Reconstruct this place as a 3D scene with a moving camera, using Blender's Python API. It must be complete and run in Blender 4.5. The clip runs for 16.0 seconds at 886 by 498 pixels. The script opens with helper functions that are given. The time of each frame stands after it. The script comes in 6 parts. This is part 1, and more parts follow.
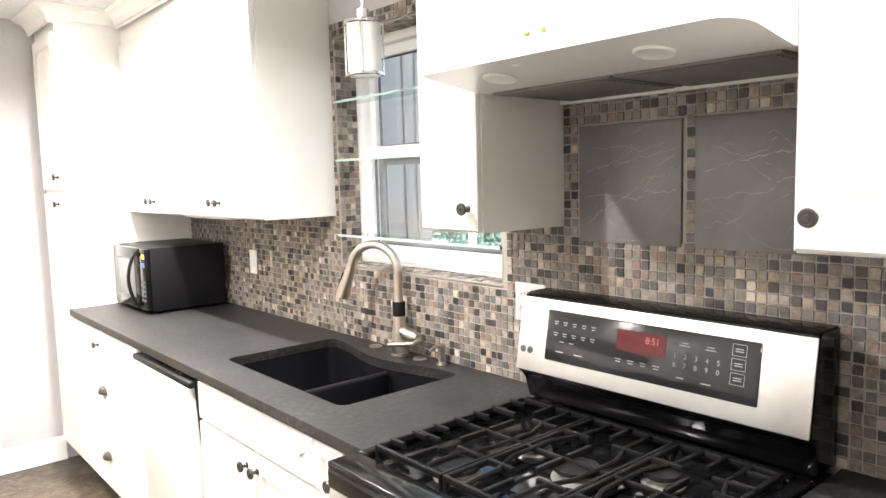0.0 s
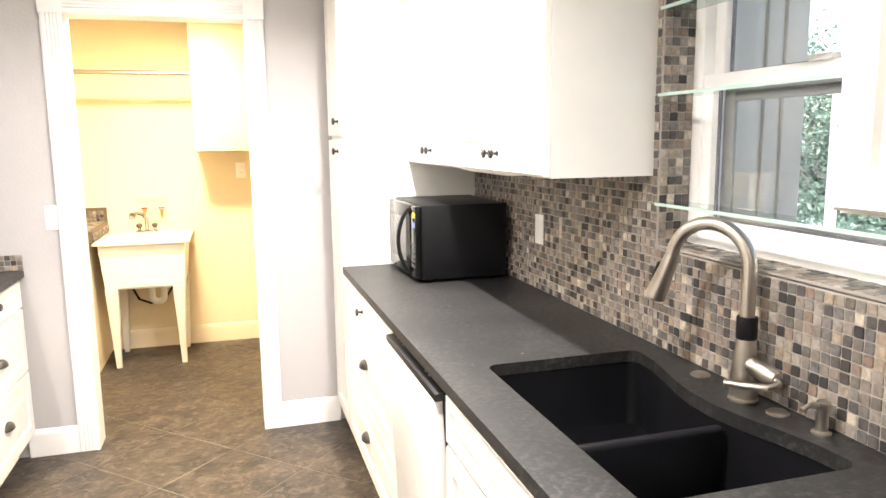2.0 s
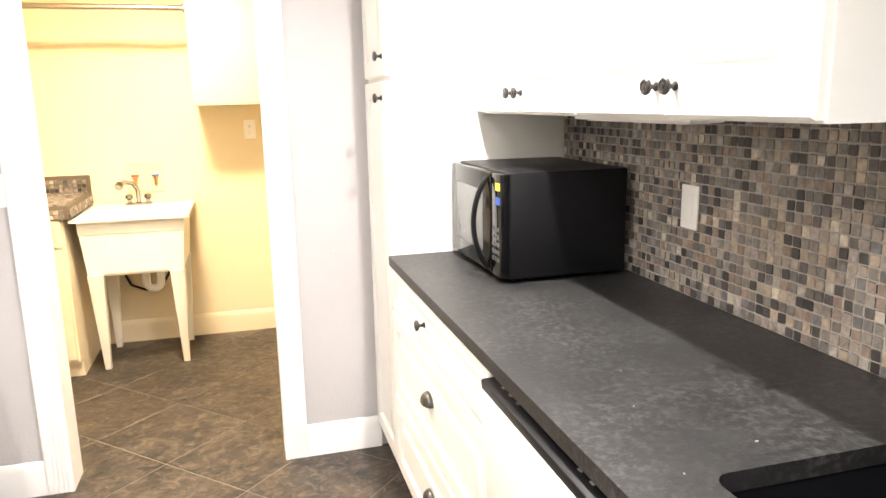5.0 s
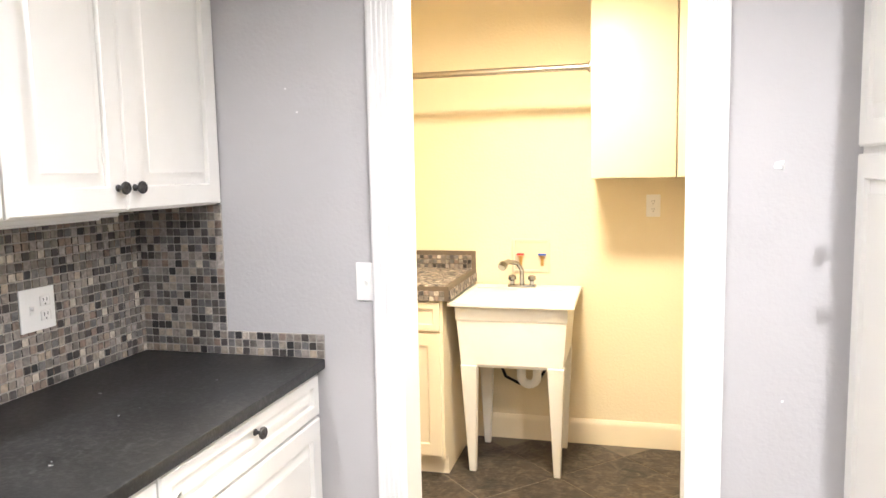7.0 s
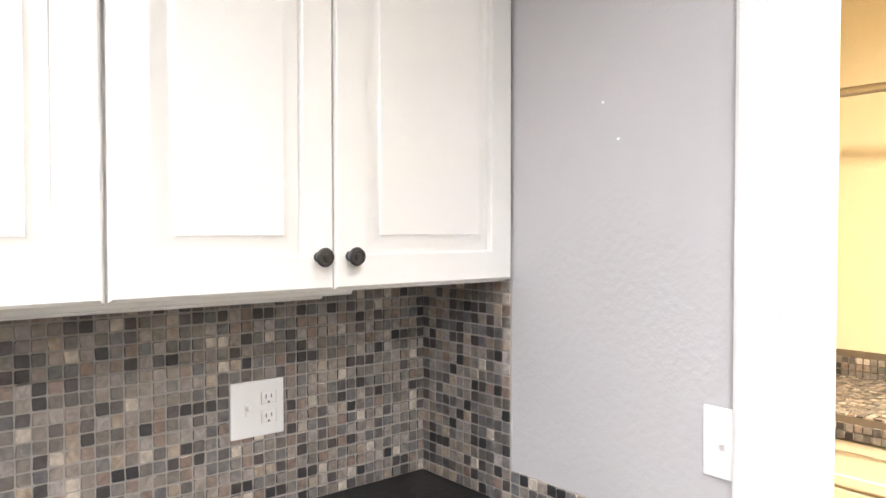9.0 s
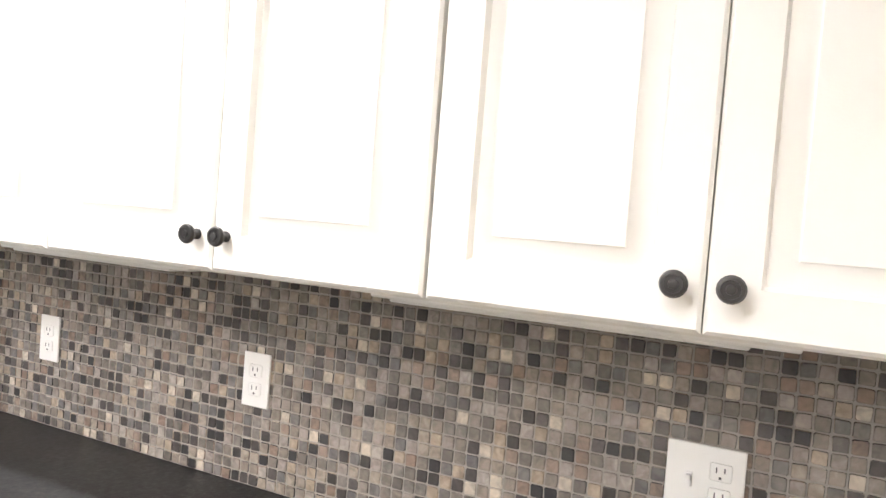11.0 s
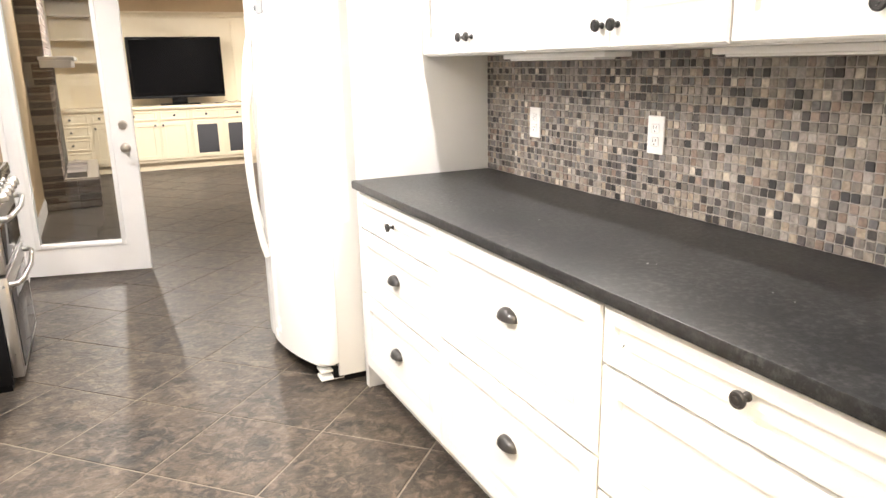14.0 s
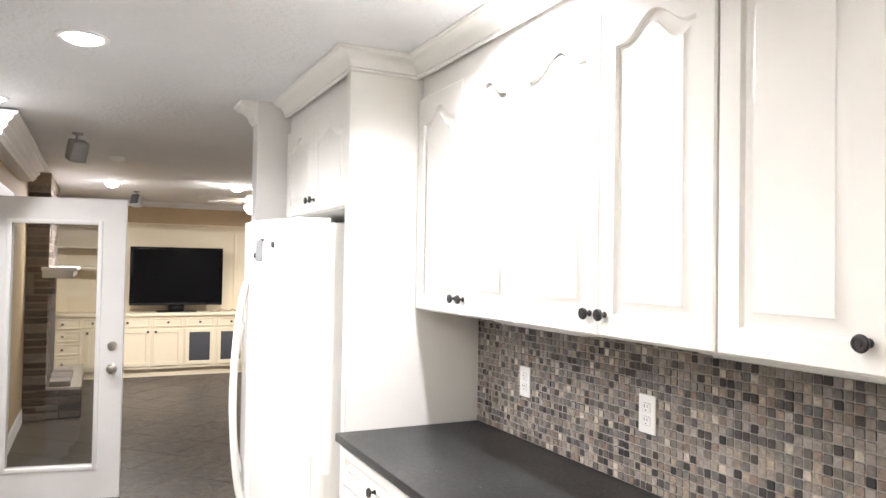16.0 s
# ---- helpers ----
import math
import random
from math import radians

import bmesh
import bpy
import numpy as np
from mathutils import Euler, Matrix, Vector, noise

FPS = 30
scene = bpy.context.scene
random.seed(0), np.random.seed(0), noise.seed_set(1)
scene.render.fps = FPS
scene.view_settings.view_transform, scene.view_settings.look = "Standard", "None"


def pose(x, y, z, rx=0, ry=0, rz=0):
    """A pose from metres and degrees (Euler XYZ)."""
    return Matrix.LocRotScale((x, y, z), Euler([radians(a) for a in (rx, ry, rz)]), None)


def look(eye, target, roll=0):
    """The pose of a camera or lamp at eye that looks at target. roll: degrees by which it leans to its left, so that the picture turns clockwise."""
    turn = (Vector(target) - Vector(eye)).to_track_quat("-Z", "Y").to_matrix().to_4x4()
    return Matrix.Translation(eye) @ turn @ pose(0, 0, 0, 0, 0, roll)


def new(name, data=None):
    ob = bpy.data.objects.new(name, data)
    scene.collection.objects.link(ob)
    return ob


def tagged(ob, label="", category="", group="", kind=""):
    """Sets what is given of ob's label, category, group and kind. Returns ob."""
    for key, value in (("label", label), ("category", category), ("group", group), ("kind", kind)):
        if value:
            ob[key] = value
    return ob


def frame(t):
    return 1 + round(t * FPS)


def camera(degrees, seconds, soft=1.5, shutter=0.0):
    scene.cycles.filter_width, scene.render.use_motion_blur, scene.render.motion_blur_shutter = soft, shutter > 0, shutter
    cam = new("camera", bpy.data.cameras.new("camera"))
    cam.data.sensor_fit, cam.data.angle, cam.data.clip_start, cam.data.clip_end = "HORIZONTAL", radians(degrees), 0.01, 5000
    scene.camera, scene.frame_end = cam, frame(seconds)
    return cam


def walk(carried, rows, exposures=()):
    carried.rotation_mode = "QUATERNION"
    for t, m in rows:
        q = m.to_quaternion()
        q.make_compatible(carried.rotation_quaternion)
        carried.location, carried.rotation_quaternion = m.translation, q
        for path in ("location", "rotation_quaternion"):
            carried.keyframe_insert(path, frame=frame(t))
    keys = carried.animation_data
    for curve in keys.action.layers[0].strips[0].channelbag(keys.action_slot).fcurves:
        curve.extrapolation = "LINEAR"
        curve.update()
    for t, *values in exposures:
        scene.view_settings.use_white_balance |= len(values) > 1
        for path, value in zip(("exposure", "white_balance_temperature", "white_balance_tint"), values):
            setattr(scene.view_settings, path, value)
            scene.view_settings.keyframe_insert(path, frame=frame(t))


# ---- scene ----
cam = camera(63.9, 16.0)
PATH = [
    (0, (0.191, 0.2, 1.529), (1.487, 1.71, 1.329), -1.5),
    (0.5, (0.319, 0.38, 1.526), (1.512, 1.973, 1.317), -1.5),
    (1, (0.482, 0.53, 1.523), (1.409, 2.288, 1.305), 0.6),
    (1.5, (0.579, 0.689, 1.505), (1.212, 2.566, 1.227), 0.8),
    (2, (0.595, 0.893, 1.497), (1.154, 2.789, 1.19), -0.7),
    (2.5, (0.6, 1.054, 1.491), (1.184, 2.936, 1.149), -1.6),
    (3, (0.654, 1.19, 1.455), (1.286, 3.04, 1.031), -1.8),
    (3.2, (0.679, 1.251, 1.421), (1.326, 3.082, 0.94), -1.8),
    (5.3, (0.605, 1.915, 1.435), (1.052, 3.829, 1.066), -0.6),
    (5.5, (0.624, 2.001, 1.445), (0.905, 3.952, 1.107), -0.5),
    (6, (0.617, 2.194, 1.457), (0.537, 4.171, 1.168), -0.6),
    (6.5, (0.567, 2.404, 1.468), (0.281, 4.367, 1.21), -1.5),
    (7, (0.534, 2.605, 1.472), (0.032, 4.53, 1.259), -1.1),
    (7.5, (0.557, 2.868, 1.48), (-0.229, 4.699, 1.309), -0.3),
    (8, (0.521, 3.074, 1.484), (-0.537, 4.766, 1.35), -0.5),
    (8.2, (0.482, 3.167, 1.485), (-0.664, 4.803, 1.366), -0.6),
    (10.3, (0.269, 4.004, 1.504), (-1.731, 4.024, 1.481), 3.0),
    (10.5, (0.249, 4.08, 1.5), (-1.735, 3.835, 1.462), 3.4),
    (11, (0.183, 4.227, 1.497), (-1.612, 3.348, 1.428), 4.5),
    (11.5, (0.138, 4.366, 1.501), (-1.202, 2.884, 1.428), 4.7),
    (11.8, (0.139, 4.483, 1.491), (-0.807, 2.725, 1.371), 4.9),
    (12, (0.142, 4.576, 1.484), (-0.533, 2.703, 1.292), 4.8),
    (12.5, (0.19, 4.699, 1.48), (-0.166, 2.754, 1.181), 2.9),
    (13, (0.322, 4.79, 1.44), (-0.237, 2.899, 1.101), 0.2),
    (13.5, (0.466, 4.867, 1.403), (-0.301, 3.072, 0.964), -1.3),
    (14, (0.526, 4.913, 1.369), (-0.303, 3.166, 0.858), -1.2),
    (14.5, (0.538, 4.93, 1.367), (-0.309, 3.182, 0.89), -0.6),
    (15, (0.517, 4.923, 1.418), (-0.353, 3.147, 1.12), 0.5),
    (15.5, (0.509, 4.905, 1.496), (-0.384, 3.118, 1.397), 1.1),
    (16, (0.493, 4.874, 1.568), (-0.384, 3.077, 1.616), 1.0),
]
walk(cam, [(t, look(eye, target, roll)) for t, eye, target, roll in PATH],
     exposures=[(0, 1.72, 6500, 10), (1, 1.61, 6620, 10), (1.5, 1.4, 6720, 10), (3, 1.43, 6760, 10), (5.5, 1.16, 6560, 10), (6.5, 1.0, 6220, 10), (8, 0.97, 5980, 10), (10.5, 1.27, 6200, 10), (11.5, 1.1, 6300, 10), (12.5, 1.32, 6500, 10), (14.5, 1.42, 6550, 10), (15.5, 1.2, 6300, 10), (16, 1.0, 6150, 10)])

# ---- light ----
world = bpy.data.worlds.new("world")
scene.world = world
world.use_nodes = True
wn = world.node_tree
sky = wn.nodes.new("ShaderNodeTexSky")
sky.sky_type, sky.sun_disc = "NISHITA", False
sky.sun_elevation, sky.sun_rotation = radians(42), radians(217)
wn.links.new(sky.outputs[0], wn.nodes["Background"].inputs[0])
wn.nodes["Background"].inputs[1].default_value = 0.15
sun = new("sun", bpy.data.lights.new("sun", "SUN"))
sun.data.energy, sun.data.angle, sun.data.color = 5.0, radians(3), (1.0, 0.96, 0.9)
sun.matrix_world = look((-6, -8, 9), (0, 0, 0))
scene.view_settings.exposure = 0.0

CEIL = 2.415


def lamp(x, y, z, watts, colour, size=0.13, spread=150):
    d = bpy.data.lights.new("downlight_beam", "AREA")
    d.shape, d.size, d.energy, d.color, d.spread = "DISK", size, watts, colour, radians(spread)
    ob = new("downlight_beam", d)
    ob.matrix_world = look((x, y, z), (x, y + 0.0001, z - 1))
    return ob


COOL = (1.0, 0.955, 0.93)
WARM = (1.0, 0.825, 0.58)
# (0.30, 3.95) and (1.02, 0.48) are added fill lights, no known fixtures
KITCHEN_AND_FILL_CANS = [(0.56, 1.85, 16), (-0.54, 3.05, 12.6), (1.16, 3.27, 25), (0.30, 3.95, 4), (1.02, 0.48, 7.4)]
# (-1.5, 0.15) is an added unseen light that brightens the range wall
FAMILY_AND_FILL_CANS = [(0.36, -3.55, 41), (-0.9, -3.25, 38), (-1.5, 0.15, 10), (-2.6, -4.6, 27)]
for x, y, w in KITCHEN_AND_FILL_CANS:
    lamp(x, y, CEIL - 0.03, w, COOL, 0.06)
for x, y, w in FAMILY_AND_FILL_CANS:
    lamp(x, y, CEIL - 0.075, w, (1.0, 0.945, 0.90), 0.10, 175)
lamp(0.25, 5.10, CEIL - 0.10, 41, WARM, 0.3, 175)


# ---- materials ----
def mat(name, colour, rough=0.5, metal=0.0, vary=0.08, scale=6.0, bump=0.0, bump_scale=120.0, dirt=None, dirt_scale=1.5, dirt_amount=0.3, spec=0.5, bump_dist=0.004):
    """A plain painted, plastic or metal surface: fine and broad variation, and relief."""
    m = bpy.data.materials.new(name)
    m.use_nodes = True
    n, l = m.node_tree.nodes, m.node_tree.links
    b = n["Principled BSDF"]
    b.inputs["Metallic"].default_value = metal
    b.inputs["Specular IOR Level"].default_value = spec
    tc = n.new("ShaderNodeTexCoord")
    n1 = n.new("ShaderNodeTexNoise")
    n1.inputs["Scale"].default_value, n1.inputs["Detail"].default_value = scale, 5
    l.new(tc.outputs["Object"], n1.inputs["Vector"])
    mix = n.new("ShaderNodeMix")
    mix.data_type = "RGBA"
    mix.inputs[6].default_value = (*[c * (1 - vary) for c in colour], 1)
    mix.inputs[7].default_value = (*[min(1, c * (1 + vary)) for c in colour], 1)
    l.new(n1.outputs["Fac"], mix.inputs[0])
    out = mix.outputs[2]
    if dirt:
        n2 = n.new("ShaderNodeTexNoise")
        n2.inputs["Scale"].default_value, n2.inputs["Detail"].default_value, n2.inputs["Roughness"].default_value = dirt_scale, 8, 0.65
        l.new(tc.outputs["Object"], n2.inputs["Vector"])
        rp = n.new("ShaderNodeValToRGB")
        rp.color_ramp.elements[0].position, rp.color_ramp.elements[1].position = 0.48, 0.72
        rp.color_ramp.elements[1].color = (dirt_amount,) * 3 + (1,)
        l.new(n2.outputs["Fac"], rp.inputs[0])
        m2 = n.new("ShaderNodeMix")
        m2.data_type = "RGBA"
        m2.inputs[7].default_value = (*dirt, 1)
        l.new(rp.outputs[0], m2.inputs[0])
        l.new(out, m2.inputs[6])
        out = m2.outputs[2]
    l.new(out, b.inputs["Base Color"])
    mr = n.new("ShaderNodeMapRange")
    mr.inputs[3].default_value, mr.inputs[4].default_value = max(0.02, rough - 0.07), min(1, rough + 0.07)
    l.new(n1.outputs["Fac"], mr.inputs[0])
    l.new(mr.outputs[0], b.inputs["Roughness"])
    if bump:
        n3 = n.new("ShaderNodeTexNoise")
        n3.inputs["Scale"].default_value, n3.inputs["Detail"].default_value = bump_scale, 3
        l.new(tc.outputs["Object"], n3.inputs["Vector"])
        bp = n.new("ShaderNodeBump")
        bp.inputs["Strength"].default_value, bp.inputs["Distance"].default_value = bump, bump_dist
        l.new(n3.outputs["Fac"], bp.inputs["Height"])
        l.new(bp.outputs[0], b.inputs["Normal"])
    return m


def ramp_mat(name, stops, source, rough=0.55, vary_scale=55.0, bump=0.35, vein=None):
    """Natural stone pieces: each takes its own colour from a ramp. source: "object" or "island"."""
    m = bpy.data.materials.new(name)
    m.use_nodes = True
    n, l = m.node_tree.nodes, m.node_tree.links
    b = n["Principled BSDF"]
    if source == "object":
        rnd = n.new("ShaderNodeObjectInfo").outputs["Random"]
    else:
        rnd = n.new("ShaderNodeNewGeometry").outputs["Random Per Island"]
    rp = n.new("ShaderNodeValToRGB")
    rp.color_ramp.interpolation = "CONSTANT"
    els = rp.color_ramp.elements
    for i, c in enumerate(stops):
        e = els[i] if i < 2 else els.new(i / len(stops))
        e.position = i / len(stops)
        e.color = (*c, 1)
    l.new(rnd, rp.inputs[0])
    geo = n.new("ShaderNodeNewGeometry")
    n1 = n.new("ShaderNodeTexNoise")
    n1.inputs["Scale"].default_value, n1.inputs["Detail"].default_value, n1.inputs["Distortion"].default_value = vary_scale, 6, 0.8
    l.new(geo.outputs["Position"], n1.inputs["Vector"])
    mr = n.new("ShaderNodeMapRange")
    mr.inputs[1].default_value, mr.inputs[2].default_value = 0.25, 0.75
    mr.inputs[3].default_value, mr.inputs[4].default_value = 0.62, 1.4
    l.new(n1.outputs["Fac"], mr.inputs[0])
    mul = n.new("ShaderNodeVectorMath")
    mul.operation = "SCALE"
    l.new(rp.outputs[0], mul.inputs[0])
    l.new(mr.outputs[0], mul.inputs["Scale"])
    l.new(mul.outputs[0], b.inputs["Base Color"])
    rr = n.new("ShaderNodeMapRange")
    rr.inputs[3].default_value, rr.inputs[4].default_value = rough - 0.12, rough + 0.15
    l.new(n1.outputs["Fac"], rr.inputs[0])
    l.new(rr.outputs[0], b.inputs["Roughness"])
    bp = n.new("ShaderNodeBump")
    bp.inputs["Strength"].default_value, bp.inputs["Distance"].default_value = bump, 0.003
    l.new(n1.outputs["Fac"], bp.inputs["Height"])
    l.new(bp.outputs[0], b.inputs["Normal"])
    return m


def glass(name, colour=(1, 1, 1), rough=0.0):
    m = bpy.data.materials.new(name)
    m.use_nodes = True
    b = m.node_tree.nodes["Principled BSDF"]
    b.inputs["Base Color"].default_value = (*colour, 1)
    b.inputs["Roughness"].default_value = rough
    b.inputs["Transmission Weight"].default_value = 1.0
    b.inputs["IOR"].default_value = 1.45
    return m


def glow(name, colour, strength):
    m = bpy.data.materials.new(name)
    m.use_nodes = True
    b = m.node_tree.nodes["Principled BSDF"]
    b.inputs["Emission Color"].default_value = (*colour, 1)
    b.inputs["Emission Strength"].default_value = strength
    return m


WHITE = mat("white_cabinet_paint", (0.80, 0.785, 0.75), 0.38, vary=0.03, scale=9, bump=0.05, bump_scale=300, dirt=(0.62, 0.57, 0.48), dirt_scale=3, dirt_amount=0.12)
TRIM = mat("white_trim_paint", (0.80, 0.79, 0.78), 0.42, vary=0.03, scale=8, bump=0.06, bump_scale=200, dirt=(0.55, 0.5, 0.43), dirt_scale=2.5, dirt_amount=0.12)
GREY_WALL = mat("grey_wall_paint", (0.46, 0.445, 0.45), 0.62, vary=0.04, scale=3, bump=0.3, bump_scale=75, dirt=(0.38, 0.36, 0.36), dirt_scale=1.3, dirt_amount=0.25)
PALE_WALL = mat("pale_wall_paint", (0.70, 0.685, 0.665), 0.6, vary=0.03, scale=3, bump=0.12, bump_scale=75)
CREAM_WALL = mat("cream_wall_paint", (0.76, 0.66, 0.465), 0.65, vary=0.03, scale=3, bump=0.4, bump_scale=75, dirt=(0.7, 0.58, 0.4), dirt_scale=1.2, dirt_amount=0.2)
TAN_WALL = mat("tan_wall_paint", (0.50, 0.37, 0.22), 0.65, vary=0.05, scale=3, bump=0.4, bump_scale=75)
CEIL_M = mat("textured_ceiling_paint", (0.76, 0.755, 0.76), 0.8, vary=0.04, scale=4, bump=0.7, bump_scale=42, bump_dist=0.014)
LAUNDRY_CAB = mat("yellow_cream_cabinet_paint", (0.63, 0.55, 0.40), 0.45, vary=0.03, scale=8, bump=0.05, bump_scale=250)
CREAM_CAB = mat("cream_cabinet_paint", (0.74, 0.645, 0.475), 0.4, vary=0.03, scale=8, bump=0.05, bump_scale=250)
BRONZE = mat("dark_bronze", (0.055, 0.052, 0.051), 0.32, 0.5, spec=0.45, vary=0.25, scale=60)
BLACK_GLOSS = mat("black_enamel", (0.004, 0.004, 0.0045), 0.12, vary=0.2, scale=20, spec=0.32)
BLACK_MATT = mat("black_cast_iron", (0.006, 0.006, 0.0065), 0.42, spec=0.14, vary=0.2, scale=60, bump=0.3, bump_scale=400)
BLACK_PLASTIC = mat("black_plastic", (0.0065, 0.0065, 0.0075), 0.42, vary=0.15, scale=40, spec=0.2)
DARK_STEEL = mat("dim_polished_steel", (0.36, 0.36, 0.36), 0.16, 1.0, vary=0.1, scale=12)
VALVE_TAN = mat("tan_valve_box_plastic", (0.62, 0.54, 0.42), 0.5, vary=0.05)
STEEL = mat("brushed_steel", (0.80, 0.79, 0.77), 0.48, 1.0, vary=0.08, scale=40, bump=0.05, bump_scale=600)
HANDLE_STEEL = mat("satin_steel_bar", (0.50, 0.49, 0.475), 0.3, 1.0, vary=0.08, scale=60)
NICKEL = mat("brushed_nickel", (0.52, 0.48, 0.43), 0.32, 1.0, vary=0.08, scale=60)
CHROME = mat("chrome", (0.8, 0.8, 0.8), 0.08, 1.0, vary=0.03)
FRIDGE_WHITE = mat("white_appliance_enamel", (0.82, 0.81, 0.78), 0.25, vary=0.02, scale=5, bump=0.12, bump_scale=500)
PLASTIC_WHITE = mat("white_plastic", (0.86, 0.85, 0.83), 0.35, vary=0.02)
TUB_PLASTIC = mat("white_tub_plastic", (0.80, 0.78, 0.72), 0.35, vary=0.03, dirt=(0.6, 0.5, 0.36), dirt_scale=4, dirt_amount=0.18)
SINK_M = mat("black_composite_sink", (0.0055, 0.0055, 0.007), 0.45, vary=0.2, scale=200, spec=0.12)
FILTER_M = mat("greasy_filter_metal", (0.16, 0.15, 0.14), 0.5, 0.6, vary=0.2, scale=60)
BURNER_M = mat("burner_alloy", (0.42, 0.40, 0.37), 0.4, 0.8, vary=0.2, scale=60)
STORM_GREY = mat("blue_grey_door_paint", (0.20, 0.22, 0.24), 0.5, vary=0.06, scale=5)
GROUT = mat("grey_tile_grout", (0.35, 0.325, 0.29), 0.9, vary=0.15, scale=40, bump=0.4, bump_scale=300)
BROWN_GROUT = mat("brown_counter_grout", (0.13, 0.10, 0.07), 0.8, vary=0.2, scale=30)
HEARTH_GROUT = mat("pale_hearth_grout", (0.27, 0.23, 0.18), 0.85, vary=0.2, scale=30, bump=0.3, bump_scale=250)
FLOOR_GROUT = mat("worn_floor_grout", (0.17, 0.143, 0.112), 0.85, dirt=(0.06, 0.05, 0.042), dirt_scale=4, dirt_amount=0.75, vary=0.2, scale=30, bump=0.3, bump_scale=250)
SLATE = mat("slate_slab", (0.15, 0.139, 0.142), 0.4, vary=0.15, scale=7, bump=0.15, bump_scale=60, dirt=(0.23, 0.215, 0.21), dirt_scale=6, dirt_amount=0.55)
VEIN = mat("pale_calcite_vein", (0.48, 0.46, 0.44), 0.5, vary=0.2, scale=60)
PANE = glass("clear_pane")
DOOR_PANE = glass("smoky_door_pane", (0.62, 0.62, 0.60))
SHELF_GLASS = glass("green_edged_shelf_glass", (0.74, 0.92, 0.87))
DARK_GLASS = mat("dark_oven_glass", (0.02, 0.02, 0.022), 0.06, vary=0.1)
SCREEN = mat("black_screen", (0.003, 0.003, 0.0035), 0.06, vary=0.05, spec=0.12)
BULB = glow("lit_lens", (1.0, 0.96, 0.92), 18.0)
BARE_BULB = glow("lit_bare_bulb", (1.0, 0.95, 0.90), 45.0)
WARM_BULB = glow("warm_lit_lens", (1.0, 0.86, 0.62), 8.0)
LED_RED = glow("red_clock_digit", (1.0, 0.25, 0.22), 0.1)
LED_RED.node_tree.nodes["Principled BSDF"].inputs["Base Color"].default_value = (0.2, 0.03, 0.03, 1)
OPAL = mat("opal_glass", (0.85, 0.84, 0.82), 0.3, vary=0.02)
RED_P = mat("red_plastic", (0.5, 0.03, 0.02), 0.4)
BLUE_P = mat("blue_plastic", (0.03, 0.09, 0.45), 0.4)
YELLOW_P = mat("yellow_sticker", (0.75, 0.6, 0.05), 0.5)
BRASS = mat("brass", (0.6, 0.4, 0.15), 0.3, 1.0)
PORCH_GREY = mat("grey_porch_boards", (0.55, 0.525, 0.46), 0.7, vary=0.1, scale=5, bump=0.2, bump_scale=60)
LEAF = mat("evergreen_leaf", (0.12, 0.20, 0.16), 0.35, vary=0.5, scale=14)
GROUND = mat("garden_ground", (0.09, 0.08, 0.06), 0.9, vary=0.4, scale=5, bump=0.5, bump_scale=30)
SPEAKER_CASE = mat("grey_speaker_case", (0.30, 0.29, 0.285), 0.6, vary=0.12, scale=60)
SPEAKER_CLOTH = mat("grey_speaker_cloth", (0.055, 0.055, 0.06), 0.85, vary=0.15, scale=90)
SCREEN_FRAME = mat("grey_screen_frame", (0.22, 0.225, 0.22), 0.5, 0.3, vary=0.1)
PRINT = mat("pale_print", (0.28, 0.28, 0.28), 0.6)
DARK_PRINT = mat("dark_print", (0.08, 0.08, 0.09), 0.6)
DISPLAY_RED = mat("dark_red_display", (0.09, 0.012, 0.014), 0.2, vary=0.3, scale=80)


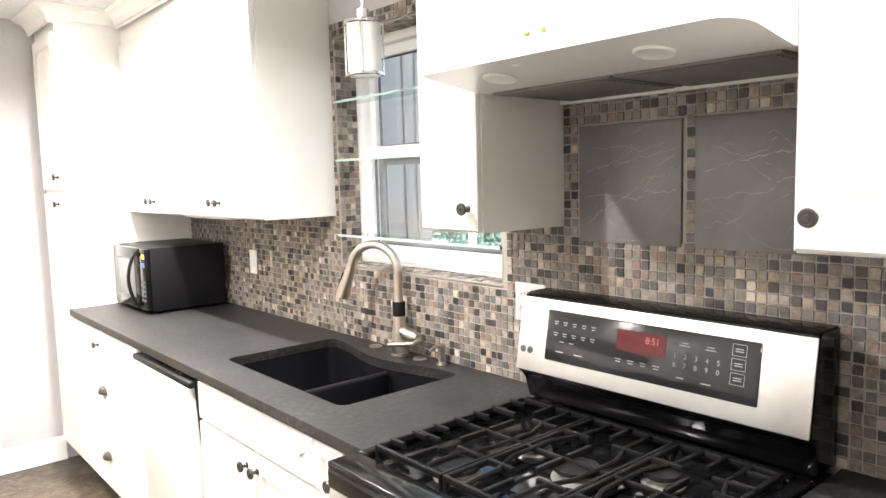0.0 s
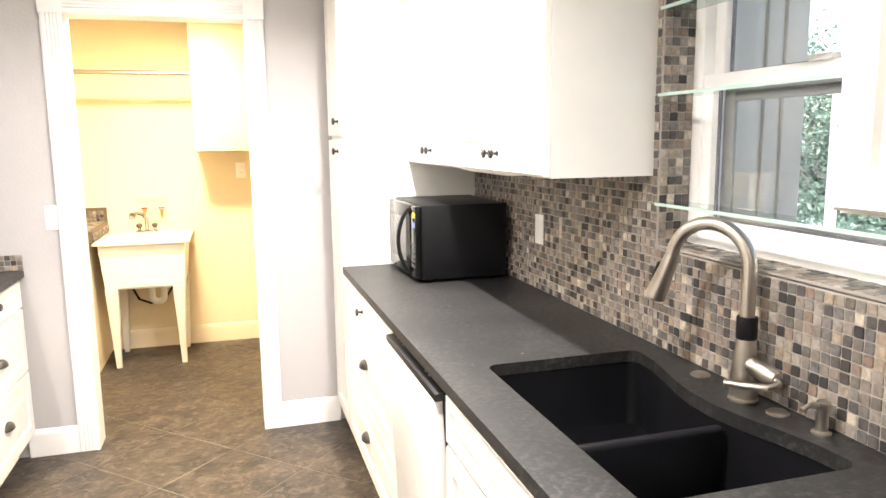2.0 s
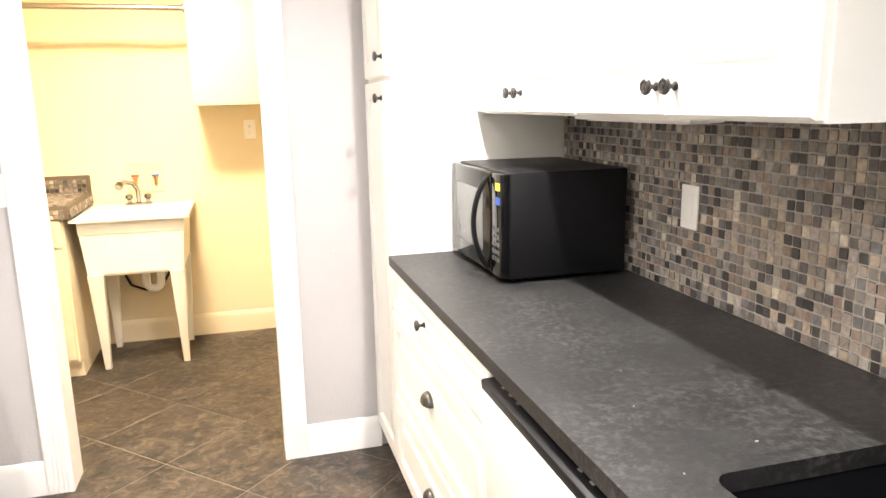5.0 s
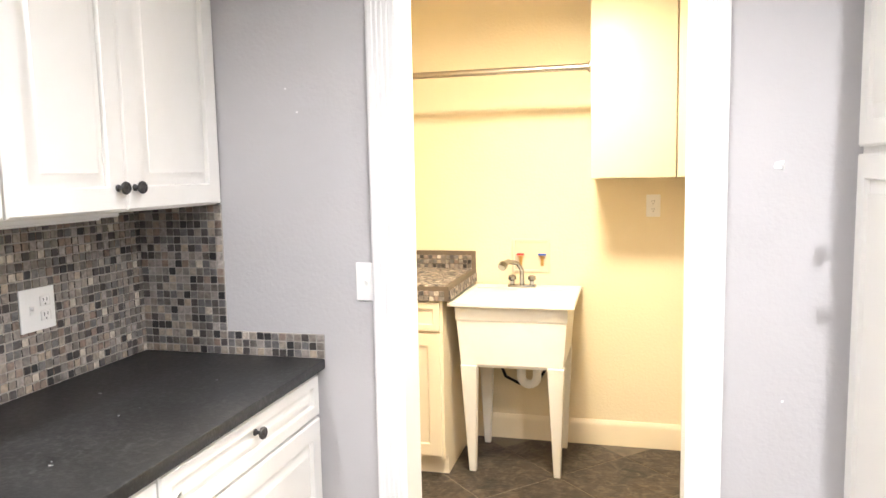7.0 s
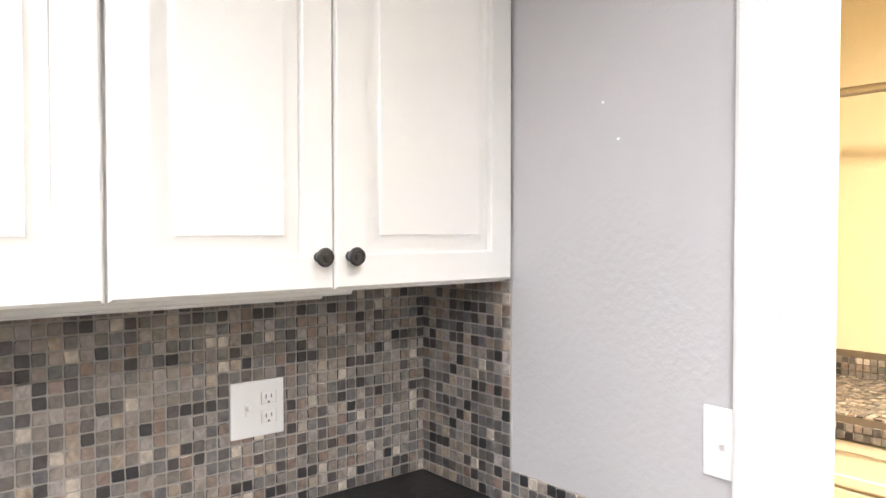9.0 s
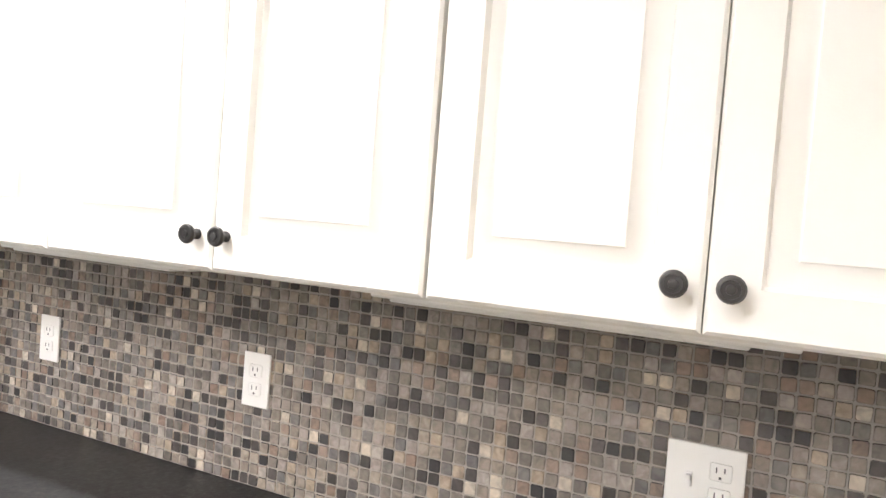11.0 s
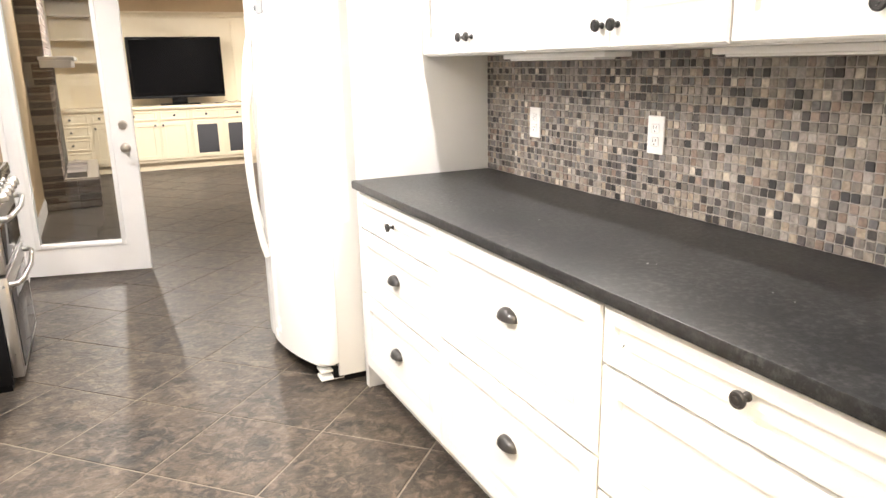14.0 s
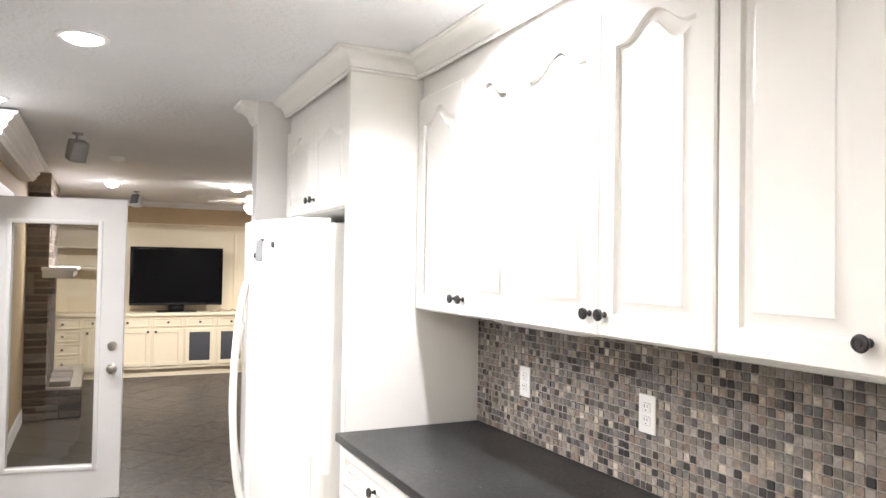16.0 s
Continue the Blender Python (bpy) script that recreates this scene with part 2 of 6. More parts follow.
def counter_material():
    m = mat("honed_black_granite", (0.014, 0.014, 0.0145), 0.42, vary=0.3, scale=90, bump=0.1, bump_scale=150, dirt=(0.10, 0.10, 0.098), dirt_scale=8, dirt_amount=0.17, spec=0.34)
    n, l = m.node_tree.nodes, m.node_tree.links
    b = n["Principled BSDF"]
    old = b.inputs["Base Color"].links[0].from_socket
    tc = n.new("ShaderNodeTexCoord")
    for nd in n:
        if nd.bl_idname == "ShaderNodeTexNoise" and abs(nd.inputs["Scale"].default_value - 8) < 0.1:
            nd.inputs["Roughness"].default_value, nd.inputs["Detail"].default_value = 0.82, 12
    v = n.new("ShaderNodeTexNoise")
    v.inputs["Scale"].default_value, v.inputs["Detail"].default_value, v.inputs["Roughness"].default_value = 130, 10, 0.8
    l.new(tc.outputs["Object"], v.inputs["Vector"])
    rp = n.new("ShaderNodeValToRGB")
    rp.color_ramp.elements[0].position, rp.color_ramp.elements[1].position = 0.61, 0.68
    rp.color_ramp.elements[1].color = (0.6, 0.6, 0.6, 1)
    l.new(v.outputs["Fac"], rp.inputs[0])
    mx = n.new("ShaderNodeMix")
    mx.data_type = "RGBA"
    mx.inputs[7].default_value = (0.17, 0.165, 0.155, 1)
    l.new(rp.outputs[0], mx.inputs[0])
    l.new(old, mx.inputs[6])
    # chalky scuffs: broad patches broken up by fine noise
    f = []
    for scale, lo, hi in ((3.5, 0.36, 0.64), (60.0, 0.48, 0.62)):
        w = n.new("ShaderNodeTexNoise")
        w.inputs["Scale"].default_value, w.inputs["Detail"].default_value, w.inputs["Roughness"].default_value = scale, 8, 0.7
        l.new(tc.outputs["Object"], w.inputs["Vector"])
        r = n.new("ShaderNodeMapRange")
        r.inputs[1].default_value, r.inputs[2].default_value = lo, hi
        l.new(w.outputs["Fac"], r.inputs[0])
        f.append(r.outputs[0])
    mu = n.new("ShaderNodeMath")
    mu.operation = "MULTIPLY"
    l.new(f[0], mu.inputs[0])
    l.new(f[1], mu.inputs[1])
    sc = n.new("ShaderNodeMix")
    sc.data_type = "RGBA"
    sc.inputs[7].default_value = (0.064, 0.063, 0.061, 1)
    l.new(mu.outputs[0], sc.inputs[0])
    l.new(mx.outputs[2], sc.inputs[6])
    l.new(sc.outputs[2], b.inputs["Base Color"])
    return m


GRANITE = counter_material()
STONES = [(0.17, 0.155, 0.14), (0.25, 0.22, 0.185), (0.10, 0.095, 0.098), (0.31, 0.275, 0.22), (0.20, 0.18, 0.16), (0.035, 0.036, 0.042), (0.27, 0.25, 0.225), (0.235, 0.155, 0.115),
          (0.17, 0.17, 0.178), (0.48, 0.44, 0.36), (0.13, 0.12, 0.11), (0.26, 0.19, 0.15), (0.21, 0.205, 0.195), (0.36, 0.29, 0.20), (0.075, 0.068, 0.068), (0.29, 0.265, 0.245), (0.14, 0.145, 0.16), (0.22, 0.20, 0.17), (0.055, 0.05, 0.05), (0.33, 0.31, 0.29)]
STONES = [tuple(0.94 * (0.82 * v + 0.18 * (0.3 * r + 0.6 * g + 0.1 * c) * k) for v, k in ((r, 1.04), (g, 1.0), (c, 0.94))) for r, g, c in STONES]
STONES = [tuple(v * k * (max(s) / 0.20) ** 0.1 for v, k in zip(s, (1.04, 0.985, 0.95))) for s in STONES]
STONES = [tuple(0.96 * (0.74 * v + 0.26 * max(s) * k) for v, k in zip(s, (1.0, 0.87, 0.76))) for s in STONES]
MOSAIC_A = ramp_mat("tumbled_slate_piece", STONES, "object")
MOSAIC_B = ramp_mat("tumbled_slate_field", STONES, "island")
FLOORS = [tuple(1.08 * v for v in f) for f in [(0.028, 0.025, 0.023), (0.034, 0.030, 0.027), (0.024, 0.022, 0.021), (0.031, 0.027, 0.024), (0.027, 0.025, 0.024)]]


def floor_material():
    """Slate-look tile: dark ground, cloudy tan patches, fine ridges."""
    m = ramp_mat("brown_slate_look_tile", FLOORS, "object", 0.39, 30.0, 0.95)
    n, l = m.node_tree.nodes, m.node_tree.links
    b = n["Principled BSDF"]
    b.inputs["Specular IOR Level"].default_value = 0.17
    old = b.inputs["Base Color"].links[0].from_socket
    geo = n.new("ShaderNodeNewGeometry")
    for scale, lo, hi, amount, tint in ((4.5, 0.38, 0.70, 0.75, (0.105, 0.081, 0.059)), (16.0, 0.48, 0.66, 0.65, (0.165, 0.128, 0.094)), (21.0, 0.50, 0.66, 0.65, (0.020, 0.018, 0.0165))):
        v = n.new("ShaderNodeTexNoise")
        v.inputs["Scale"].default_value, v.inputs["Detail"].default_value, v.inputs["Roughness"].default_value, v.inputs["Distortion"].default_value = scale, 9, 0.68, 1.1
        off = n.new("ShaderNodeVectorMath")
        off.operation = "ADD"
        off.inputs[1].default_value = (scale * 3.1, scale, 0)
        l.new(geo.outputs["Position"], off.inputs[0])
        l.new(off.outputs[0], v.inputs["Vector"])
        rp = n.new("ShaderNodeValToRGB")
        rp.color_ramp.elements[0].position, rp.color_ramp.elements[1].position = lo, hi
        rp.color_ramp.elements[1].color = (amount,) * 3 + (1,)
        l.new(v.outputs["Fac"], rp.inputs[0])
        mx = n.new("ShaderNodeMix")
        mx.data_type = "RGBA"
        mx.inputs[7].default_value = (*tint, 1)
        l.new(rp.outputs[0], mx.inputs[0])
        l.new(old, mx.inputs[6])
        old = mx.outputs[2]
    l.new(old, b.inputs["Base Color"])
    return m


FLOOR_A = floor_material()
BRICKS = [(0.085, 0.058, 0.048), (0.12, 0.085, 0.068), (0.06, 0.048, 0.045), (0.16, 0.125, 0.105), (0.09, 0.075, 0.07), (0.22, 0.19, 0.165)]
BRICK_A = ramp_mat("old_brick", BRICKS, "object", 0.8, 40.0, 0.6)


# ---- building helpers ----
BASES = {}


def thing(name, x, y, z, label, category, group="", turn=0.0, kind=""):
    ob = new(name)
    ob.empty_display_size = 0.1
    ob.matrix_world = pose(x, y, z, 0, 0, turn)
    BASES[ob] = pose(x, y, z, 0, 0, turn)
    return tagged(ob, label, category, group, kind)


def smooth(me, angle=0.6):
    me.polygons.foreach_set("use_smooth", [True] * len(me.polygons))
    me.set_sharp_from_angle(angle=angle)


def part(name, bm, material, parent=None, label="", local=False, flat=False):
    """Links a bmesh, given in the world's coordinates unless local, as one mesh under a thing or a part."""
    if parent and not local:
        bm.transform(BASES[parent].inverted())
    bmesh.ops.recalc_face_normals(bm, faces=bm.faces)
    me = bpy.data.meshes.new(name)
    bm.to_mesh(me)
    bm.free()
    if not flat:
        smooth(me)
    me.materials.append(material)
    ob = new(name, me)
    if parent:
        ob.parent = parent
        BASES[ob] = BASES[parent]
    return tagged(ob, label)


def place(name, me, m, parent, label=""):
    """A part on a shared mesh, at the pose m of the world."""
    ob = new(name, me)
    ob.parent = parent
    ob.matrix_basis = BASES[parent].inverted() @ m
    return tagged(ob, label)


def setting(name, bm, material, label, category, flat=True):
    return tagged(part(name, bm, material, flat=flat), label, category, kind="structure")


def box(bm, x0, x1, y0, y1, z0, z1, bevel=0.0, seg=2):
    x0, x1, y0, y1, z0, z1 = min(x0, x1), max(x0, x1), min(y0, y1), max(y0, y1), min(z0, z1), max(z0, z1)
    v = [bm.verts.new((x, y, z)) for x in (x0, x1) for y in (y0, y1) for z in (z0, z1)]
    f = [bm.faces.new([v[i] for i in q]) for q in ((0, 1, 3, 2), (4, 6, 7, 5), (0, 4, 5, 1), (2, 3, 7, 6), (0, 2, 6, 4), (1, 5, 7, 3))]
    if bevel:
        bmesh.ops.bevel(bm, geom=list({e for q in f for e in q.edges}), offset=bevel, segments=seg, profile=0.5, affect="EDGES")
    return bm


def boxes(*rows, bevel=0.0):
    bm = bmesh.new()
    for r in rows:
        box(bm, *r, bevel=bevel)
    return bm


def lathe(bm, profile, n=20, m=None, hoop=False):
    """Turns (radius, height) pairs about z."""
    m = m or Matrix()
    rings = []
    for r, h in profile:
        rings.append([bm.verts.new(m @ Vector((r * math.cos(2 * math.pi * i / n), r * math.sin(2 * math.pi * i / n), h))) for i in range(n)])
    for a, b in zip(rings, rings[1:] + rings[:1] if hoop else rings[1:]):
        for i in range(n):
            bm.faces.new((a[i], a[(i + 1) % n], b[(i + 1) % n], b[i]))
    if not hoop:
        bm.faces.new(rings[0][::-1])
        bm.faces.new(rings[-1])
    return bm


def tube(bm, pts, r, n=10):
    """A round bar along points. r: one radius, or one for each point."""
    pts = [Vector(p) for p in pts]
    rs = r if isinstance(r, (list, tuple)) else [r] * len(pts)
    rings, side = [], None
    for i, p in enumerate(pts):
        d = (pts[min(i + 1, len(pts) - 1)] - pts[max(i - 1, 0)]).normalized()
        if side is None:
            side = d.orthogonal().normalized()
        side = (side - d * side.dot(d)).normalized()
        up = d.cross(side)
        rings.append([bm.verts.new(p + rs[i] * (side * math.cos(2 * math.pi * k / n) + up * math.sin(2 * math.pi * k / n))) for k in range(n)])
    for a, b in zip(rings, rings[1:]):
        for k in range(n):
            bm.faces.new((a[k], a[(k + 1) % n], b[(k + 1) % n], b[k]))
    bm.faces.new(rings[0][::-1])
    bm.faces.new(rings[-1])
    return bm


def extrude(bm, poly, m, depth):
    """A flat outline (u, v) pushed out by depth along w, set by the pose m."""
    a = [bm.verts.new(m @ Vector((u, v, 0))) for u, v in poly]
    b = [bm.verts.new(m @ Vector((u, v, depth))) for u, v in poly]
    bm.faces.new(a[::-1])
    bm.faces.new(b)
    for i in range(len(poly)):
        j = (i + 1) % len(poly)
        bm.faces.new((a[i], a[j], b[j], b[i]))
    return bm


def sweep(bm, profile, path, z, closed_ends=True):
    """Moulding: (out, up) pairs carried along a plan path with mitred corners; out is to the right of the way."""
    rows = []
    for i, p in enumerate(path):
        p = Vector(p)
        ds = []
        if i > 0:
            ds.append((p - Vector(path[i - 1])).normalized())
        if i < len(path) - 1:
            ds.append((Vector(path[i + 1]) - p).normalized())
        ns = [Vector((d.y, -d.x)) for d in ds]
        nn = sum(ns, Vector((0, 0))).normalized()
        k = 1 / max(0.3, nn.dot(ns[0]))
        rows.append([bm.verts.new((p.x + nn.x * o * k, p.y + nn.y * o * k, z + u)) for o, u in profile])
    for a, b in zip(rows, rows[1:]):
        for i in range(len(profile) - 1):
            bm.faces.new((a[i], a[i + 1], b[i + 1], b[i]))
    if closed_ends:
        bm.faces.new(rows[0])
        bm.faces.new(rows[-1][::-1])
        for a, b in zip(rows, rows[1:]):
            bm.faces.new((a[-1], a[0], b[0], b[-1]))
    return bm


WAYS = {"+x": ((0, 1, 0), (1, 0, 0)), "-x": ((0, -1, 0), (-1, 0, 0)), "+y": ((-1, 0, 0), (0, 1, 0)), "-y": ((1, 0, 0), (0, -1, 0))}


def facing(way, x, y, z):
    """A pose whose u runs along the front to the right, v up and w out of it."""
    u, w = WAYS[way]
    return Matrix(((u[0], 0, w[0], x), (u[1], 0, w[1], y), (u[2], 1, w[2], z), (0, 0, 0, 1)))


def panel_front(width, height, m, arch=0.0, rail=0.058, thick=0.02, flatpanel=False, gap=0.0011):
    """A cabinet front with a framed, raised panel, its top edge arched if asked."""
    bm = bmesh.new()
    w0, h0 = width - 2 * gap, height - 2 * gap
    n = 17 if arch else 2

    def loop(inset, w, curve):
        a, b = inset + gap, width - gap - inset
        lo, hi = inset + gap, height - gap - inset
        pts = [(a, lo), (b, lo)]
        for i in range(n):
            s = i / (n - 1)
            c = abs(2 * s - 1)
            drop = 0 if not curve else arch * (1 if c > 0.82 else 0.5 - 0.5 * math.cos(math.pi * c / 0.82))
            pts.append((b + (a - b) * s, hi - drop))
        return [bm.verts.new(m @ Vector((p[0], p[1], w))) for p in pts]

    t = thick
    if flatpanel:
        rows = [loop(0, 0, 0), loop(0, t - 0.002, 0), loop(0.002, t, 0), loop(rail, t, 1), loop(rail + 0.004, t - 0.008, 1)]
    else:
        rows = [loop(0, 0, 0), loop(0, t - 0.005, 0), loop(0.005, t, 0), loop(rail, t, 1), loop(rail + 0.004, t - 0.012, 1), loop(rail + 0.012, t - 0.012, 1), loop(rail + 0.034, t - 0.003, 1), loop(rail + 0.036, t, 1)]
    for a, b in zip(rows, rows[1:]):
        for i in range(len(a)):
            j = (i + 1) % len(a)
            bm.faces.new((a[i], a[j], b[j], b[i]))
    bm.faces.new(rows[0][::-1])
    bm.faces.new(rows[-1])
    return bm


def bm_mesh(name, bm, material):
    bmesh.ops.recalc_face_normals(bm, faces=bm.faces)
    me = bpy.data.meshes.new(name)
    bm.to_mesh(me)
    bm.free()
    smooth(me)
    me.materials.append(material)
    return me


def knob_mesh():
    return bm_mesh("knob", lathe(bmesh.new(), [(0.009, 0), (0.009, 0.003), (0.005, 0.006), (0.005, 0.014), (0.009, 0.017), (0.0155, 0.020), (0.0165, 0.024), (0.0145, 0.028), (0.011, 0.0285), (0.0105, 0.027), (0.006, 0.027), (0.0055, 0.029), (0.002, 0.0295)], 18), BRONZE)


def cup_mesh():
    bm = bmesh.new()
    nu, nv = 15, 7
    for k in (1.0, 0.9):
        g = [[bm.verts.new((0.043 * k * math.cos(math.pi * i / nu), 0.031 * k * math.sin(math.pi * i / nu) ** 0.8 * math.cos(math.pi / 2 * j / nv), 0.027 * k * math.sin(math.pi * i / nu) ** 0.8 * math.sin(math.pi / 2 * j / nv))) for j in range(nv + 1)] for i in range(nu + 1)]
        for i in range(nu):
            for j in range(nv):
                q = (g[i][j], g[i + 1][j], g[i + 1][j + 1], g[i][j + 1])
                bm.faces.new(q if k == 1.0 else q[::-1])
    bmesh.ops.remove_doubles(bm, verts=bm.verts, dist=0.0002)
    box(bm, -0.040, 0.040, 0.0, 0.006, 0, 0.002, 0.0008)
    return bm_mesh("cup_pull", bm, BRONZE)


KNOB, CUP = knob_mesh(), cup_mesh()


def knob_at(parent, m, u, v, w=0.02, name="knob", me=None):
    return place(name, me or KNOB, m @ Matrix.Translation((u, v, w)), parent)


def outlet_plate(x, y, z, way, kinds, label, wide=0.07):
    """Wall plate with sockets ("o") or a toggle ("s") side by side."""
    t = thing("wall_plate", x, y, z, label, "wall plate", "electrical plates")
    m = facing(way, x, y, z)
    wd = wide + 0.046 * (len(kinds) - 1)
    bm = bmesh.new()
    box(bm, -wd / 2, wd / 2, -0.057, 0.057, 0, 0.006, 0.0025)
    bm.transform(m)
    part("plate", bm, PLASTIC_WHITE, t)
    for i, k in enumerate(kinds):
        u = (i - (len(kinds) - 1) / 2) * 0.046
        if k == "o":
            for v in (-0.0195, 0.0195):
                bm = bmesh.new()
                box(bm, u - 0.0165, u + 0.0165, v - 0.014, v + 0.014, 0.004, 0.009, 0.004)
                bm.transform(m)
                s = part("socket", bm, PLASTIC_WHITE, t)
                bm = bmesh.new()
                for a, b, c, d in ((-0.0075, -0.0055, -0.001, 0.008), (0.0045, 0.0065, 0.0, 0.008), (-0.0025, 0.0015, -0.010, -0.006)):
                    box(bm, u + a, u + b, v + c, v + d, 0.0085, 0.0094)
                bm.transform(m)
                part("slot", bm, DARK_PRINT, s, flat=True)
        elif k == "s":
            bm = bmesh.new()
            box(bm, u - 0.005, u + 0.005, -0.012, 0.012, 0.004, 0.0075, 0.001)
            box(bm, u - 0.004, u + 0.004, 0.0, 0.009, 0.006, 0.018, 0.0015)
            bm.transform(m)
            part("toggle", bm, PLASTIC_WHITE, t)
        else:
            bm = bmesh.new()
            box(bm, u - 0.0165, u + 0.0165, -0.034, 0.034, 0.004, 0.0085, 0.002)
            bm.transform(m)
            part("rocker", bm, PLASTIC_WHITE, t)
    return t


# ---- structure ----
EAST, WEST, NORTH, RETURN = 1.717, -0.988, 4.573, 0.384
WIN = (1.70, 2.60, 1.19, 2.08)

bm = bmesh.new()
box(bm, -4.2, 1.88, -6.2, 1.0, -0.16, -0.002)
box(bm, -1.4, 1.88, 1.0, 6.55, -0.16, -0.002)
floor = setting("floor", bm, FLOOR_GROUT, "dark brown slate-look tile floor laid diagonally", "floor")
bm = boxes((-4.2, 1.875, -6.2, 0.95, CEIL, CEIL + 0.12), (-1.15, 1.875, 0.95, 4.69, CEIL, CEIL + 0.12))
setting("ceiling", bm, CEIL_M, "white textured ceiling with recessed lights", "ceiling")
setting("ceiling_laundry", boxes((-1.4, 1.875, 4.69, 6.55, CEIL, CEIL + 0.12)), CREAM_WALL, "cream painted laundry room ceiling", "ceiling")

X0, X1 = EAST + 0.008, EAST + 0.158
bm = boxes((X0, X1, RETURN - 0.12, WIN[0], 0, CEIL), (X0, X1, WIN[1], NORTH, 0, CEIL), (X0, X1, WIN[0], WIN[1], 0, WIN[2]), (X0, X1, WIN[0], WIN[1], WIN[3], CEIL))
setting("wall_east", bm, GREY_WALL, "grey painted kitchen wall with a window", "wall")
setting("wall_west", boxes((WEST - 0.158, WEST - 0.008, 1.12, NORTH, 0, CEIL)), GREY_WALL, "grey painted kitchen wall behind cabinets", "wall")
DX0, DX1, DZ = -0.10, 0.69, 2.075
JX0, JX1, JZ = DX0 - 0.018, DX1 + 0.018, DZ + 0.018
rows = [(WEST - 0.158, JX0, NORTH, NORTH + 0.06, 0, CEIL), (JX1, X1, NORTH, NORTH + 0.06, 0, CEIL), (JX0, JX1, NORTH, NORTH + 0.06, JZ, CEIL)]
setting("wall_north", boxes(*rows), GREY_WALL, "grey orange-peel textured wall with a doorway", "wall")
rows = [(-1.4, JX0, NORTH + 0.06, NORTH + 0.12, 0, CEIL), (JX1, X1, NORTH + 0.06, NORTH + 0.12, 0, CEIL), (JX0, JX1, NORTH + 0.06, NORTH + 0.12, JZ, CEIL)]
setting("wall_laundry_south", boxes(*rows), CREAM_WALL, "cream painted laundry wall with a doorway", "wall")
setting("wall_return", boxes((1.08, X0, RETURN - 0.12, RETURN, 0, CEIL)), PALE_WALL, "pale painted wall end beside the range", "wall")
setting("wall_stub", boxes((-4.2, -0.25, 1.0, 1.12, 0, CEIL)), PALE_WALL, "pale painted wall end beside the refrigerator", "wall")
rows = [(1.1, 1.22, -0.44, RETURN - 0.12, 0, CEIL), (1.1, 1.22, -6.1, -1.45, 0, CEIL), (1.1, 1.22, -1.45, -0.44, 1.985, CEIL)]
setting("wall_family_east", boxes(*rows), TAN_WALL, "tan painted family room wall with an exterior doorway", "wall")
setting("wall_family_south", boxes((-4.2, 1.22, -6.1, -5.97, 0, CEIL)), TAN_WALL, "tan painted wall behind built-in cabinets", "wall")
setting("wall_family_west", boxes((-4.2, -4.08, -5.97, 1.0, 0, CEIL)), TAN_WALL, "tan painted family room wall", "wall")
setting("wall_laundry_north", boxes((-1.4, X1, 6.40, 6.52, 0, CEIL)), CREAM_WALL, "cream painted laundry room wall", "wall")
setting("wall_laundry_west", boxes((-1.4, -1.28, NORTH + 0.12, 6.40, 0, CEIL)), CREAM_WALL, "cream painted laundry room wall", "wall")
setting("wall_laundry_east", boxes((X0, X1, NORTH + 0.12, 6.40, 0, CEIL)), CREAM_WALL, "cream painted laundry room wall", "wall")


def casing(name, x0, x1, top, y, way, label):
    """Fluted door casing with plain corner blocks, round an opening of a wall that runs along x."""
    t = thing(name, (x0 + x1) / 2, y, 0, label, "door casing", kind="structure")
    s = 1 if way == "+y" else -1
    w = 0.092

    def flutes(a, b, z0, z1, upright):
        bm = bmesh.new()
        n = 4
        lo, hi = (a, b) if upright else (z0, z1)
        prof = [(lo, 0.0), (lo, 0.014), (lo + 0.008, 0.018)]
        for i in range(n):
            c = lo + 0.016 + (hi - lo - 0.032) * (i + 0.5) / n
            h = (hi - lo - 0.032) / n * 0.36
            prof += [(c - h, 0.018), (c - h * 0.5, 0.0135), (c + h * 0.5, 0.0135), (c + h, 0.018)]
        prof += [(hi - 0.008, 0.018), (hi, 0.014), (hi, 0.0)]
        if upright:
            rows = [[bm.verts.new((p, y + s * d, z)) for p, d in prof] for z in (z0, z1)]
        else:
            rows = [[bm.verts.new((x, y + s * d, p)) for p, d in prof] for x in (a, b)]
        for i in range(len(prof) - 1):
            bm.faces.new((rows[0][i], rows[0][i + 1], rows[1][i + 1], rows[1][i]))
        bm.faces.new(rows[0])
        bm.faces.new(rows[1])
        return bm
    part("side_casing", flutes(x0 - w, x0, 0, top, True), TRIM, t, flat=True)
    part("side_casing", flutes(x1, x1 + w, 0, top, True), TRIM, t, flat=True)
    part("head_casing", flutes(x0, x1, top, top + w, False), TRIM, t, flat=True)
    for a in (x0 - w, x1):
        bm = bmesh.new()
        box(bm, a - 0.003, a + w + 0.003, y, y + s * 0.024, top, top + w + 0.004, 0.002)
        part("corner_block", bm, TRIM, t)
    return t


casing("door_casing", DX0, DX1, DZ, NORTH, "-y", "white fluted door casing with square corner blocks")
casing("laundry_door_casing", DX0, DX1, DZ, NORTH + 0.12, "+y", "white fluted door casing on the laundry side")
bm = boxes((JX0, DX0, NORTH - 0.002, NORTH + 0.122, 0, JZ), (DX1, JX1, NORTH - 0.002, NORTH + 0.122, 0, JZ), (DX0, DX1, NORTH - 0.002, NORTH + 0.122, DZ, JZ))
setting("door_jamb", bm, TRIM, "white painted door jamb of the laundry doorway", "door jamb")

BASE_PROFILE = [(0, 0), (0.015, 0), (0.015, 0.105), (0.011, 0.122), (0.004, 0.135), (0, 0.135)]


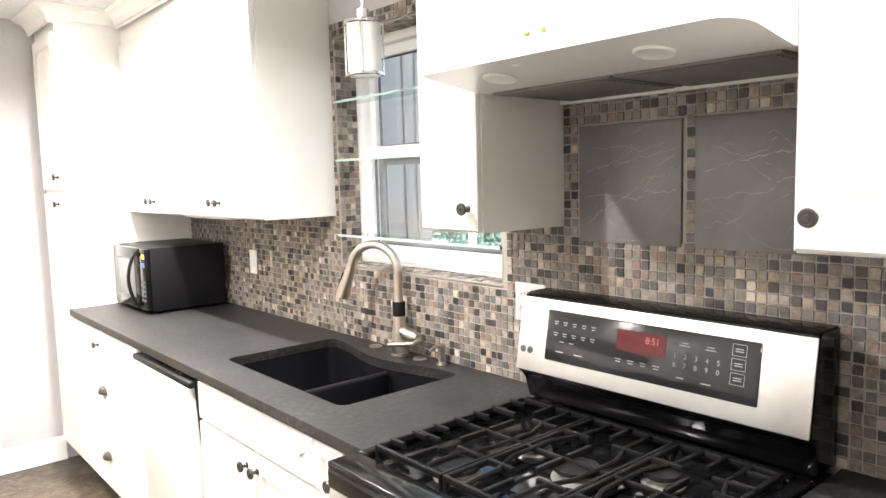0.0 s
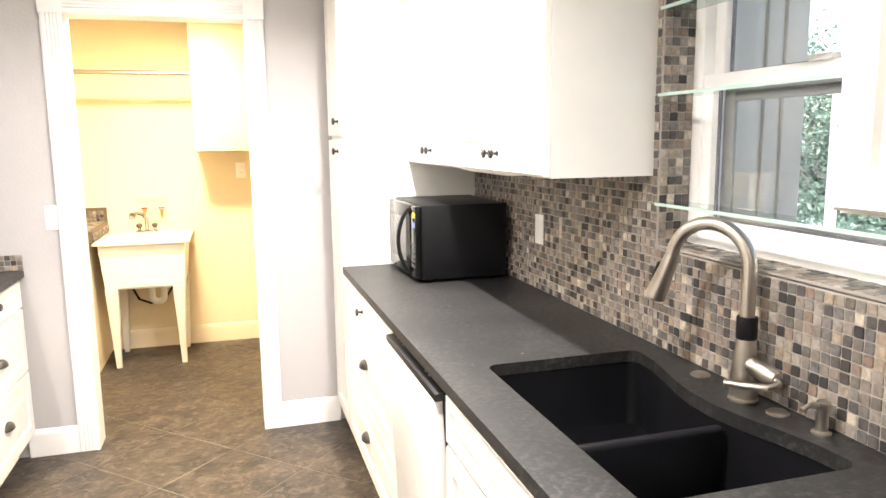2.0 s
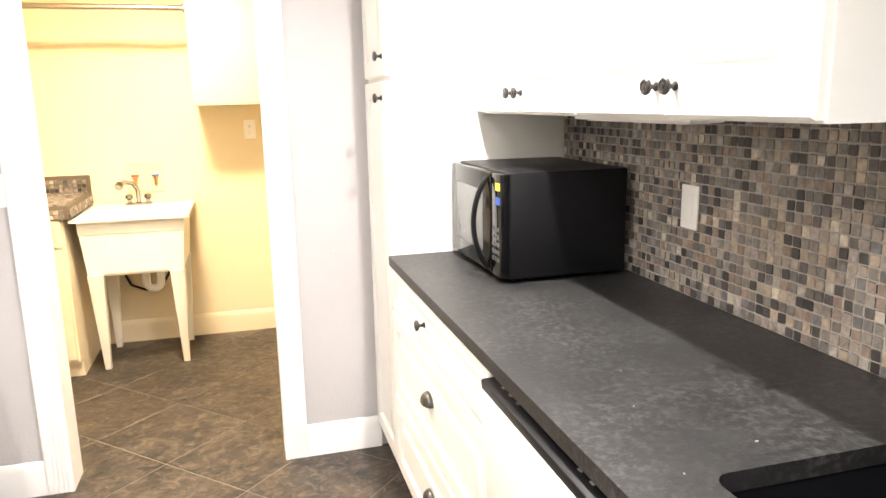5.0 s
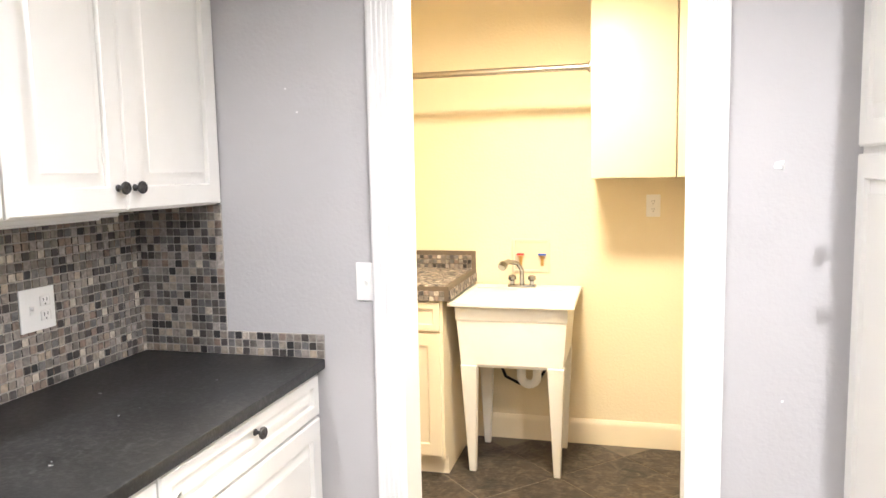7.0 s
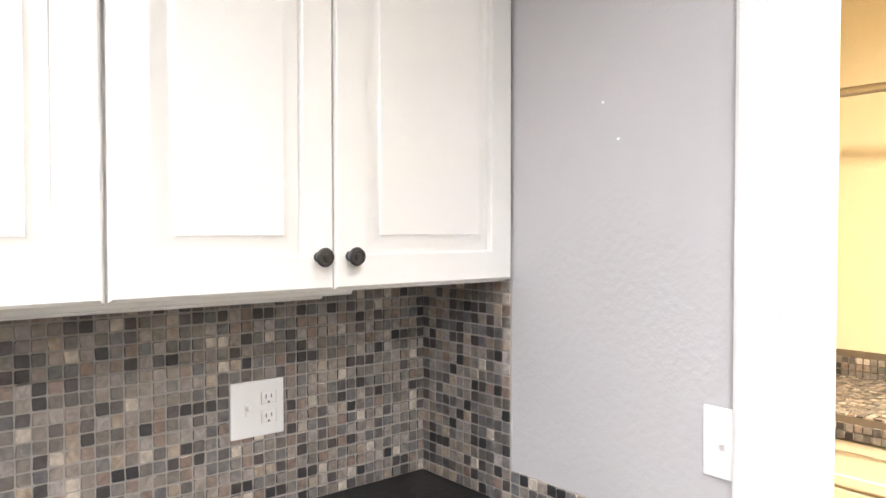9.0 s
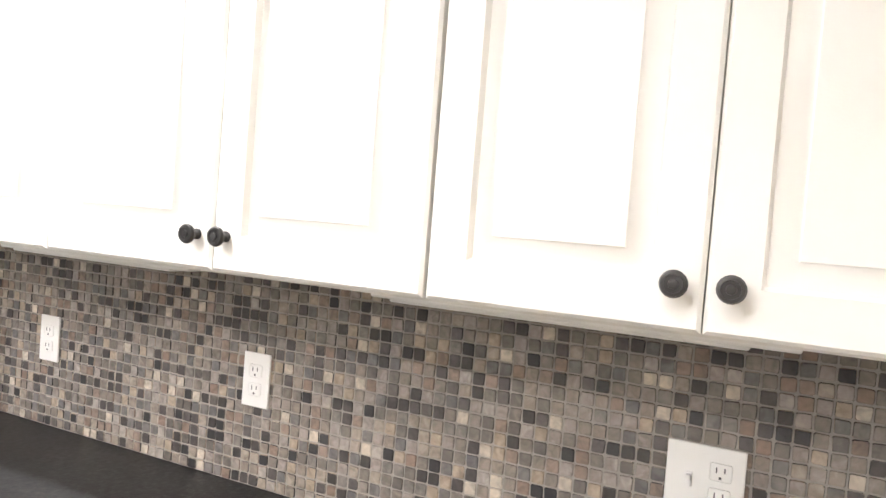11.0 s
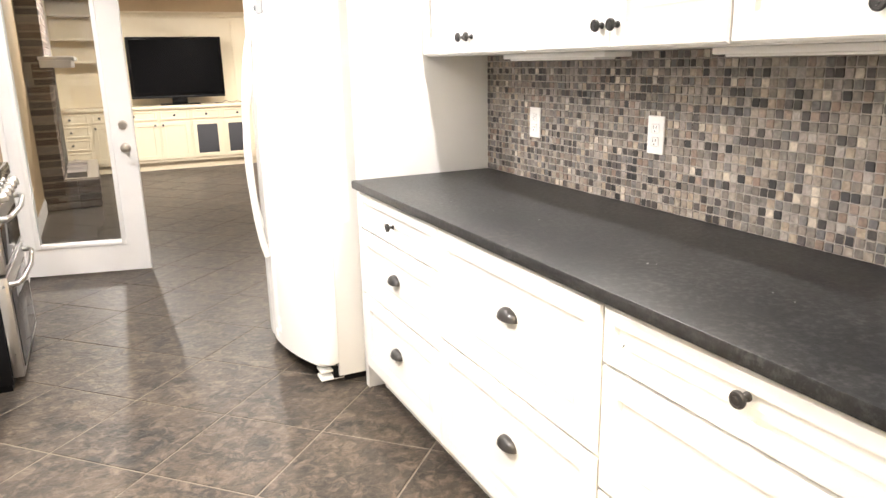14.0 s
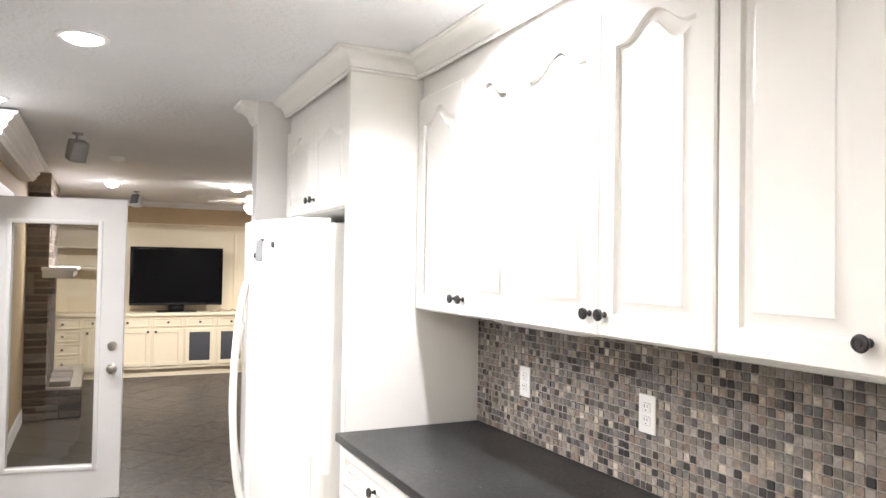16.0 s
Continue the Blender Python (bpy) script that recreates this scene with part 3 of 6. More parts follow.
def baseboard(pts, material=TRIM, label="white painted baseboard"):
    bm = sweep(bmesh.new(), BASE_PROFILE, pts, 0)
    setting("baseboard", bm, material, label, "baseboard", flat=False)


baseboard([(DX1 + 0.093, NORTH), (1.09, NORTH)])
baseboard([(-0.408, NORTH), (DX0 - 0.093, NORTH)])
baseboard([(-0.27, 6.40), (X0, 6.40)], CREAM_CAB, "cream painted laundry baseboard")
baseboard([(1.1, RETURN - 0.12), (1.1, -0.34)][::1])
baseboard([(1.1, -1.56), (1.1, -3.0)])

CROWN_TALL = [(0, -0.115), (0.008, -0.115), (0.012, -0.10), (0.020, -0.092), (0.022, -0.08), (0.032, -0.062), (0.052, -0.040), (0.070, -0.030), (0.078, -0.026), (0.078, -0.018), (0.088, -0.014), (0.088, 0), (0, 0)]

CROWN = [(0, -0.080), (0.007, -0.080), (0.011, -0.076), (0.011, -0.071), (0.006, -0.068), (0.013, -0.066), (0.016, -0.060), (0.021, -0.046), (0.032, -0.033), (0.050, -0.023), (0.064, -0.019), (0.071, -0.014), (0.073, -0.008), (0.080, -0.006), (0.080, 0), (0, 0)]


def crown(pts, label="white crown moulding under the ceiling", material=WHITE, name="crown_moulding", profile=CROWN):
    setting(name, sweep(bmesh.new(), profile, pts, CEIL - 0.001), material, label, "crown moulding", flat=False)


# ---- cabinets ----
TOP, UP0 = 0.914, 1.388


def base_unit(way, x, y, width, fronts, label, group, depth=0.58, material=None, toe=0.10, hollow=False):
    """A base cabinet whose front's lower corner at the start of u is (x, y). fronts: (kind, u0, u1, v0, v1, handles)."""
    material = material or WHITE
    t = thing("base_cabinet", x, y, 0, label, "cabinet", group)
    m = facing(way, x, y, 0)
    if hollow:
        rows = [("side_panel", (0.0005, 0.02, toe, 0.66, -depth, 0)), ("side_panel", (width - 0.02, width - 0.0005, toe, TOP - 0.032, -depth, 0)), ("body", (0.02, width - 0.02, toe, 0.66, -depth, 0)), ("front_rail", (0.02, width - 0.02, 0.66, TOP - 0.032, -0.02, 0))]
    else:
        rows = [("body", (0.0005, width - 0.0005, toe, TOP - 0.032, -depth, 0))]
    for nm, r in rows:
        bm = boxes(r)
        bm.transform(m)
        part(nm, bm, material, t, flat=True)
    bm = boxes((0.002, width - 0.002, 0.0, toe, -depth, -0.065))
    bm.transform(m)
    part("toe_kick", bm, material, t, flat=True)
    for kind, u0, u1, v0, v1, handles in fronts:
        mm = m @ Matrix.Translation((u0, v0, 0.001))
        f = part("drawer_front" if kind == "drawer" else "door", panel_front(u1 - u0, v1 - v0, mm, rail=0.034 if v1 - v0 < 0.2 else 0.055), material, t)
        for h, u, v in handles:
            knob_at(f, m, u, v, 0.021, "knob" if h == "k" else "cup_pull", KNOB if h == "k" else CUP)
    return t


def upper_unit(way, x, y, z0, z1, width, doors, label, group, depth=0.30, arch=0.055, name="wall_cabinet", material=None, plain=False):
    """A wall cabinet. doors: (u0, u1, knob u or None)."""
    material = material or WHITE
    t = thing(name, x, y, z0, label, "cabinet", group)
    m = facing(way, x, y, z0)
    h = z1 - z0
    bm = boxes((0.0005, width - 0.0005, 0, h, -depth, 0))
    bm.transform(m)
    part("body", bm, material, t, flat=True)
    for u0, u1, ku in doors:
        if plain:
            bm = bmesh.new()
            box(bm, u0 + 0.001, u1 - 0.001, 0.004, h - 0.06, 0.001, 0.02, 0.003)
            bm.transform(m)
        else:
            bm = panel_front(u1 - u0, h - 0.165, m @ Matrix.Translation((u0, 0.004, 0.001)), arch=arch)
        f = part("door", bm, material, t)
        if ku is not None:
            knob_at(f, m, ku, 0.062, 0.021)
    return t


# west side
g = "west base cabinets"
FX = -0.396
u = 2.215
base_unit("+x", FX, u, 2.972 - u, [("drawer", 0.03, 0.755, 0.728, 0.872, [("k", 0.39, 0.80)]), ("drawer", 0.03, 0.755, 0.455, 0.722, [("c", 0.39, 0.59)]), ("drawer", 0.03, 0.755, 0.125, 0.449, [("c", 0.39, 0.30)])], "white painted three-drawer base cabinet under a black counter", g)
base_unit("+x", FX, 2.972, 0.815, [("drawer", 0.003, 0.812, 0.512, 0.872, [("c", 0.435, 0.715)]), ("drawer", 0.003, 0.812, 0.125, 0.506, [("c", 0.435, 0.343)])], "white painted base cabinet with two deep drawers", g)
base_unit("+x", FX, 3.787, NORTH - 3.788, [("drawer", 0.003, 0.77, 0.742, 0.872, [("k", 0.38, 0.828)]), ("drawer", 0.003, 0.77, 0.44, 0.736, [("c", 0.38, 0.575)]), ("drawer", 0.003, 0.77, 0.125, 0.434, [("c", 0.38, 0.30)])], "white painted drawer base cabinet beside the laundry wall", g)

g = "west wall cabinets"
UX = -0.706
for y0, y1, y2, lab in ((2.205, 2.60, 2.972, "white painted wall cabinet with two arched raised-panel doors"), (2.972, 3.385, 3.776, "white painted wall cabinet with two arched raised-panel doors"), (3.776, 4.141, 4.572, "white painted wall cabinet beside the laundry wall, arched doors")):
    upper_unit("+x", UX, y0, UP0, CEIL - 0.002, y2 - y0, [(0.002, y1 - y0, y1 - y0 - 0.032), (y1 - y0, y2 - y0 - 0.002, y1 - y0 + 0.03)], lab, g, depth=0.275)

bm = bmesh.new()
box(bm, WEST - 0.004, -0.358, 2.203, NORTH - 0.002, TOP - 0.032, TOP, 0.004)
tagged(part("countertop", bm, GRANITE), "honed black granite countertop with pale scuffs", "countertop")

# refrigerator surround
t = thing("end_cabinet", -0.68, 2.18, 0, "white painted tall end panel beside the refrigerator", "cabinet")
bm = bmesh.new()
box(bm, WEST - 0.006, -0.400, 2.165, 2.2, 0, CEIL - 0.001, 0.002)
part("side_panel", bm, WHITE, t)
bm = bmesh.new()
box(bm, -0.3995, -0.393, 2.162, 2.203, 0, CEIL - 0.001, 0.002)
part("edge_strip", bm, WHITE, t)
upper_unit("+x", -0.422, 1.135, 1.80, CEIL - 0.002, 1.03, [(0.01, 0.515, 0.48), (0.515, 1.025, 0.55)], "white painted cabinet over the refrigerator, arched doors", "refrigerator cabinet", depth=0.585, arch=0.05)
crown([(-0.687, NORTH), (-0.687, 2.2), (-0.400, 2.2), (-0.400, 1.125)][::-1])
crown([(-4.07, 1.0), (-0.25, 1.0), (-0.25, 1.119)], "white crown moulding on the wall end", TRIM, profile=CROWN_TALL)

# east side
g = "east base cabinets"
FE = 1.095
t = thing("pantry_cabinet", FE, NORTH, 0, "tall white painted pantry cabinet with two narrow doors", "cabinet")
bm = boxes((FE, EAST + 0.006, 4.145, NORTH - 0.001, 0.10, CEIL - 0.001), (FE + 0.065, EAST + 0.006, 4.147, NORTH - 0.003, 0, 0.10))
part("body", bm, WHITE, t, flat=True)
m = facing("-x", FE, NORTH, 0)
d = part("door", panel_front(0.395, 0.78, m @ Matrix.Translation((0.03, 1.515, 0.001))), WHITE, t)
knob_at(d, m, 0.385, 1.58, 0.021)
d = part("door", panel_front(0.395, 1.375, m @ Matrix.Translation((0.03, 0.125, 0.001))), WHITE, t)
knob_at(d, m, 0.36, 1.445, 0.021)
base_unit("-x", FE, 4.145, 1.02, [("drawer", 0.003, 1.017, 0.728, 0.872, [("k", 0.46, 0.805)]), ("drawer", 0.003, 1.017, 0.42, 0.722, [("c", 0.50, 0.585)]), ("drawer", 0.003, 1.017, 0.125, 0.414, [("c", 0.50, 0.275)])], "white painted three-drawer base cabinet under a black counter", g)
base_unit("-x", FE, 2.52, 1.005, [("drawer", 0.003, 0.755, 0.742, 0.872, []), ("door", 0.003, 0.395, 0.125, 0.736, [("k", 0.362, 0.685)]), ("door", 0.397, 0.755, 0.125, 0.736, [("k", 0.43, 0.685)]), ("drawer", 0.76, 1.0, 0.742, 0.872, [("k", 0.86, 0.785)]), ("door", 0.76, 1.0, 0.125, 0.736, [])], "white painted sink base cabinet with two doors", g, hollow=True)
base_unit("-x", FE, 0.738, 0.352, [("drawer", 0.003, 0.349, 0.742, 0.872, [("k", 0.17, 0.805)]), ("door", 0.003, 0.349, 0.125, 0.736, [("k", 0.05, 0.685)])], "narrow white painted base cabinet beside the range", g)

g = "east wall cabinets"
UE = 1.409
upper_unit("-x", UE, 4.144, UP0, CEIL - 0.002, 0.752, [(0.002, 0.375, 0.343), (0.375, 0.75, 0.407)], "white painted wall cabinet over the microwave, arched doors", g, depth=0.312)
upper_unit("-x", UE, 3.392, UP0, CEIL - 0.002, 0.761, [(0.002, 0.385, 0.353), (0.385, 0.757, 0.417)], "white painted wall cabinet beside the window, arched doors", g, depth=0.312)
upper_unit("-x", UE, 1.685, UP0, CEIL - 0.002, 0.222, [(0.002, 0.22, 0.19)], "narrow white painted wall cabinet beside the window", g, depth=0.312, arch=0)
upper_unit("-x", UE, 0.712, UP0, CEIL - 0.002, 0.326, [(0.002, 0.324, 0.035)], "narrow white painted wall cabinet beside the range hood", g, depth=0.312)
upper_unit("-x", UE, 1.462, 1.85, CEIL - 0.002, 0.749, [(0.002, 0.374, 0.345), (0.374, 0.747, 0.404)], "white painted wall cabinet over the range hood", g, depth=0.312)
crown([(1.39, RETURN), (1.39, 1.685), (1.717, 1.685)][::-1])
crown([(1.717, 2.631), (1.39, 2.631), (1.39, 4.145), (1.075, 4.145), (1.075, NORTH)][::-1])


def outline(x0, x1, y0, y1, r, bulge=0.0, n=5):
    """A rounded rectangle in plan; its +x side bows inwards round its middle by bulge."""
    pts = []
    for cx, cy, a0 in ((x1 - r, y1 - r, 0), (x0 + r, y1 - r, 90), (x0 + r, y0 + r, 180), (x1 - r, y0 + r, 270)):
        for i in range(n + 1):
            a = radians(a0 + 90 * i / n)
            pts.append((cx + r * math.cos(a), cy + r * math.sin(a)))
    k = 9
    for i in range(1, k):
        s = i / k
        pts.append((x1 - bulge * math.sin(math.pi * s) ** 2, y0 + r + (y1 - y0 - 2 * r) * s))
    return pts


def plate_with_hole(outer, hole, z0, z1):
    bm = bmesh.new()
    edges = []
    for pts in (outer, hole):
        v = [bm.verts.new((x, y, z0)) for x, y in pts]
        edges += [bm.edges.new((v[i], v[(i + 1) % len(v)])) for i in range(len(v))]
    got = bmesh.ops.triangle_fill(bm, use_beauty=True, use_dissolve=False, edges=edges)
    faces = [f for f in got["geom"] if isinstance(f, bmesh.types.BMFace)]
    ext = bmesh.ops.extrude_face_region(bm, geom=faces)
    bmesh.ops.translate(bm, vec=(0, 0, z1 - z0), verts=[v for v in ext["geom"] if isinstance(v, bmesh.types.BMVert)])
    return bm


# counters of the sink side
SINK = outline(1.20, 1.638, 1.82, 2.565, 0.03, 0.06)
bm = plate_with_hole([(1.066, 1.506), (EAST + 0.004, 1.506), (EAST + 0.004, 4.143), (1.066, 4.143)], SINK, TOP - 0.032, TOP)
tagged(part("countertop", bm, GRANITE, flat=True), "honed black granite countertop with a cutout for the sink", "countertop")
bm = bmesh.new()
box(bm, 1.066, EAST + 0.004, RETURN + 0.002, 0.742, TOP - 0.032, TOP, 0.003)
tagged(part("countertop", bm, GRANITE), "short honed black granite countertop beside the range", "countertop")


def sink():
    t = thing("kitchen_sink", 1.41, 2.19, 0.70, "black composite undermount sink with two bowls", "sink")
    bm = bmesh.new()
    mid = Vector((1.41, 2.19))

    def ring(k, off, z):
        return [bm.verts.new((mid.x + (x - mid.x) * k + off * (1 if x > mid.x else -1), mid.y + (y - mid.y) * k + off * (1 if y > mid.y else -1), z)) for x, y in SINK]
    rows = [ring(1, 0.03, TOP - 0.033), ring(1, 0.004, TOP - 0.033), ring(1, 0.0, TOP - 0.06), ring(0.97, 0, 0.74), ring(0.94, 0, 0.715), ring(0.85, 0, 0.705), ring(0.85, 0, 0.695), ring(1, 0.012, 0.72), ring(1, 0.03, TOP - 0.05)]
    for a, b in zip(rows, rows[1:] + rows[:1]):
        if a is rows[5]:
            continue
        for i in range(len(a)):
            j = (i + 1) % len(a)
            bm.faces.new((a[i], a[j], b[j], b[i]))
    bm.faces.new(rows[5])
    bm.faces.new(rows[6][::-1])
    part("bowl", bm, SINK_M, t)
    bm = bmesh.new()
    box(bm, 1.203, 1.575, 2.098, 2.128, 0.704, 0.882, 0.010, 3)
    part("divider", bm, SINK_M, t)
    for y in (2.34, 1.95):
        bm = lathe(bmesh.new(), [(0.045, 0.703), (0.045, 0.708), (0.036, 0.709), (0.030, 0.706), (0.01, 0.706)], 24, Matrix.Translation((1.42, y, 0)))
        part("drain", bm, STEEL, t)


sink()


def arc(c, r, a0, a1, n, d, up=Vector((0, 0, 1))):
    return [Vector(c) + r * (Vector(d) * math.cos(radians(a0 + (a1 - a0) * i / n)) + up * math.sin(radians(a0 + (a1 - a0) * i / n))) for i in range(n + 1)]


def faucet():
    bx, by = 1.662, 2.158
    t = thing("kitchen_faucet", bx, by, TOP, "brushed nickel gooseneck faucet with a pull-down spray head", "faucet")
    d = Vector((-0.42, 0.907, 0)).normalized()
    bm = lathe(bmesh.new(), [(0.033, TOP), (0.033, TOP + 0.004), (0.027, TOP + 0.008), (0.030, TOP + 0.012), (0.029, TOP + 0.055), (0.0265, TOP + 0.085), (0.0225, TOP + 0.12), (0.021, TOP + 0.14)], 28, Matrix.Translation((bx, by, 0)))
    part("base", bm, NICKEL, t)
    part("collar", lathe(bmesh.new(), [(0.0215, TOP + 0.14), (0.0225, TOP + 0.143), (0.0225, TOP + 0.187), (0.0215, TOP + 0.19)], 24, Matrix.Translation((bx, by, 0))), BLACK_PLASTIC, t, "black grip collar")
    c = Vector((bx, by, 1.208)) + d * 0.094
    pts = [(bx, by, TOP + 0.19), (bx, by, 1.15), (bx, by, 1.19)] + arc(c, 0.094, 180, 6, 22, d)
    part("spout", tube(bmesh.new(), pts, 0.0155, 16), NICKEL, t)
    e = Vector(pts[-1])
    w = (Vector(pts[-1]) - Vector(pts[-2])).normalized()
    w = (w + d * 0.22).normalized()
    head = part("spray_head", tube(bmesh.new(), [e - w * 0.002, e + w * 0.004, e + w * 0.03, e + w * 0.112, e + w * 0.117], [0.016, 0.0175, 0.019, 0.026, 0.022], 18), NICKEL, t)
    s = w.cross(Vector((0, 0, 1))).normalized()
    q = e + w * 0.05 - w.cross(s) * 0.0205
    part("spray_button", tube(bmesh.new(), [q - w * 0.018, q + w * 0.018], 0.008, 10), BLACK_PLASTIC, head, "black spray button")
    hd = Vector((0.22, -0.97, 0)).normalized()
    b0 = Vector((bx, by, TOP + 0.082))
    up = Vector((0, 0, 1))
    lever = part("lever_handle", tube(bmesh.new(), [b0 - hd * 0.012 + up * 0.006, b0 + hd * 0.02 + up * 0.002, b0 + hd * 0.06 - up * 0.008, b0 + hd * 0.078 - up * 0.013, b0 + hd * 0.084 - up * 0.015], [0.016, 0.022, 0.0215, 0.016, 0.006], 18), NICKEL, t)
    part("lever_tip", tube(bmesh.new(), [b0 + hd * 0.070 - up * 0.012, b0 + hd * 0.092 + Vector((-0.008, 0, -0.018)), b0 + hd * 0.088 + Vector((-0.030, 0, -0.026)), b0 + hd * 0.05 + Vector((-0.052, 0, -0.030)), b0 + hd * 0.012 + Vector((-0.062, 0, -0.033))], [0.010, 0.0085, 0.0075, 0.008, 0.0085], 12), NICKEL, lever)


faucet()
for y in (2.325, 2.065):
    bm = lathe(bmesh.new(), [(0.024, TOP), (0.024, TOP + 0.003), (0.020, TOP + 0.006), (0.004, TOP + 0.007)], 24, Matrix.Translation((1.674, y, 0)))
    tagged(part("deck_hole_cover", bm, NICKEL), "round brushed nickel deck hole cover", "hole cover", "deck hole covers")
t = thing("soap_dispenser", 1.68, 1.955, TOP, "small brushed nickel soap dispenser on the counter", "soap dispenser")
part("base", lathe(bmesh.new(), [(0.019, TOP), (0.019, TOP + 0.004), (0.012, TOP + 0.008), (0.011, TOP + 0.045), (0.014, TOP + 0.05), (0.014, TOP + 0.065), (0.006, TOP + 0.07)], 18, Matrix.Translation((1.68, 1.955, 0))), NICKEL, t)
part("nozzle", tube(bmesh.new(), [(1.68, 1.955, TOP + 0.058), (1.65, 1.955, TOP + 0.064), (1.63, 1.955, TOP + 0.054)], [0.006, 0.005, 0.005], 10), NICKEL, t)


def kitchen_range():
    y0, y1 = 0.747, 1.501
    F = 0.955
    t = thing("gas_range", 1.37, 1.125, 0, "stainless steel and black double-oven gas range", "range")
    bm = bmesh.new()
    box(bm, F + 0.052, 1.70, y0, y1, 0.03, 0.905, 0.003)
    part("body", bm, BLACK_PLASTIC, t)
    bm = bmesh.new()
    box(bm, F + 0.002, 1.60, y0, y1, 0.864, 0.912, 0.008, 3)
    for r in ((F + 0.004, F + 0.085, y0, y1, 0.908, 0.926), (F + 0.085, 1.60, y0, y0 + 0.03, 0.908, 0.926), (F + 0.085, 1.60, y1 - 0.03, y1, 0.908, 0.926), (1.56, 1.60, y0 + 0.03, y1 - 0.03, 0.908, 0.926)):
        box(bm, *r, 0.006, 3)
    top = part("cooktop", bm, BLACK_GLOSS, t)
    # burners
    for bx, by, r in ((1.13, 0.96, 0.042), (1.13, 1.265, 0.044), (1.40, 0.955, 0.036), (1.345, 1.255, 0.040), (1.30, 1.09, 0.046)):
        bm = lathe(bmesh.new(), [(r + 0.008, 0.912), (r + 0.006, 0.917), (r - 0.006, 0.920), (r - 0.006, 0.928)], 24, Matrix.Translation((bx, by, 0)))
        b = part("burner", bm, BURNER_M, t, "pale metal burner ring")
        bm = lathe(bmesh.new(), [(r, 0.928), (r + 0.003, 0.931), (r + 0.001, 0.937), (0.01, 0.939)], 24, Matrix.Translation((bx, by, 0)))
        part("burner_cap", bm, BLACK_MATT, b)
    # grates: three side by side
    x0, x1, z = 1.062, 1.545, 0.946
    for k in range(3):
        a = y0 + 0.034 + k * 0.229
        b = a + 0.227
        c = (a + b) / 2
        bm = bmesh.new()
        for p, q, r, s in ((x0, x1, a, a + 0.010), (x0, x1, b - 0.010, b), (x0, x0 + 0.010, a, b), (x1 - 0.010, x1, a, b), ((x0 + x1) / 2 - 0.005, (x0 + x1) / 2 + 0.005, a, b)):
            box(bm, p, q, r, s, z - 0.016, z - 0.002, 0.003)
        # short upright fingers along the long rails
        for e, s in ((a, 1), (b, -1)):
            if (k, s) in ((0, 1), (2, -1)):
                for i in range(7):
                    fx = x0 + 0.045 + i * 0.065
                    box(bm, fx - 0.005, fx + 0.005, min(e, e + s * 0.05), max(e, e + s * 0.05), z - 0.012, z + 0.002, 0.002)
        for cx in (x0 + 0.12, x1 - 0.12):
            for s in (-1, 1):
                box(bm, cx - 0.005, cx + 0.005, min(c + s * 0.03, c + s * 0.105), max(c + s * 0.03, c + s * 0.105), z - 0.012, z + 0.002, 0.002)
                box(bm, min(cx + s * 0.035, cx + s * 0.115), max(cx + s * 0.035, cx + s * 0.115), c - 0.005, c + 0.005, z - 0.012, z + 0.002, 0.002)
        for s in (-1, 1):
            if k == 2 and s == 1:
                continue
            tube(bm, [(x0 + 0.01, c + s * 0.052, z - 0.006), (x0 + 0.10, c + s * 0.056, z - 0.003), (x0 + 0.17, c + s * 0.082, z - 0.003), (x0 + 0.30, c + s * 0.084, z - 0.003), (x0 + 0.37, c + s * 0.056, z - 0.003), (x1 - 0.01, c + s * 0.052, z - 0.006)], 0.005, 8)
        for px in (x0 + 0.006, x1 - 0.006):
            for py in (a + 0.006, b - 0.006):
                tube(bm, [(px, py, 0.911), (px, py, z - 0.004)], 0.007, 8)
        part("grate", bm, BLACK_MATT, t, "black cast iron grate")
    # backguard
    bm = bmesh.new()
    m = facing("-x", 0, y1, 0)
    extrude(bm, [(1.61, 0.925), (1.70, 0.925), (1.70, 1.215), (1.615, 1.215), (1.600, 1.206), (1.566, 1.01), (1.60, 0.985)][::-1], Matrix(((1, 0, 0, 0), (0, 0, 1, y0 - 0.004), (0, 1, 0, 0), (0, 0, 0, 1))), y1 - y0 + 0.008)
    bmesh.ops.bevel(bm, geom=bm.edges[:], offset=0.004, segments=2, affect="EDGES")
    guard = part("backguard", bm, BLACK_GLOSS, t)
    tilt = Matrix.Translation((1.5655, y1 + 0.004, 1.012)) @ Matrix.Rotation(radians(9.8), 4, "Y")
    mm = tilt @ facing("-x", 0, 0, 0)
    W = y1 - y0 + 0.008
    bm = bmesh.new()
    box(bm, 0, W, 0, 0.196, 0, 0.006, 0.0025)
    bm.transform(mm)
    fascia = part("control_fascia", bm, STEEL, t)
    bm = bmesh.new()
    box(bm, 0.098, 0.658, 0.040, 0.170, 0.005, 0.0085, 0.003)
    bm.transform(mm)
    glassp = part("control_glass", bm, DARK_GLASS, t, "black glass control panel with pale print")

    def marks(rows, material, name, w=0.0092):
        bm = bmesh.new()
        for u, v, a, b in rows:
            box(bm, u - a / 2, u + a / 2, v - b / 2, v + b / 2, 0.0075, w)
        bm.transform(mm)
        part(name, bm, material, glassp, flat=True)
    marks([(0.379, 0.126, 0.13, 0.05)], DISPLAY_RED, "display")
    keys = []
    for i in range(5):
        for v in (0.142, 0.113):
            keys.append([(0.128 + i * 0.029, v, 0.014, 0.0022), (0.128 + i * 0.029, v - 0.006, 0.010, 0.0022)])
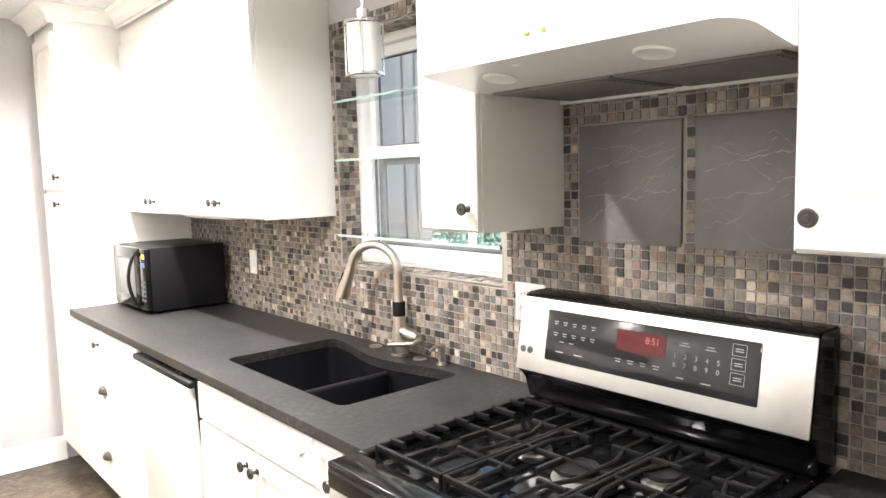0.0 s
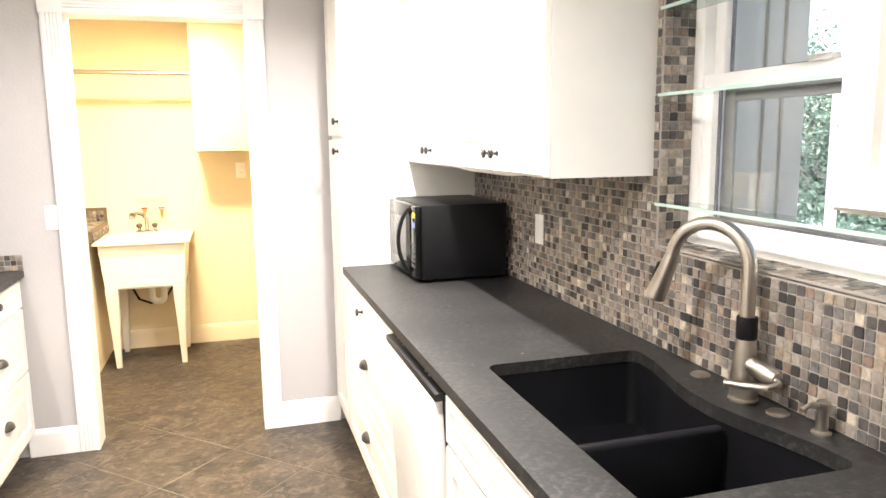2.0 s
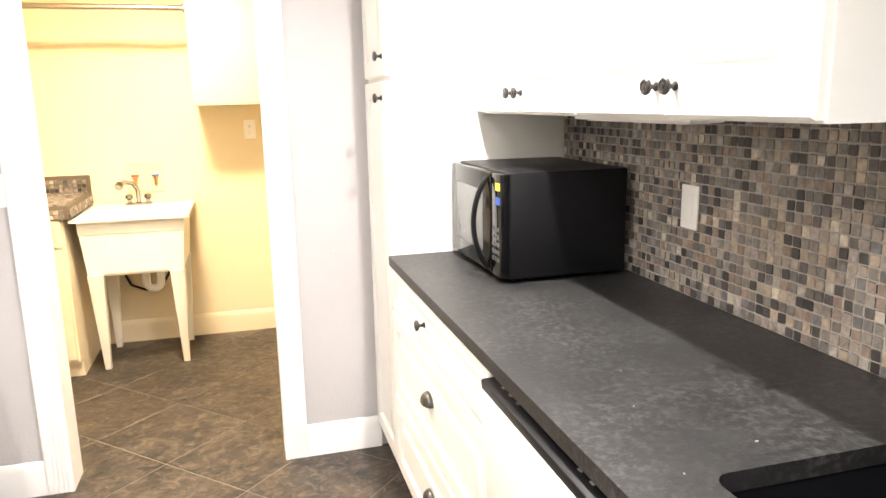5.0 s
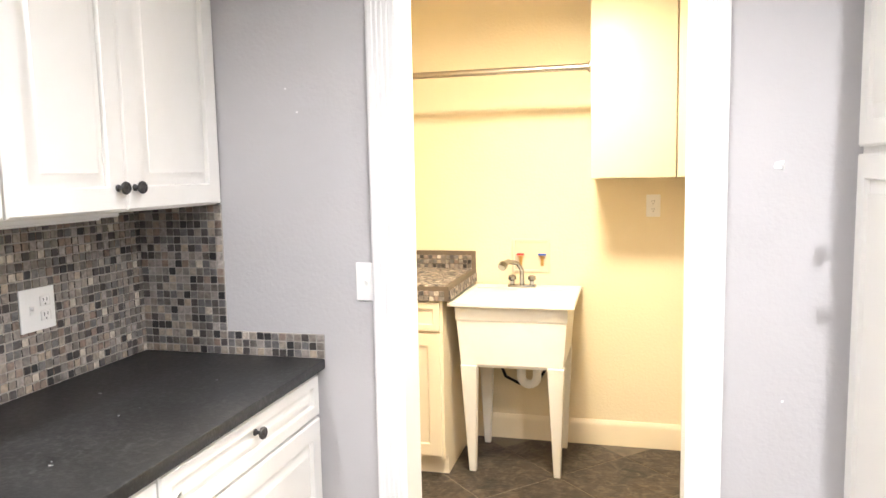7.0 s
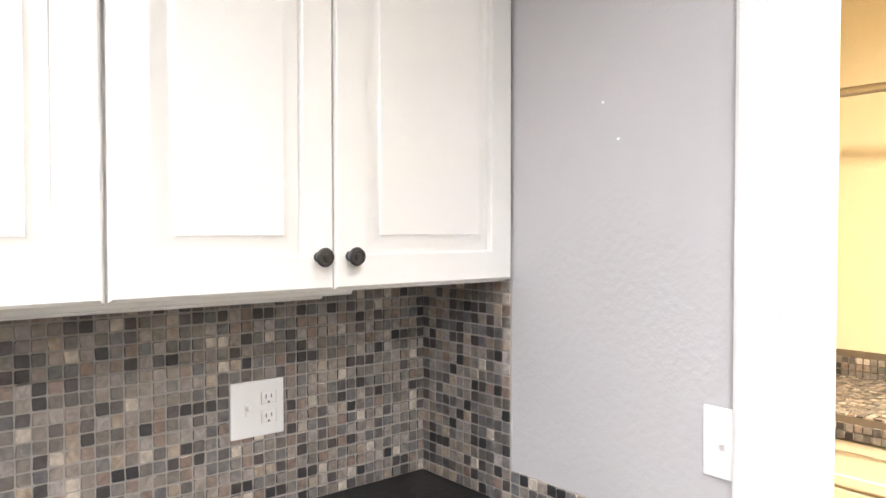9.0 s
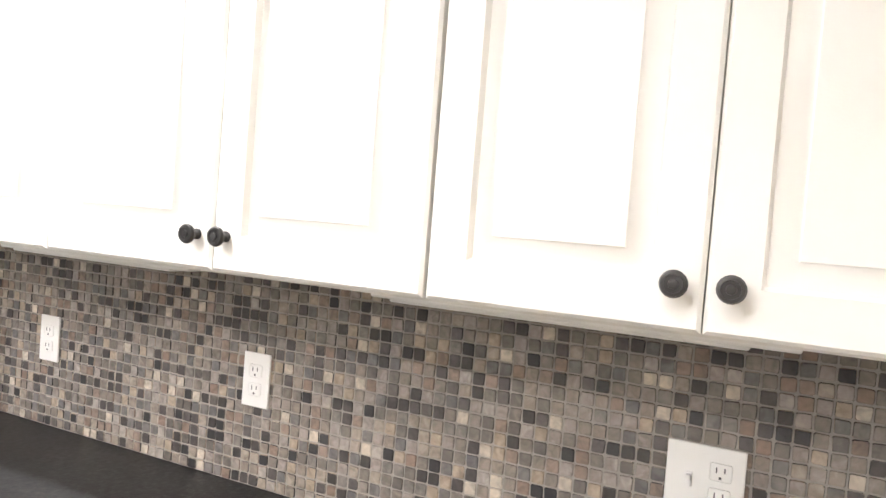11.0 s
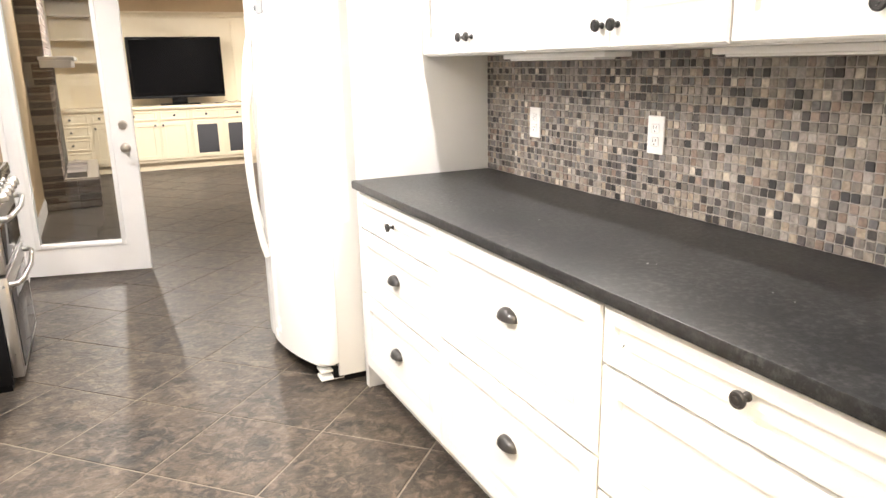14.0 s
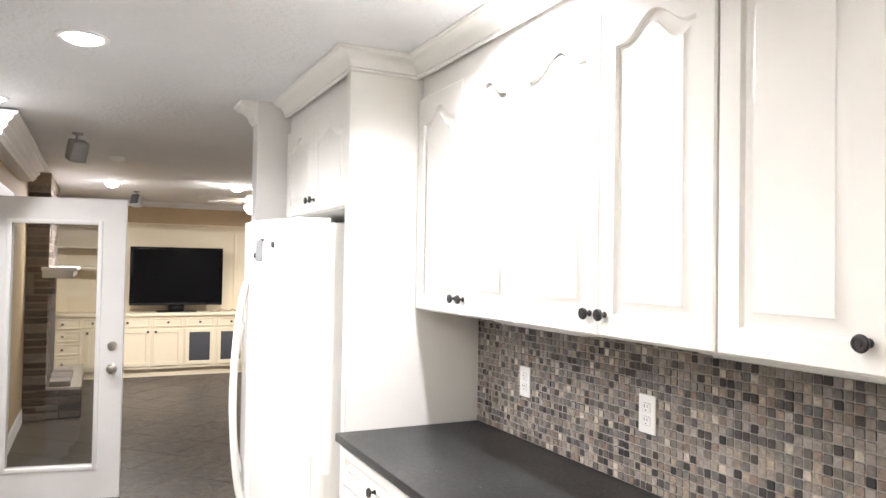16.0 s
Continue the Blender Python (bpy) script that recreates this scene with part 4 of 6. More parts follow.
    keys += [[(0.150, 0.092, 0.014, 0.0022)], [(0.180, 0.092, 0.014, 0.0022)], [(0.145, 0.066, 0.024, 0.003)], [(0.205, 0.066, 0.026, 0.003)]]
    keys += [[(0.322 + i * 0.034, 0.080, 0.018, 0.0022), (0.322 + i * 0.034, 0.074, 0.013, 0.0022)] for i in range(4)]
    keys += [[(u, 0.143, 0.016, 0.0022), (u, 0.137, 0.026, 0.0022)] for u in (0.49, 0.55)]
    keys += [[(0.613, v + 0.013, 0.03, 0.001), (0.613, v - 0.011, 0.03, 0.001), (0.598, v, 0.001, 0.024), (0.628, v, 0.001, 0.024), (0.613, v + 0.003, 0.018, 0.002), (0.613, v - 0.002, 0.018, 0.002)] for v in (0.147, 0.117, 0.087)]
    keys += [[(0.485, 0.066, 0.018, 0.0022)], [(0.545, 0.064, 0.024, 0.0022)]]
    for k in keys:
        marks(k, PRINT, "key_print")
    for i, ch in enumerate("1234567890"):
        cu = bpy.data.curves.new("digit", "FONT")
        cu.body, cu.size, cu.align_x, cu.align_y, cu.extrude = ch, 0.016, "CENTER", "CENTER", 0.0003
        ob = new("digit", cu)
        me = bpy.data.meshes.new_from_object(ob)
        bpy.data.objects.remove(ob)
        me.materials.clear()
        me.materials.append(PRINT)
        place("digit", me, mm @ Matrix.Translation((0.468 + (i % 5) * 0.0255, 0.113 - 0.020 * (i // 5), 0.009)), glassp)
    cu = bpy.data.curves.new("clock", "FONT")
    cu.body, cu.size, cu.align_x, cu.align_y, cu.extrude = "8:51", 0.022, "CENTER", "CENTER", 0.0003
    ob = new("clock", cu)
    me = bpy.data.meshes.new_from_object(ob)
    bpy.data.objects.remove(ob)
    me.materials.clear()
    me.materials.append(LED_RED)
    place("clock_digits", me, mm @ Matrix.Translation((0.410, 0.133, 0.0096)), glassp, "glowing red clock digits")
    for u in (0.02, 0.045):
        bm = lathe(bmesh.new(), [(0.009, 0.005), (0.009, 0.0072), (0.0075, 0.0074), (0.0070, 0.0064), (0.001, 0.0064)], 18)
        bm.transform(mm @ Matrix.Translation((u, 0.055, 0)))
        part("lock_mark", bm, DARK_PRINT, fascia)
    # front
    m = facing("-x", F + 0.05, y1, 0)
    W = y1 - y0
    bm = bmesh.new()
    extrude(bm, [(0.0, 0.802), (0.045, 0.802), (0.050, 0.812), (0.040, 0.862), (0.0, 0.862)], Matrix(((-1, 0, 0, F + 0.05), (0, 0, -1, y1), (0, 1, 0, 0), (0, 0, 0, 1))), W)
    part("control_strip", bm, HANDLE_STEEL, t)
    for k in range(5):
        u = 0.13 + k * (W - 0.26) / 4
        bm = lathe(bmesh.new(), [(0.029, 0), (0.029, 0.008), (0.024, 0.012), (0.022, 0.040), (0.018, 0.044), (0.003, 0.045)], 20)
        box(bm, -0.004, 0.004, -0.02, 0.02, 0.03, 0.042, 0.002)
        bm.transform(m @ Matrix.Translation((u, 0.836, 0.044)) @ Matrix.Rotation(radians(-12), 4, "X"))
        part("burner_knob", bm, NICKEL, t, "brushed steel burner knob")
    for z0, z1, hz in ((0.53, 0.795, 0.76), (0.06, 0.515, 0.478)):
        bm = bmesh.new()
        box(bm, 0.004, W - 0.004, z0, z1, 0, 0.045, 0.005)
        bm.transform(m)
        d = part("oven_door", bm, HANDLE_STEEL, t)
        bm = bmesh.new()
        box(bm, 0.055, W - 0.055, z0 + 0.028, hz - 0.035, 0.044, 0.049, 0.004)
        bm.transform(m)
        part("oven_window", bm, DARK_GLASS, d, "dark glass oven window")
        bm = bmesh.new()
        tube(bm, [m @ Vector(p) for p in ((0.03, hz, 0.04), (0.035, hz, 0.075), (0.08, hz, 0.088), (W / 2, hz, 0.105), (W - 0.08, hz, 0.088), (W - 0.035, hz, 0.075), (W - 0.03, hz, 0.04))], [0.014, 0.013, 0.012, 0.012, 0.012, 0.013, 0.014], 12)
        part("oven_handle", bm, HANDLE_STEEL, d)
    bm = boxes((F + 0.06, 1.69, y0 + 0.01, y1 - 0.01, 0.0, 0.03))
    part("plinth", bm, BLACK_PLASTIC, t, flat=True)
    

kitchen_range()


def hood():
    y0, y1 = 0.715, 1.460
    t = thing("range_hood", 1.45, 1.09, 1.73, "white under-cabinet range hood with two unlit round lamps", "range hood")
    bm = bmesh.new()
    r = 0.055
    rows = [(1.213 + r * (1 - math.cos(a)), r * (1 - math.sin(a))) for a in (radians(6), radians(20), radians(35), radians(50), radians(65), radians(78), radians(90))] + [(1.395, 0), (1.42, 0), (1.712, 0)]
    loops = []
    for x, k in rows:
        under = 1.756 - 0.029 * (x - 1.213) / 0.182 if x < 1.396 else 1.728 + 0.007 * (x - 1.42) / 0.292
        over = min(1.848, 1.822 + 0.14 * (x - 1.213))
        loops.append([bm.verts.new(c) for c in ((x, y0 + k, under), (x, y1 - k * 0.2, under), (x, y1 - k * 0.2, over), (x, y0 + k, over))])
    for a, b in zip(loops, loops[1:]):
        for i in range(4):
            bm.faces.new((a[i], a[(i + 1) % 4], b[(i + 1) % 4], b[i]))
    bm.faces.new(loops[0][::-1])
    bm.faces.new(loops[-1])
    part("canopy", bm, FRIDGE_WHITE, t)
    for a, b in ((y0 + 0.03, 1.083), (1.092, y1 - 0.03)):
        bm = bmesh.new()
        box(bm, 1.415, 1.695, a, b, 1.722, 1.7285, 0.002)
        fl = part("filter", bm, FILTER_M, t, "grey metal mesh grease filter")
        for i in range(14):
            x = 1.43 + i * 0.019
            part("slat", boxes((x, x + 0.008, a + 0.015, b - 0.015, 1.7195, 1.7218)), FILTER_M, fl, flat=True)
    part("rear_trim", boxes((1.698, 1.714, y0 + 0.002, y1 - 0.002, 1.714, 1.7275)), FRIDGE_WHITE, t, flat=True)
    for y in (0.92, 1.30):
        m = Matrix.Translation((1.31, y, 1.7405)) @ Matrix.Rotation(radians(9.2), 4, "Y")
        part("lamp", lathe(bmesh.new(), [(0.036, 0.004), (0.038, -0.003), (0.034, -0.006), (0.029, -0.004), (0.006, -0.003)], 28, m), OPAL, t, "unlit round hood lamp")
    for y in (1.09, 1.13):
        part("switch_button", lathe(bmesh.new(), [(0.005, 0), (0.005, 0.005), (0.002, 0.006)], 12, Matrix.Translation((1.213, y, 1.795)) @ Matrix.Rotation(radians(-90), 4, "Y")), BRASS, t)


hood()


EDGE_GREEN = mat("green_glass_edge", (0.50, 0.68, 0.62), 0.2, vary=0.15, scale=20)


def window():
    y0, y1, z0, z1 = WIN
    t = thing("window_1", 1.82, (y0 + y1) / 2, z0, "white vinyl double-hung window with two clear panes", "window", kind="structure")
    X = 1.812

    def ring(y0, y1, z0, z1, w, xa, xb, name, material=TRIM, b=0.003):
        bm = bmesh.new()
        for r in ((y0, y0 + w, z0, z1), (y1 - w, y1, z0, z1), (y0 + w, y1 - w, z0, z0 + w), (y0 + w, y1 - w, z1 - w, z1)):
            box(bm, xa, xb, *r, b)
        return part(name, bm, material, t)
    ring(y0, y1, z0, z1, 0.045, X, X + 0.075, "window_frame")
    mid = 1.635
    ring(y0 + 0.043, y1 - 0.043, mid - 0.02, z1 - 0.043, 0.04, X + 0.036, X + 0.066, "upper_sash")
    ring(y0 + 0.043, y1 - 0.043, z0 + 0.043, mid + 0.02, 0.04, X + 0.006, X + 0.036, "lower_sash")
    for a, b, x in ((mid + 0.018, z1 - 0.08, X + 0.05), (z0 + 0.08, mid - 0.018, X + 0.02)):
        p = part("pane", boxes((x, x + 0.005, y0 + 0.08, y1 - 0.08, a, b)), PANE, t, flat=True)
        p.visible_shadow = False
        bm = bmesh.new()
        for r in ((y0 + 0.083, y0 + 0.092, a, b), (y1 - 0.092, y1 - 0.083, a, b), (y0 + 0.092, y1 - 0.092, a, a + 0.009), (y0 + 0.092, y1 - 0.092, b - 0.009, b)):
            box(bm, x + 0.007, x + 0.013, *r)
        part("screen_edge", bm, DARK_PRINT, t, "dark seal round the pane", flat=True)
    a, b = z0 + 0.085, mid - 0.022
    bm = bmesh.new()
    for r in ((y0 + 0.086, y0 + 0.126, a, b), (y1 - 0.126, y1 - 0.086, a, b), (y0 + 0.126, y1 - 0.126, a, a + 0.03), (y0 + 0.126, y1 - 0.126, b - 0.03, b)):
        box(bm, X + 0.044, X + 0.054, *r, 0.002)
    part("screen_frame", bm, SCREEN_FRAME, t, "grey metal insect screen frame")
    bm = bmesh.new()
    box(bm, X - 0.006, X + 0.02, 2.12, 2.19, mid + 0.018, mid + 0.032, 0.004)
    part("sash_latch", bm, PLASTIC_WHITE, t)
    for z in (1.313, 1.606, 1.83):
        bm = bmesh.new()
        box(bm, 1.7085, 1.800, y0 + 0.002, y1 - 0.002, z - 0.004, z + 0.004, 0.001, 1)
        s = tagged(part("glass_shelf", bm, SHELF_GLASS), "clear green-edged glass shelf across the window recess", "shelf", "window shelves")
        s.visible_shadow = False
        bm = bmesh.new()
        box(bm, 1.705, 1.708, y0 + 0.003, y1 - 0.003, z - 0.0042, z + 0.0042)
        BASES[s] = Matrix()
        part("polished_edge", bm, EDGE_GREEN, s, "pale green polished glass edge", flat=True)


window()


def pendant():
    x, y, z0 = PENDANT
    t = thing("pendant_lamp", x, y, CEIL, "small unlit pendant lamp, opal glass cylinder in a chrome cage", "pendant lamp")
    m = Matrix.Translation((x, y, 0))
    r, h = 0.053, 0.16
    part("shade", lathe(bmesh.new(), [(r - 0.006, z0 + 0.004), (r, z0 + 0.006), (r, z0 + h), (r - 0.01, z0 + h + 0.004)], 32, m), OPAL, t, "opal glass cylinder shade")
    for z in (z0, z0 + h):
        part("ring", lathe(bmesh.new(), [(r + 0.006, z - 0.003), (r + 0.009, z), (r + 0.009, z + 0.006), (r + 0.006, z + 0.009), (r - 0.001, z + 0.009), (r - 0.001, z - 0.003)], 32, m, True), CHROME, t)
    for k in range(4):
        a = math.pi / 4 + k * math.pi / 2
        c = Vector((x + (r + 0.008) * math.cos(a), y + (r + 0.008) * math.sin(a), 0))
        part("bar", tube(bmesh.new(), [c + Vector((0, 0, z0)), c + Vector((0, 0, z0 + h + 0.006))], 0.0025, 8), CHROME, t)
    part("socket", lathe(bmesh.new(), [(r + 0.004, z0 + h + 0.009), (0.02, z0 + h + 0.014), (0.018, z0 + h + 0.045), (0.006, z0 + h + 0.05)], 24, m), CHROME, t)
    part("stem", tube(bmesh.new(), [(x, y, z0 + h + 0.045), (x, y, CEIL - 0.015)], 0.005, 10), CHROME, t)
    part("canopy", lathe(bmesh.new(), [(0.012, CEIL - 0.03), (0.05, CEIL - 0.018), (0.055, CEIL)], 24, m), CHROME, t)


PENDANT = (1.515, 2.10, 1.858)
pendant()


def microwave():
    x0, x1, y0, y1, z0, z1 = 1.318, 1.683, 3.640, 4.118, TOP + 0.012, 1.232
    t = thing("microwave_oven", 1.49, 3.88, TOP, "black countertop microwave oven with an arched door handle", "microwave")
    bm = bmesh.new()
    box(bm, x0, x1, y0, y1, z0, z1, 0.006)
    part("casing", bm, BLACK_PLASTIC, t)
    m = facing("-x", x0, y1, z0)
    W, H = y1 - y0, z1 - z0
    bm = bmesh.new()
    box(bm, 0.002, W - 0.085, 0.006, H - 0.004, 0, 0.03, 0.006)
    bm.transform(m)
    d = part("door", bm, BLACK_GLOSS, t)
    bm = bmesh.new()
    box(bm, 0.055, W - 0.15, 0.06, H - 0.06, 0.029, 0.032, 0.003)
    bm.transform(m)
    part("window", bm, mat("grey_microwave_mesh", (0.16, 0.165, 0.17), 0.25, vary=0.1, scale=200), d, "grey mesh door window")
    bm = bmesh.new()
    box(bm, W - 0.082, W - 0.002, 0.006, H - 0.004, 0, 0.028, 0.004)
    bm.transform(m)
    p = part("control_panel", bm, BLACK_GLOSS, t)
    bm = bmesh.new()
    for i in range(5):
        for j in range(3):
            box(bm, W - 0.07 + j * 0.021, W - 0.055 + j * 0.021, 0.05 + i * 0.022, 0.062 + i * 0.022, 0.0275, 0.0292)
    bm.transform(m)
    part("keypad", bm, DARK_PRINT, p, flat=True)
    # the blue patch is the LED display, its glow put into plain plastic colour
    for mt, v, nm in ((YELLOW_P, 0.255, "yellow_sticker"), (BLUE_P, 0.215, "blue_display")):
        bm = bmesh.new()
        box(bm, W - 0.045, W - 0.006, v, v + 0.022, 0.0275, 0.0288)
        bm.transform(m)
        part(nm, bm, mt, p, flat=True)
    u = W - 0.105
    pts = [m @ Vector((u, 0.02 + (H - 0.04) * s, 0.03 + 0.045 * math.sin(math.pi * s) ** 0.7)) for s in [i / 12 for i in range(13)]]
    part("handle", tube(bmesh.new(), pts, 0.0085, 10), BLACK_PLASTIC, d)
    for x in (x0 + 0.04, x1 - 0.04):
        for y in (y0 + 0.04, y1 - 0.04):
            part("foot", lathe(bmesh.new(), [(0.012, TOP), (0.014, TOP + 0.014)], 12, Matrix.Translation((x, y, 0))), BLACK_PLASTIC, t)


microwave()


def dishwasher():
    y0, y1 = 2.525, 3.12
    t = thing("dishwasher", 1.40, 2.82, 0, "white dishwasher with its door slightly ajar under the counter", "dishwasher")
    part("tub", boxes((FE + 0.03, 1.70, y0 + 0.075, y1 - 0.004, 0.10, TOP - 0.036), (FE + 0.03, 1.18, y0 + 0.004, y0 + 0.075, 0.10, TOP - 0.036)), BLACK_PLASTIC, t, flat=True)
    part("kick_plate", boxes((FE + 0.06, 1.70, y0 + 0.006, y1 - 0.006, 0.0, 0.10)), PLASTIC_WHITE, t, flat=True)
    m = facing("-x", FE + 0.012, y1 - 0.004, 0.11) @ Matrix.Rotation(radians(3.2), 4, "X")
    W = y1 - y0 - 0.008
    bm = bmesh.new()
    box(bm, 0, W - 0.02, 0, 0.735, -0.012, 0.018, 0.006)
    bm.transform(m)
    d = part("door", bm, FRIDGE_WHITE, t)
    bm = bmesh.new()
    box(bm, 0.004, W - 0.004, 0.015, 0.745, -0.04, -0.013, 0.004)
    bm.transform(m)
    part("inner_door", bm, BLACK_PLASTIC, d, "black inner edge of the door")
    bm = bmesh.new()
    box(bm, 0.0, W, 0.735, 0.757, -0.03, 0.014, 0.004)
    bm.transform(m)
    e = part("control_edge", bm, BLACK_PLASTIC, d, "black control strip on the top edge")
    bm = bmesh.new()
    for u in (0.06, 0.10, 0.14, 0.40, 0.44):
        box(bm, u, u + 0.012, 0.756, 0.758, -0.015, -0.009)
    bm.transform(m)
    part("control_print", bm, PRINT, e, flat=True)
    bm = tube(bmesh.new(), [m @ Vector((W + 0.002, 0.55, -0.03)), m @ Vector((W - 0.004, 0.55, -0.03))], 0.008, 12)
    part("hinge_bolt", bm, STEEL, d)


dishwasher()


def fridge():
    y0, y1 = 1.165, 2.10
    t = thing("refrigerator", -0.55, 1.63, 0, "white side-by-side refrigerator with bowed doors and long handles", "refrigerator")
    bm = bmesh.new()
    box(bm, -0.955, -0.293, y0 + 0.006, y1 - 0.004, 0.03, 1.735, 0.006)
    part("body", bm, FRIDGE_WHITE, t)
    part("grille", boxes((-0.93, -0.32, y0 + 0.02, y1 - 0.02, 0.0, 0.03), (-0.315, -0.27, y0 + 0.02, y1 - 0.02, 0.02, 0.075)), BLACK_PLASTIC, t, flat=True)

    def bow(y):
        s = (y - y0) / (y1 - y0)
        return -0.235 + 0.115 * math.sin(math.pi * s) ** 0.75
    for a, b in ((y0, 1.60), (1.606, y1)):
        ys = [a + (b - a) * i / 14 for i in range(15)]
        poly = [(-0.2925, a), *[(bow(y), y) for y in ys], (-0.2925, b)]
        bm = bmesh.new()
        extrude(bm, poly, Matrix.Translation((0, 0, 0.085)), 1.665)
        bmesh.ops.bevel(bm, geom=[e for e in bm.edges if all(abs(v.co.z - e.verts[0].co.z) < 1e-5 for v in e.verts)], offset=0.012, segments=3, affect="EDGES")
        part("door", bm, FRIDGE_WHITE, t)
    for y, za, zb, out in ((1.645, 0.50, 1.48, 0.055), (1.555, 0.62, 1.30, 0.045)):
        n = 16
        x = bow(y)
        pts = [(x - 0.006 + (out + 0.006) * min(1, math.sin(math.pi * (0.02 + 0.96 * i / n)) ** 0.55), y, za + (zb - za) * i / n) for i in range(n + 1)]
        part("handle", tube(bmesh.new(), pts, 0.0165, 12), FRIDGE_WHITE, t)
    for y in (y0 + 0.06, y1 - 0.07):
        bm = bmesh.new()
        box(bm, -0.37, -0.22, y - 0.03, y + 0.03, 1.738, 1.757, 0.006)
        part("hinge_cover", bm, PLASTIC_WHITE, t)
        bm = bmesh.new()
        box(bm, -0.36, -0.215, y - 0.025, y + 0.045, 0.010, 0.03, 0.006)
        box(bm, -0.36, -0.215, y - 0.025, y + 0.045, 0.048, 0.062, 0.005)
        box(bm, -0.36, -0.30, y - 0.022, y + 0.042, 0.028, 0.05, 0.004)
        part("foot_bracket", bm, PLASTIC_WHITE, t)
    for y, z, w, h, mt in ((1.83, 1.665, 0.035, 0.012, DARK_PRINT), (1.80, 1.62, 0.07, 0.09, PRINT), (1.78, 1.60, 0.012, 0.05, DARK_PRINT)):
        bm = bmesh.new()
        x = bow(y)
        box(bm, -w / 2, w / 2, -h / 2, h / 2, -0.012, 0.003)
        s = bow(y + 0.01) - bow(y - 0.01)
        bm.transform(facing("+x", x, y, z) @ Matrix.Rotation(-math.atan2(s, 0.02), 4, "Y"))
        tagged(part("fridge_magnet", bm, mt, flat=True), "small printed paper magnet on the refrigerator door", "magnet", "refrigerator magnets")
    for y, z in ((1.93, 1.645), (1.755, 1.60)):
        bm = lathe(bmesh.new(), [(0.011, -0.003), (0.013, 0.004), (0.008, 0.008)], 16, facing("+x", bow(y), y, z))
        tagged(part("fridge_magnet", bm, DARK_PRINT), "small round dark magnet on the refrigerator door", "magnet", "refrigerator magnets")


fridge()

# under-cabinet light bars and wall plates
for y0, y1 in ((2.65, 3.22), (3.62, 4.25)):
    t = thing("cabinet_light_bar", -0.85, (y0 + y1) / 2, UP0, "white unlit light bar under the wall cabinets", "light fixture", "under-cabinet lights")
    bm = bmesh.new()
    box(bm, -0.90, -0.80, y0, y1, UP0 - 0.017, UP0, 0.004)
    part("housing", bm, PLASTIC_WHITE, t)
    bm = bmesh.new()
    box(bm, -0.89, -0.81, y0 + 0.03, y1 - 0.06, UP0 - 0.023, UP0 - 0.015, 0.004)
    part("diffuser", bm, OPAL, t)
t = thing("cabinet_light_bar", 1.5, 3.25, UP0, "white unlit light bar under the wall cabinets", "light fixture", "under-cabinet lights")
bm = bmesh.new()
box(bm, 1.44, 1.52, 3.0, 3.5, UP0 - 0.009, UP0, 0.004)
part("housing", bm, PLASTIC_WHITE, t)
bm = bmesh.new()
box(bm, 1.45, 1.51, 3.03, 3.45, UP0 - 0.012, UP0 - 0.007, 0.002)
part("diffuser", bm, OPAL, t)
outlet_plate(EAST - 0.001, 3.378, 1.15, "-x", "r", "white rocker switch plate on the mosaic backsplash")
outlet_plate(EAST - 0.001, 1.588, 1.160, "-x", "os", "white double wall plate with a socket and a switch")
outlet_plate(WEST + 0.001, 2.580, 1.135, "+x", "o", "white duplex socket plate on the mosaic backsplash")
outlet_plate(WEST + 0.001, 3.245, 1.141, "+x", "o", "white duplex socket plate on the mosaic backsplash")
outlet_plate(WEST + 0.001, 4.136, 1.132, "+x", "so", "white double plate with a toggle switch and a socket")
outlet_plate(-0.212, NORTH, 1.155, "-y", "s", "white toggle switch plate beside the laundry doorway")
outlet_plate(0.662, 6.40, 1.285, "-y", "o", "cream duplex socket plate on the laundry wall")
outlet_plate(1.1, -0.09, 1.25, "-x", "s", "white toggle switch plate on the tan wall")


def mark(x, y, z, w, h, turn):
    bm = bmesh.new()
    box(bm, -w / 2, w / 2, -h / 2, h / 2, 0, 0.0015)
    bm.transform(facing("-y", x, y, z) @ Matrix.Rotation(radians(turn), 4, "Z"))
    tagged(part("paint_chip", bm, TRIM, flat=True), "small white chip in the grey wall paint", "paint chip", "wall paint chips")


for x, z, w, h, a in ((0.906, 1.482, 0.022, 0.006, 15), (0.905, 1.470, 0.024, 0.007, -8), (0.912, 1.476, 0.007, 0.016, 20), (-0.455, 1.73, 0.005, 0.004, 0), (-0.42, 1.66, 0.006, 0.004, 10), (0.93, 0.86, 0.005, 0.005, 0)):
    mark(x, NORTH, z, w, h, a)



def speck(x, y, z, size, turn, seed):
    """A small dried splash of white paint on a level surface."""
    rnd = random.Random(seed)
    bm = bmesh.new()
    size *= 0.8
    poly = [(size * rnd.uniform(0.5, 1.2) * math.cos(i * math.pi / 4), size * 0.6 * rnd.uniform(0.4, 1.2) * math.sin(i * math.pi / 4)) for i in range(8)]
    extrude(bm, poly, Matrix.Translation((x, y, z)) @ Matrix.Rotation(radians(turn), 4, "Z"), 0.0012)
    tagged(part("paint_speck", bm, PRINT, flat=True), "small white paint speck dried on the black counter", "paint speck", "counter paint specks")


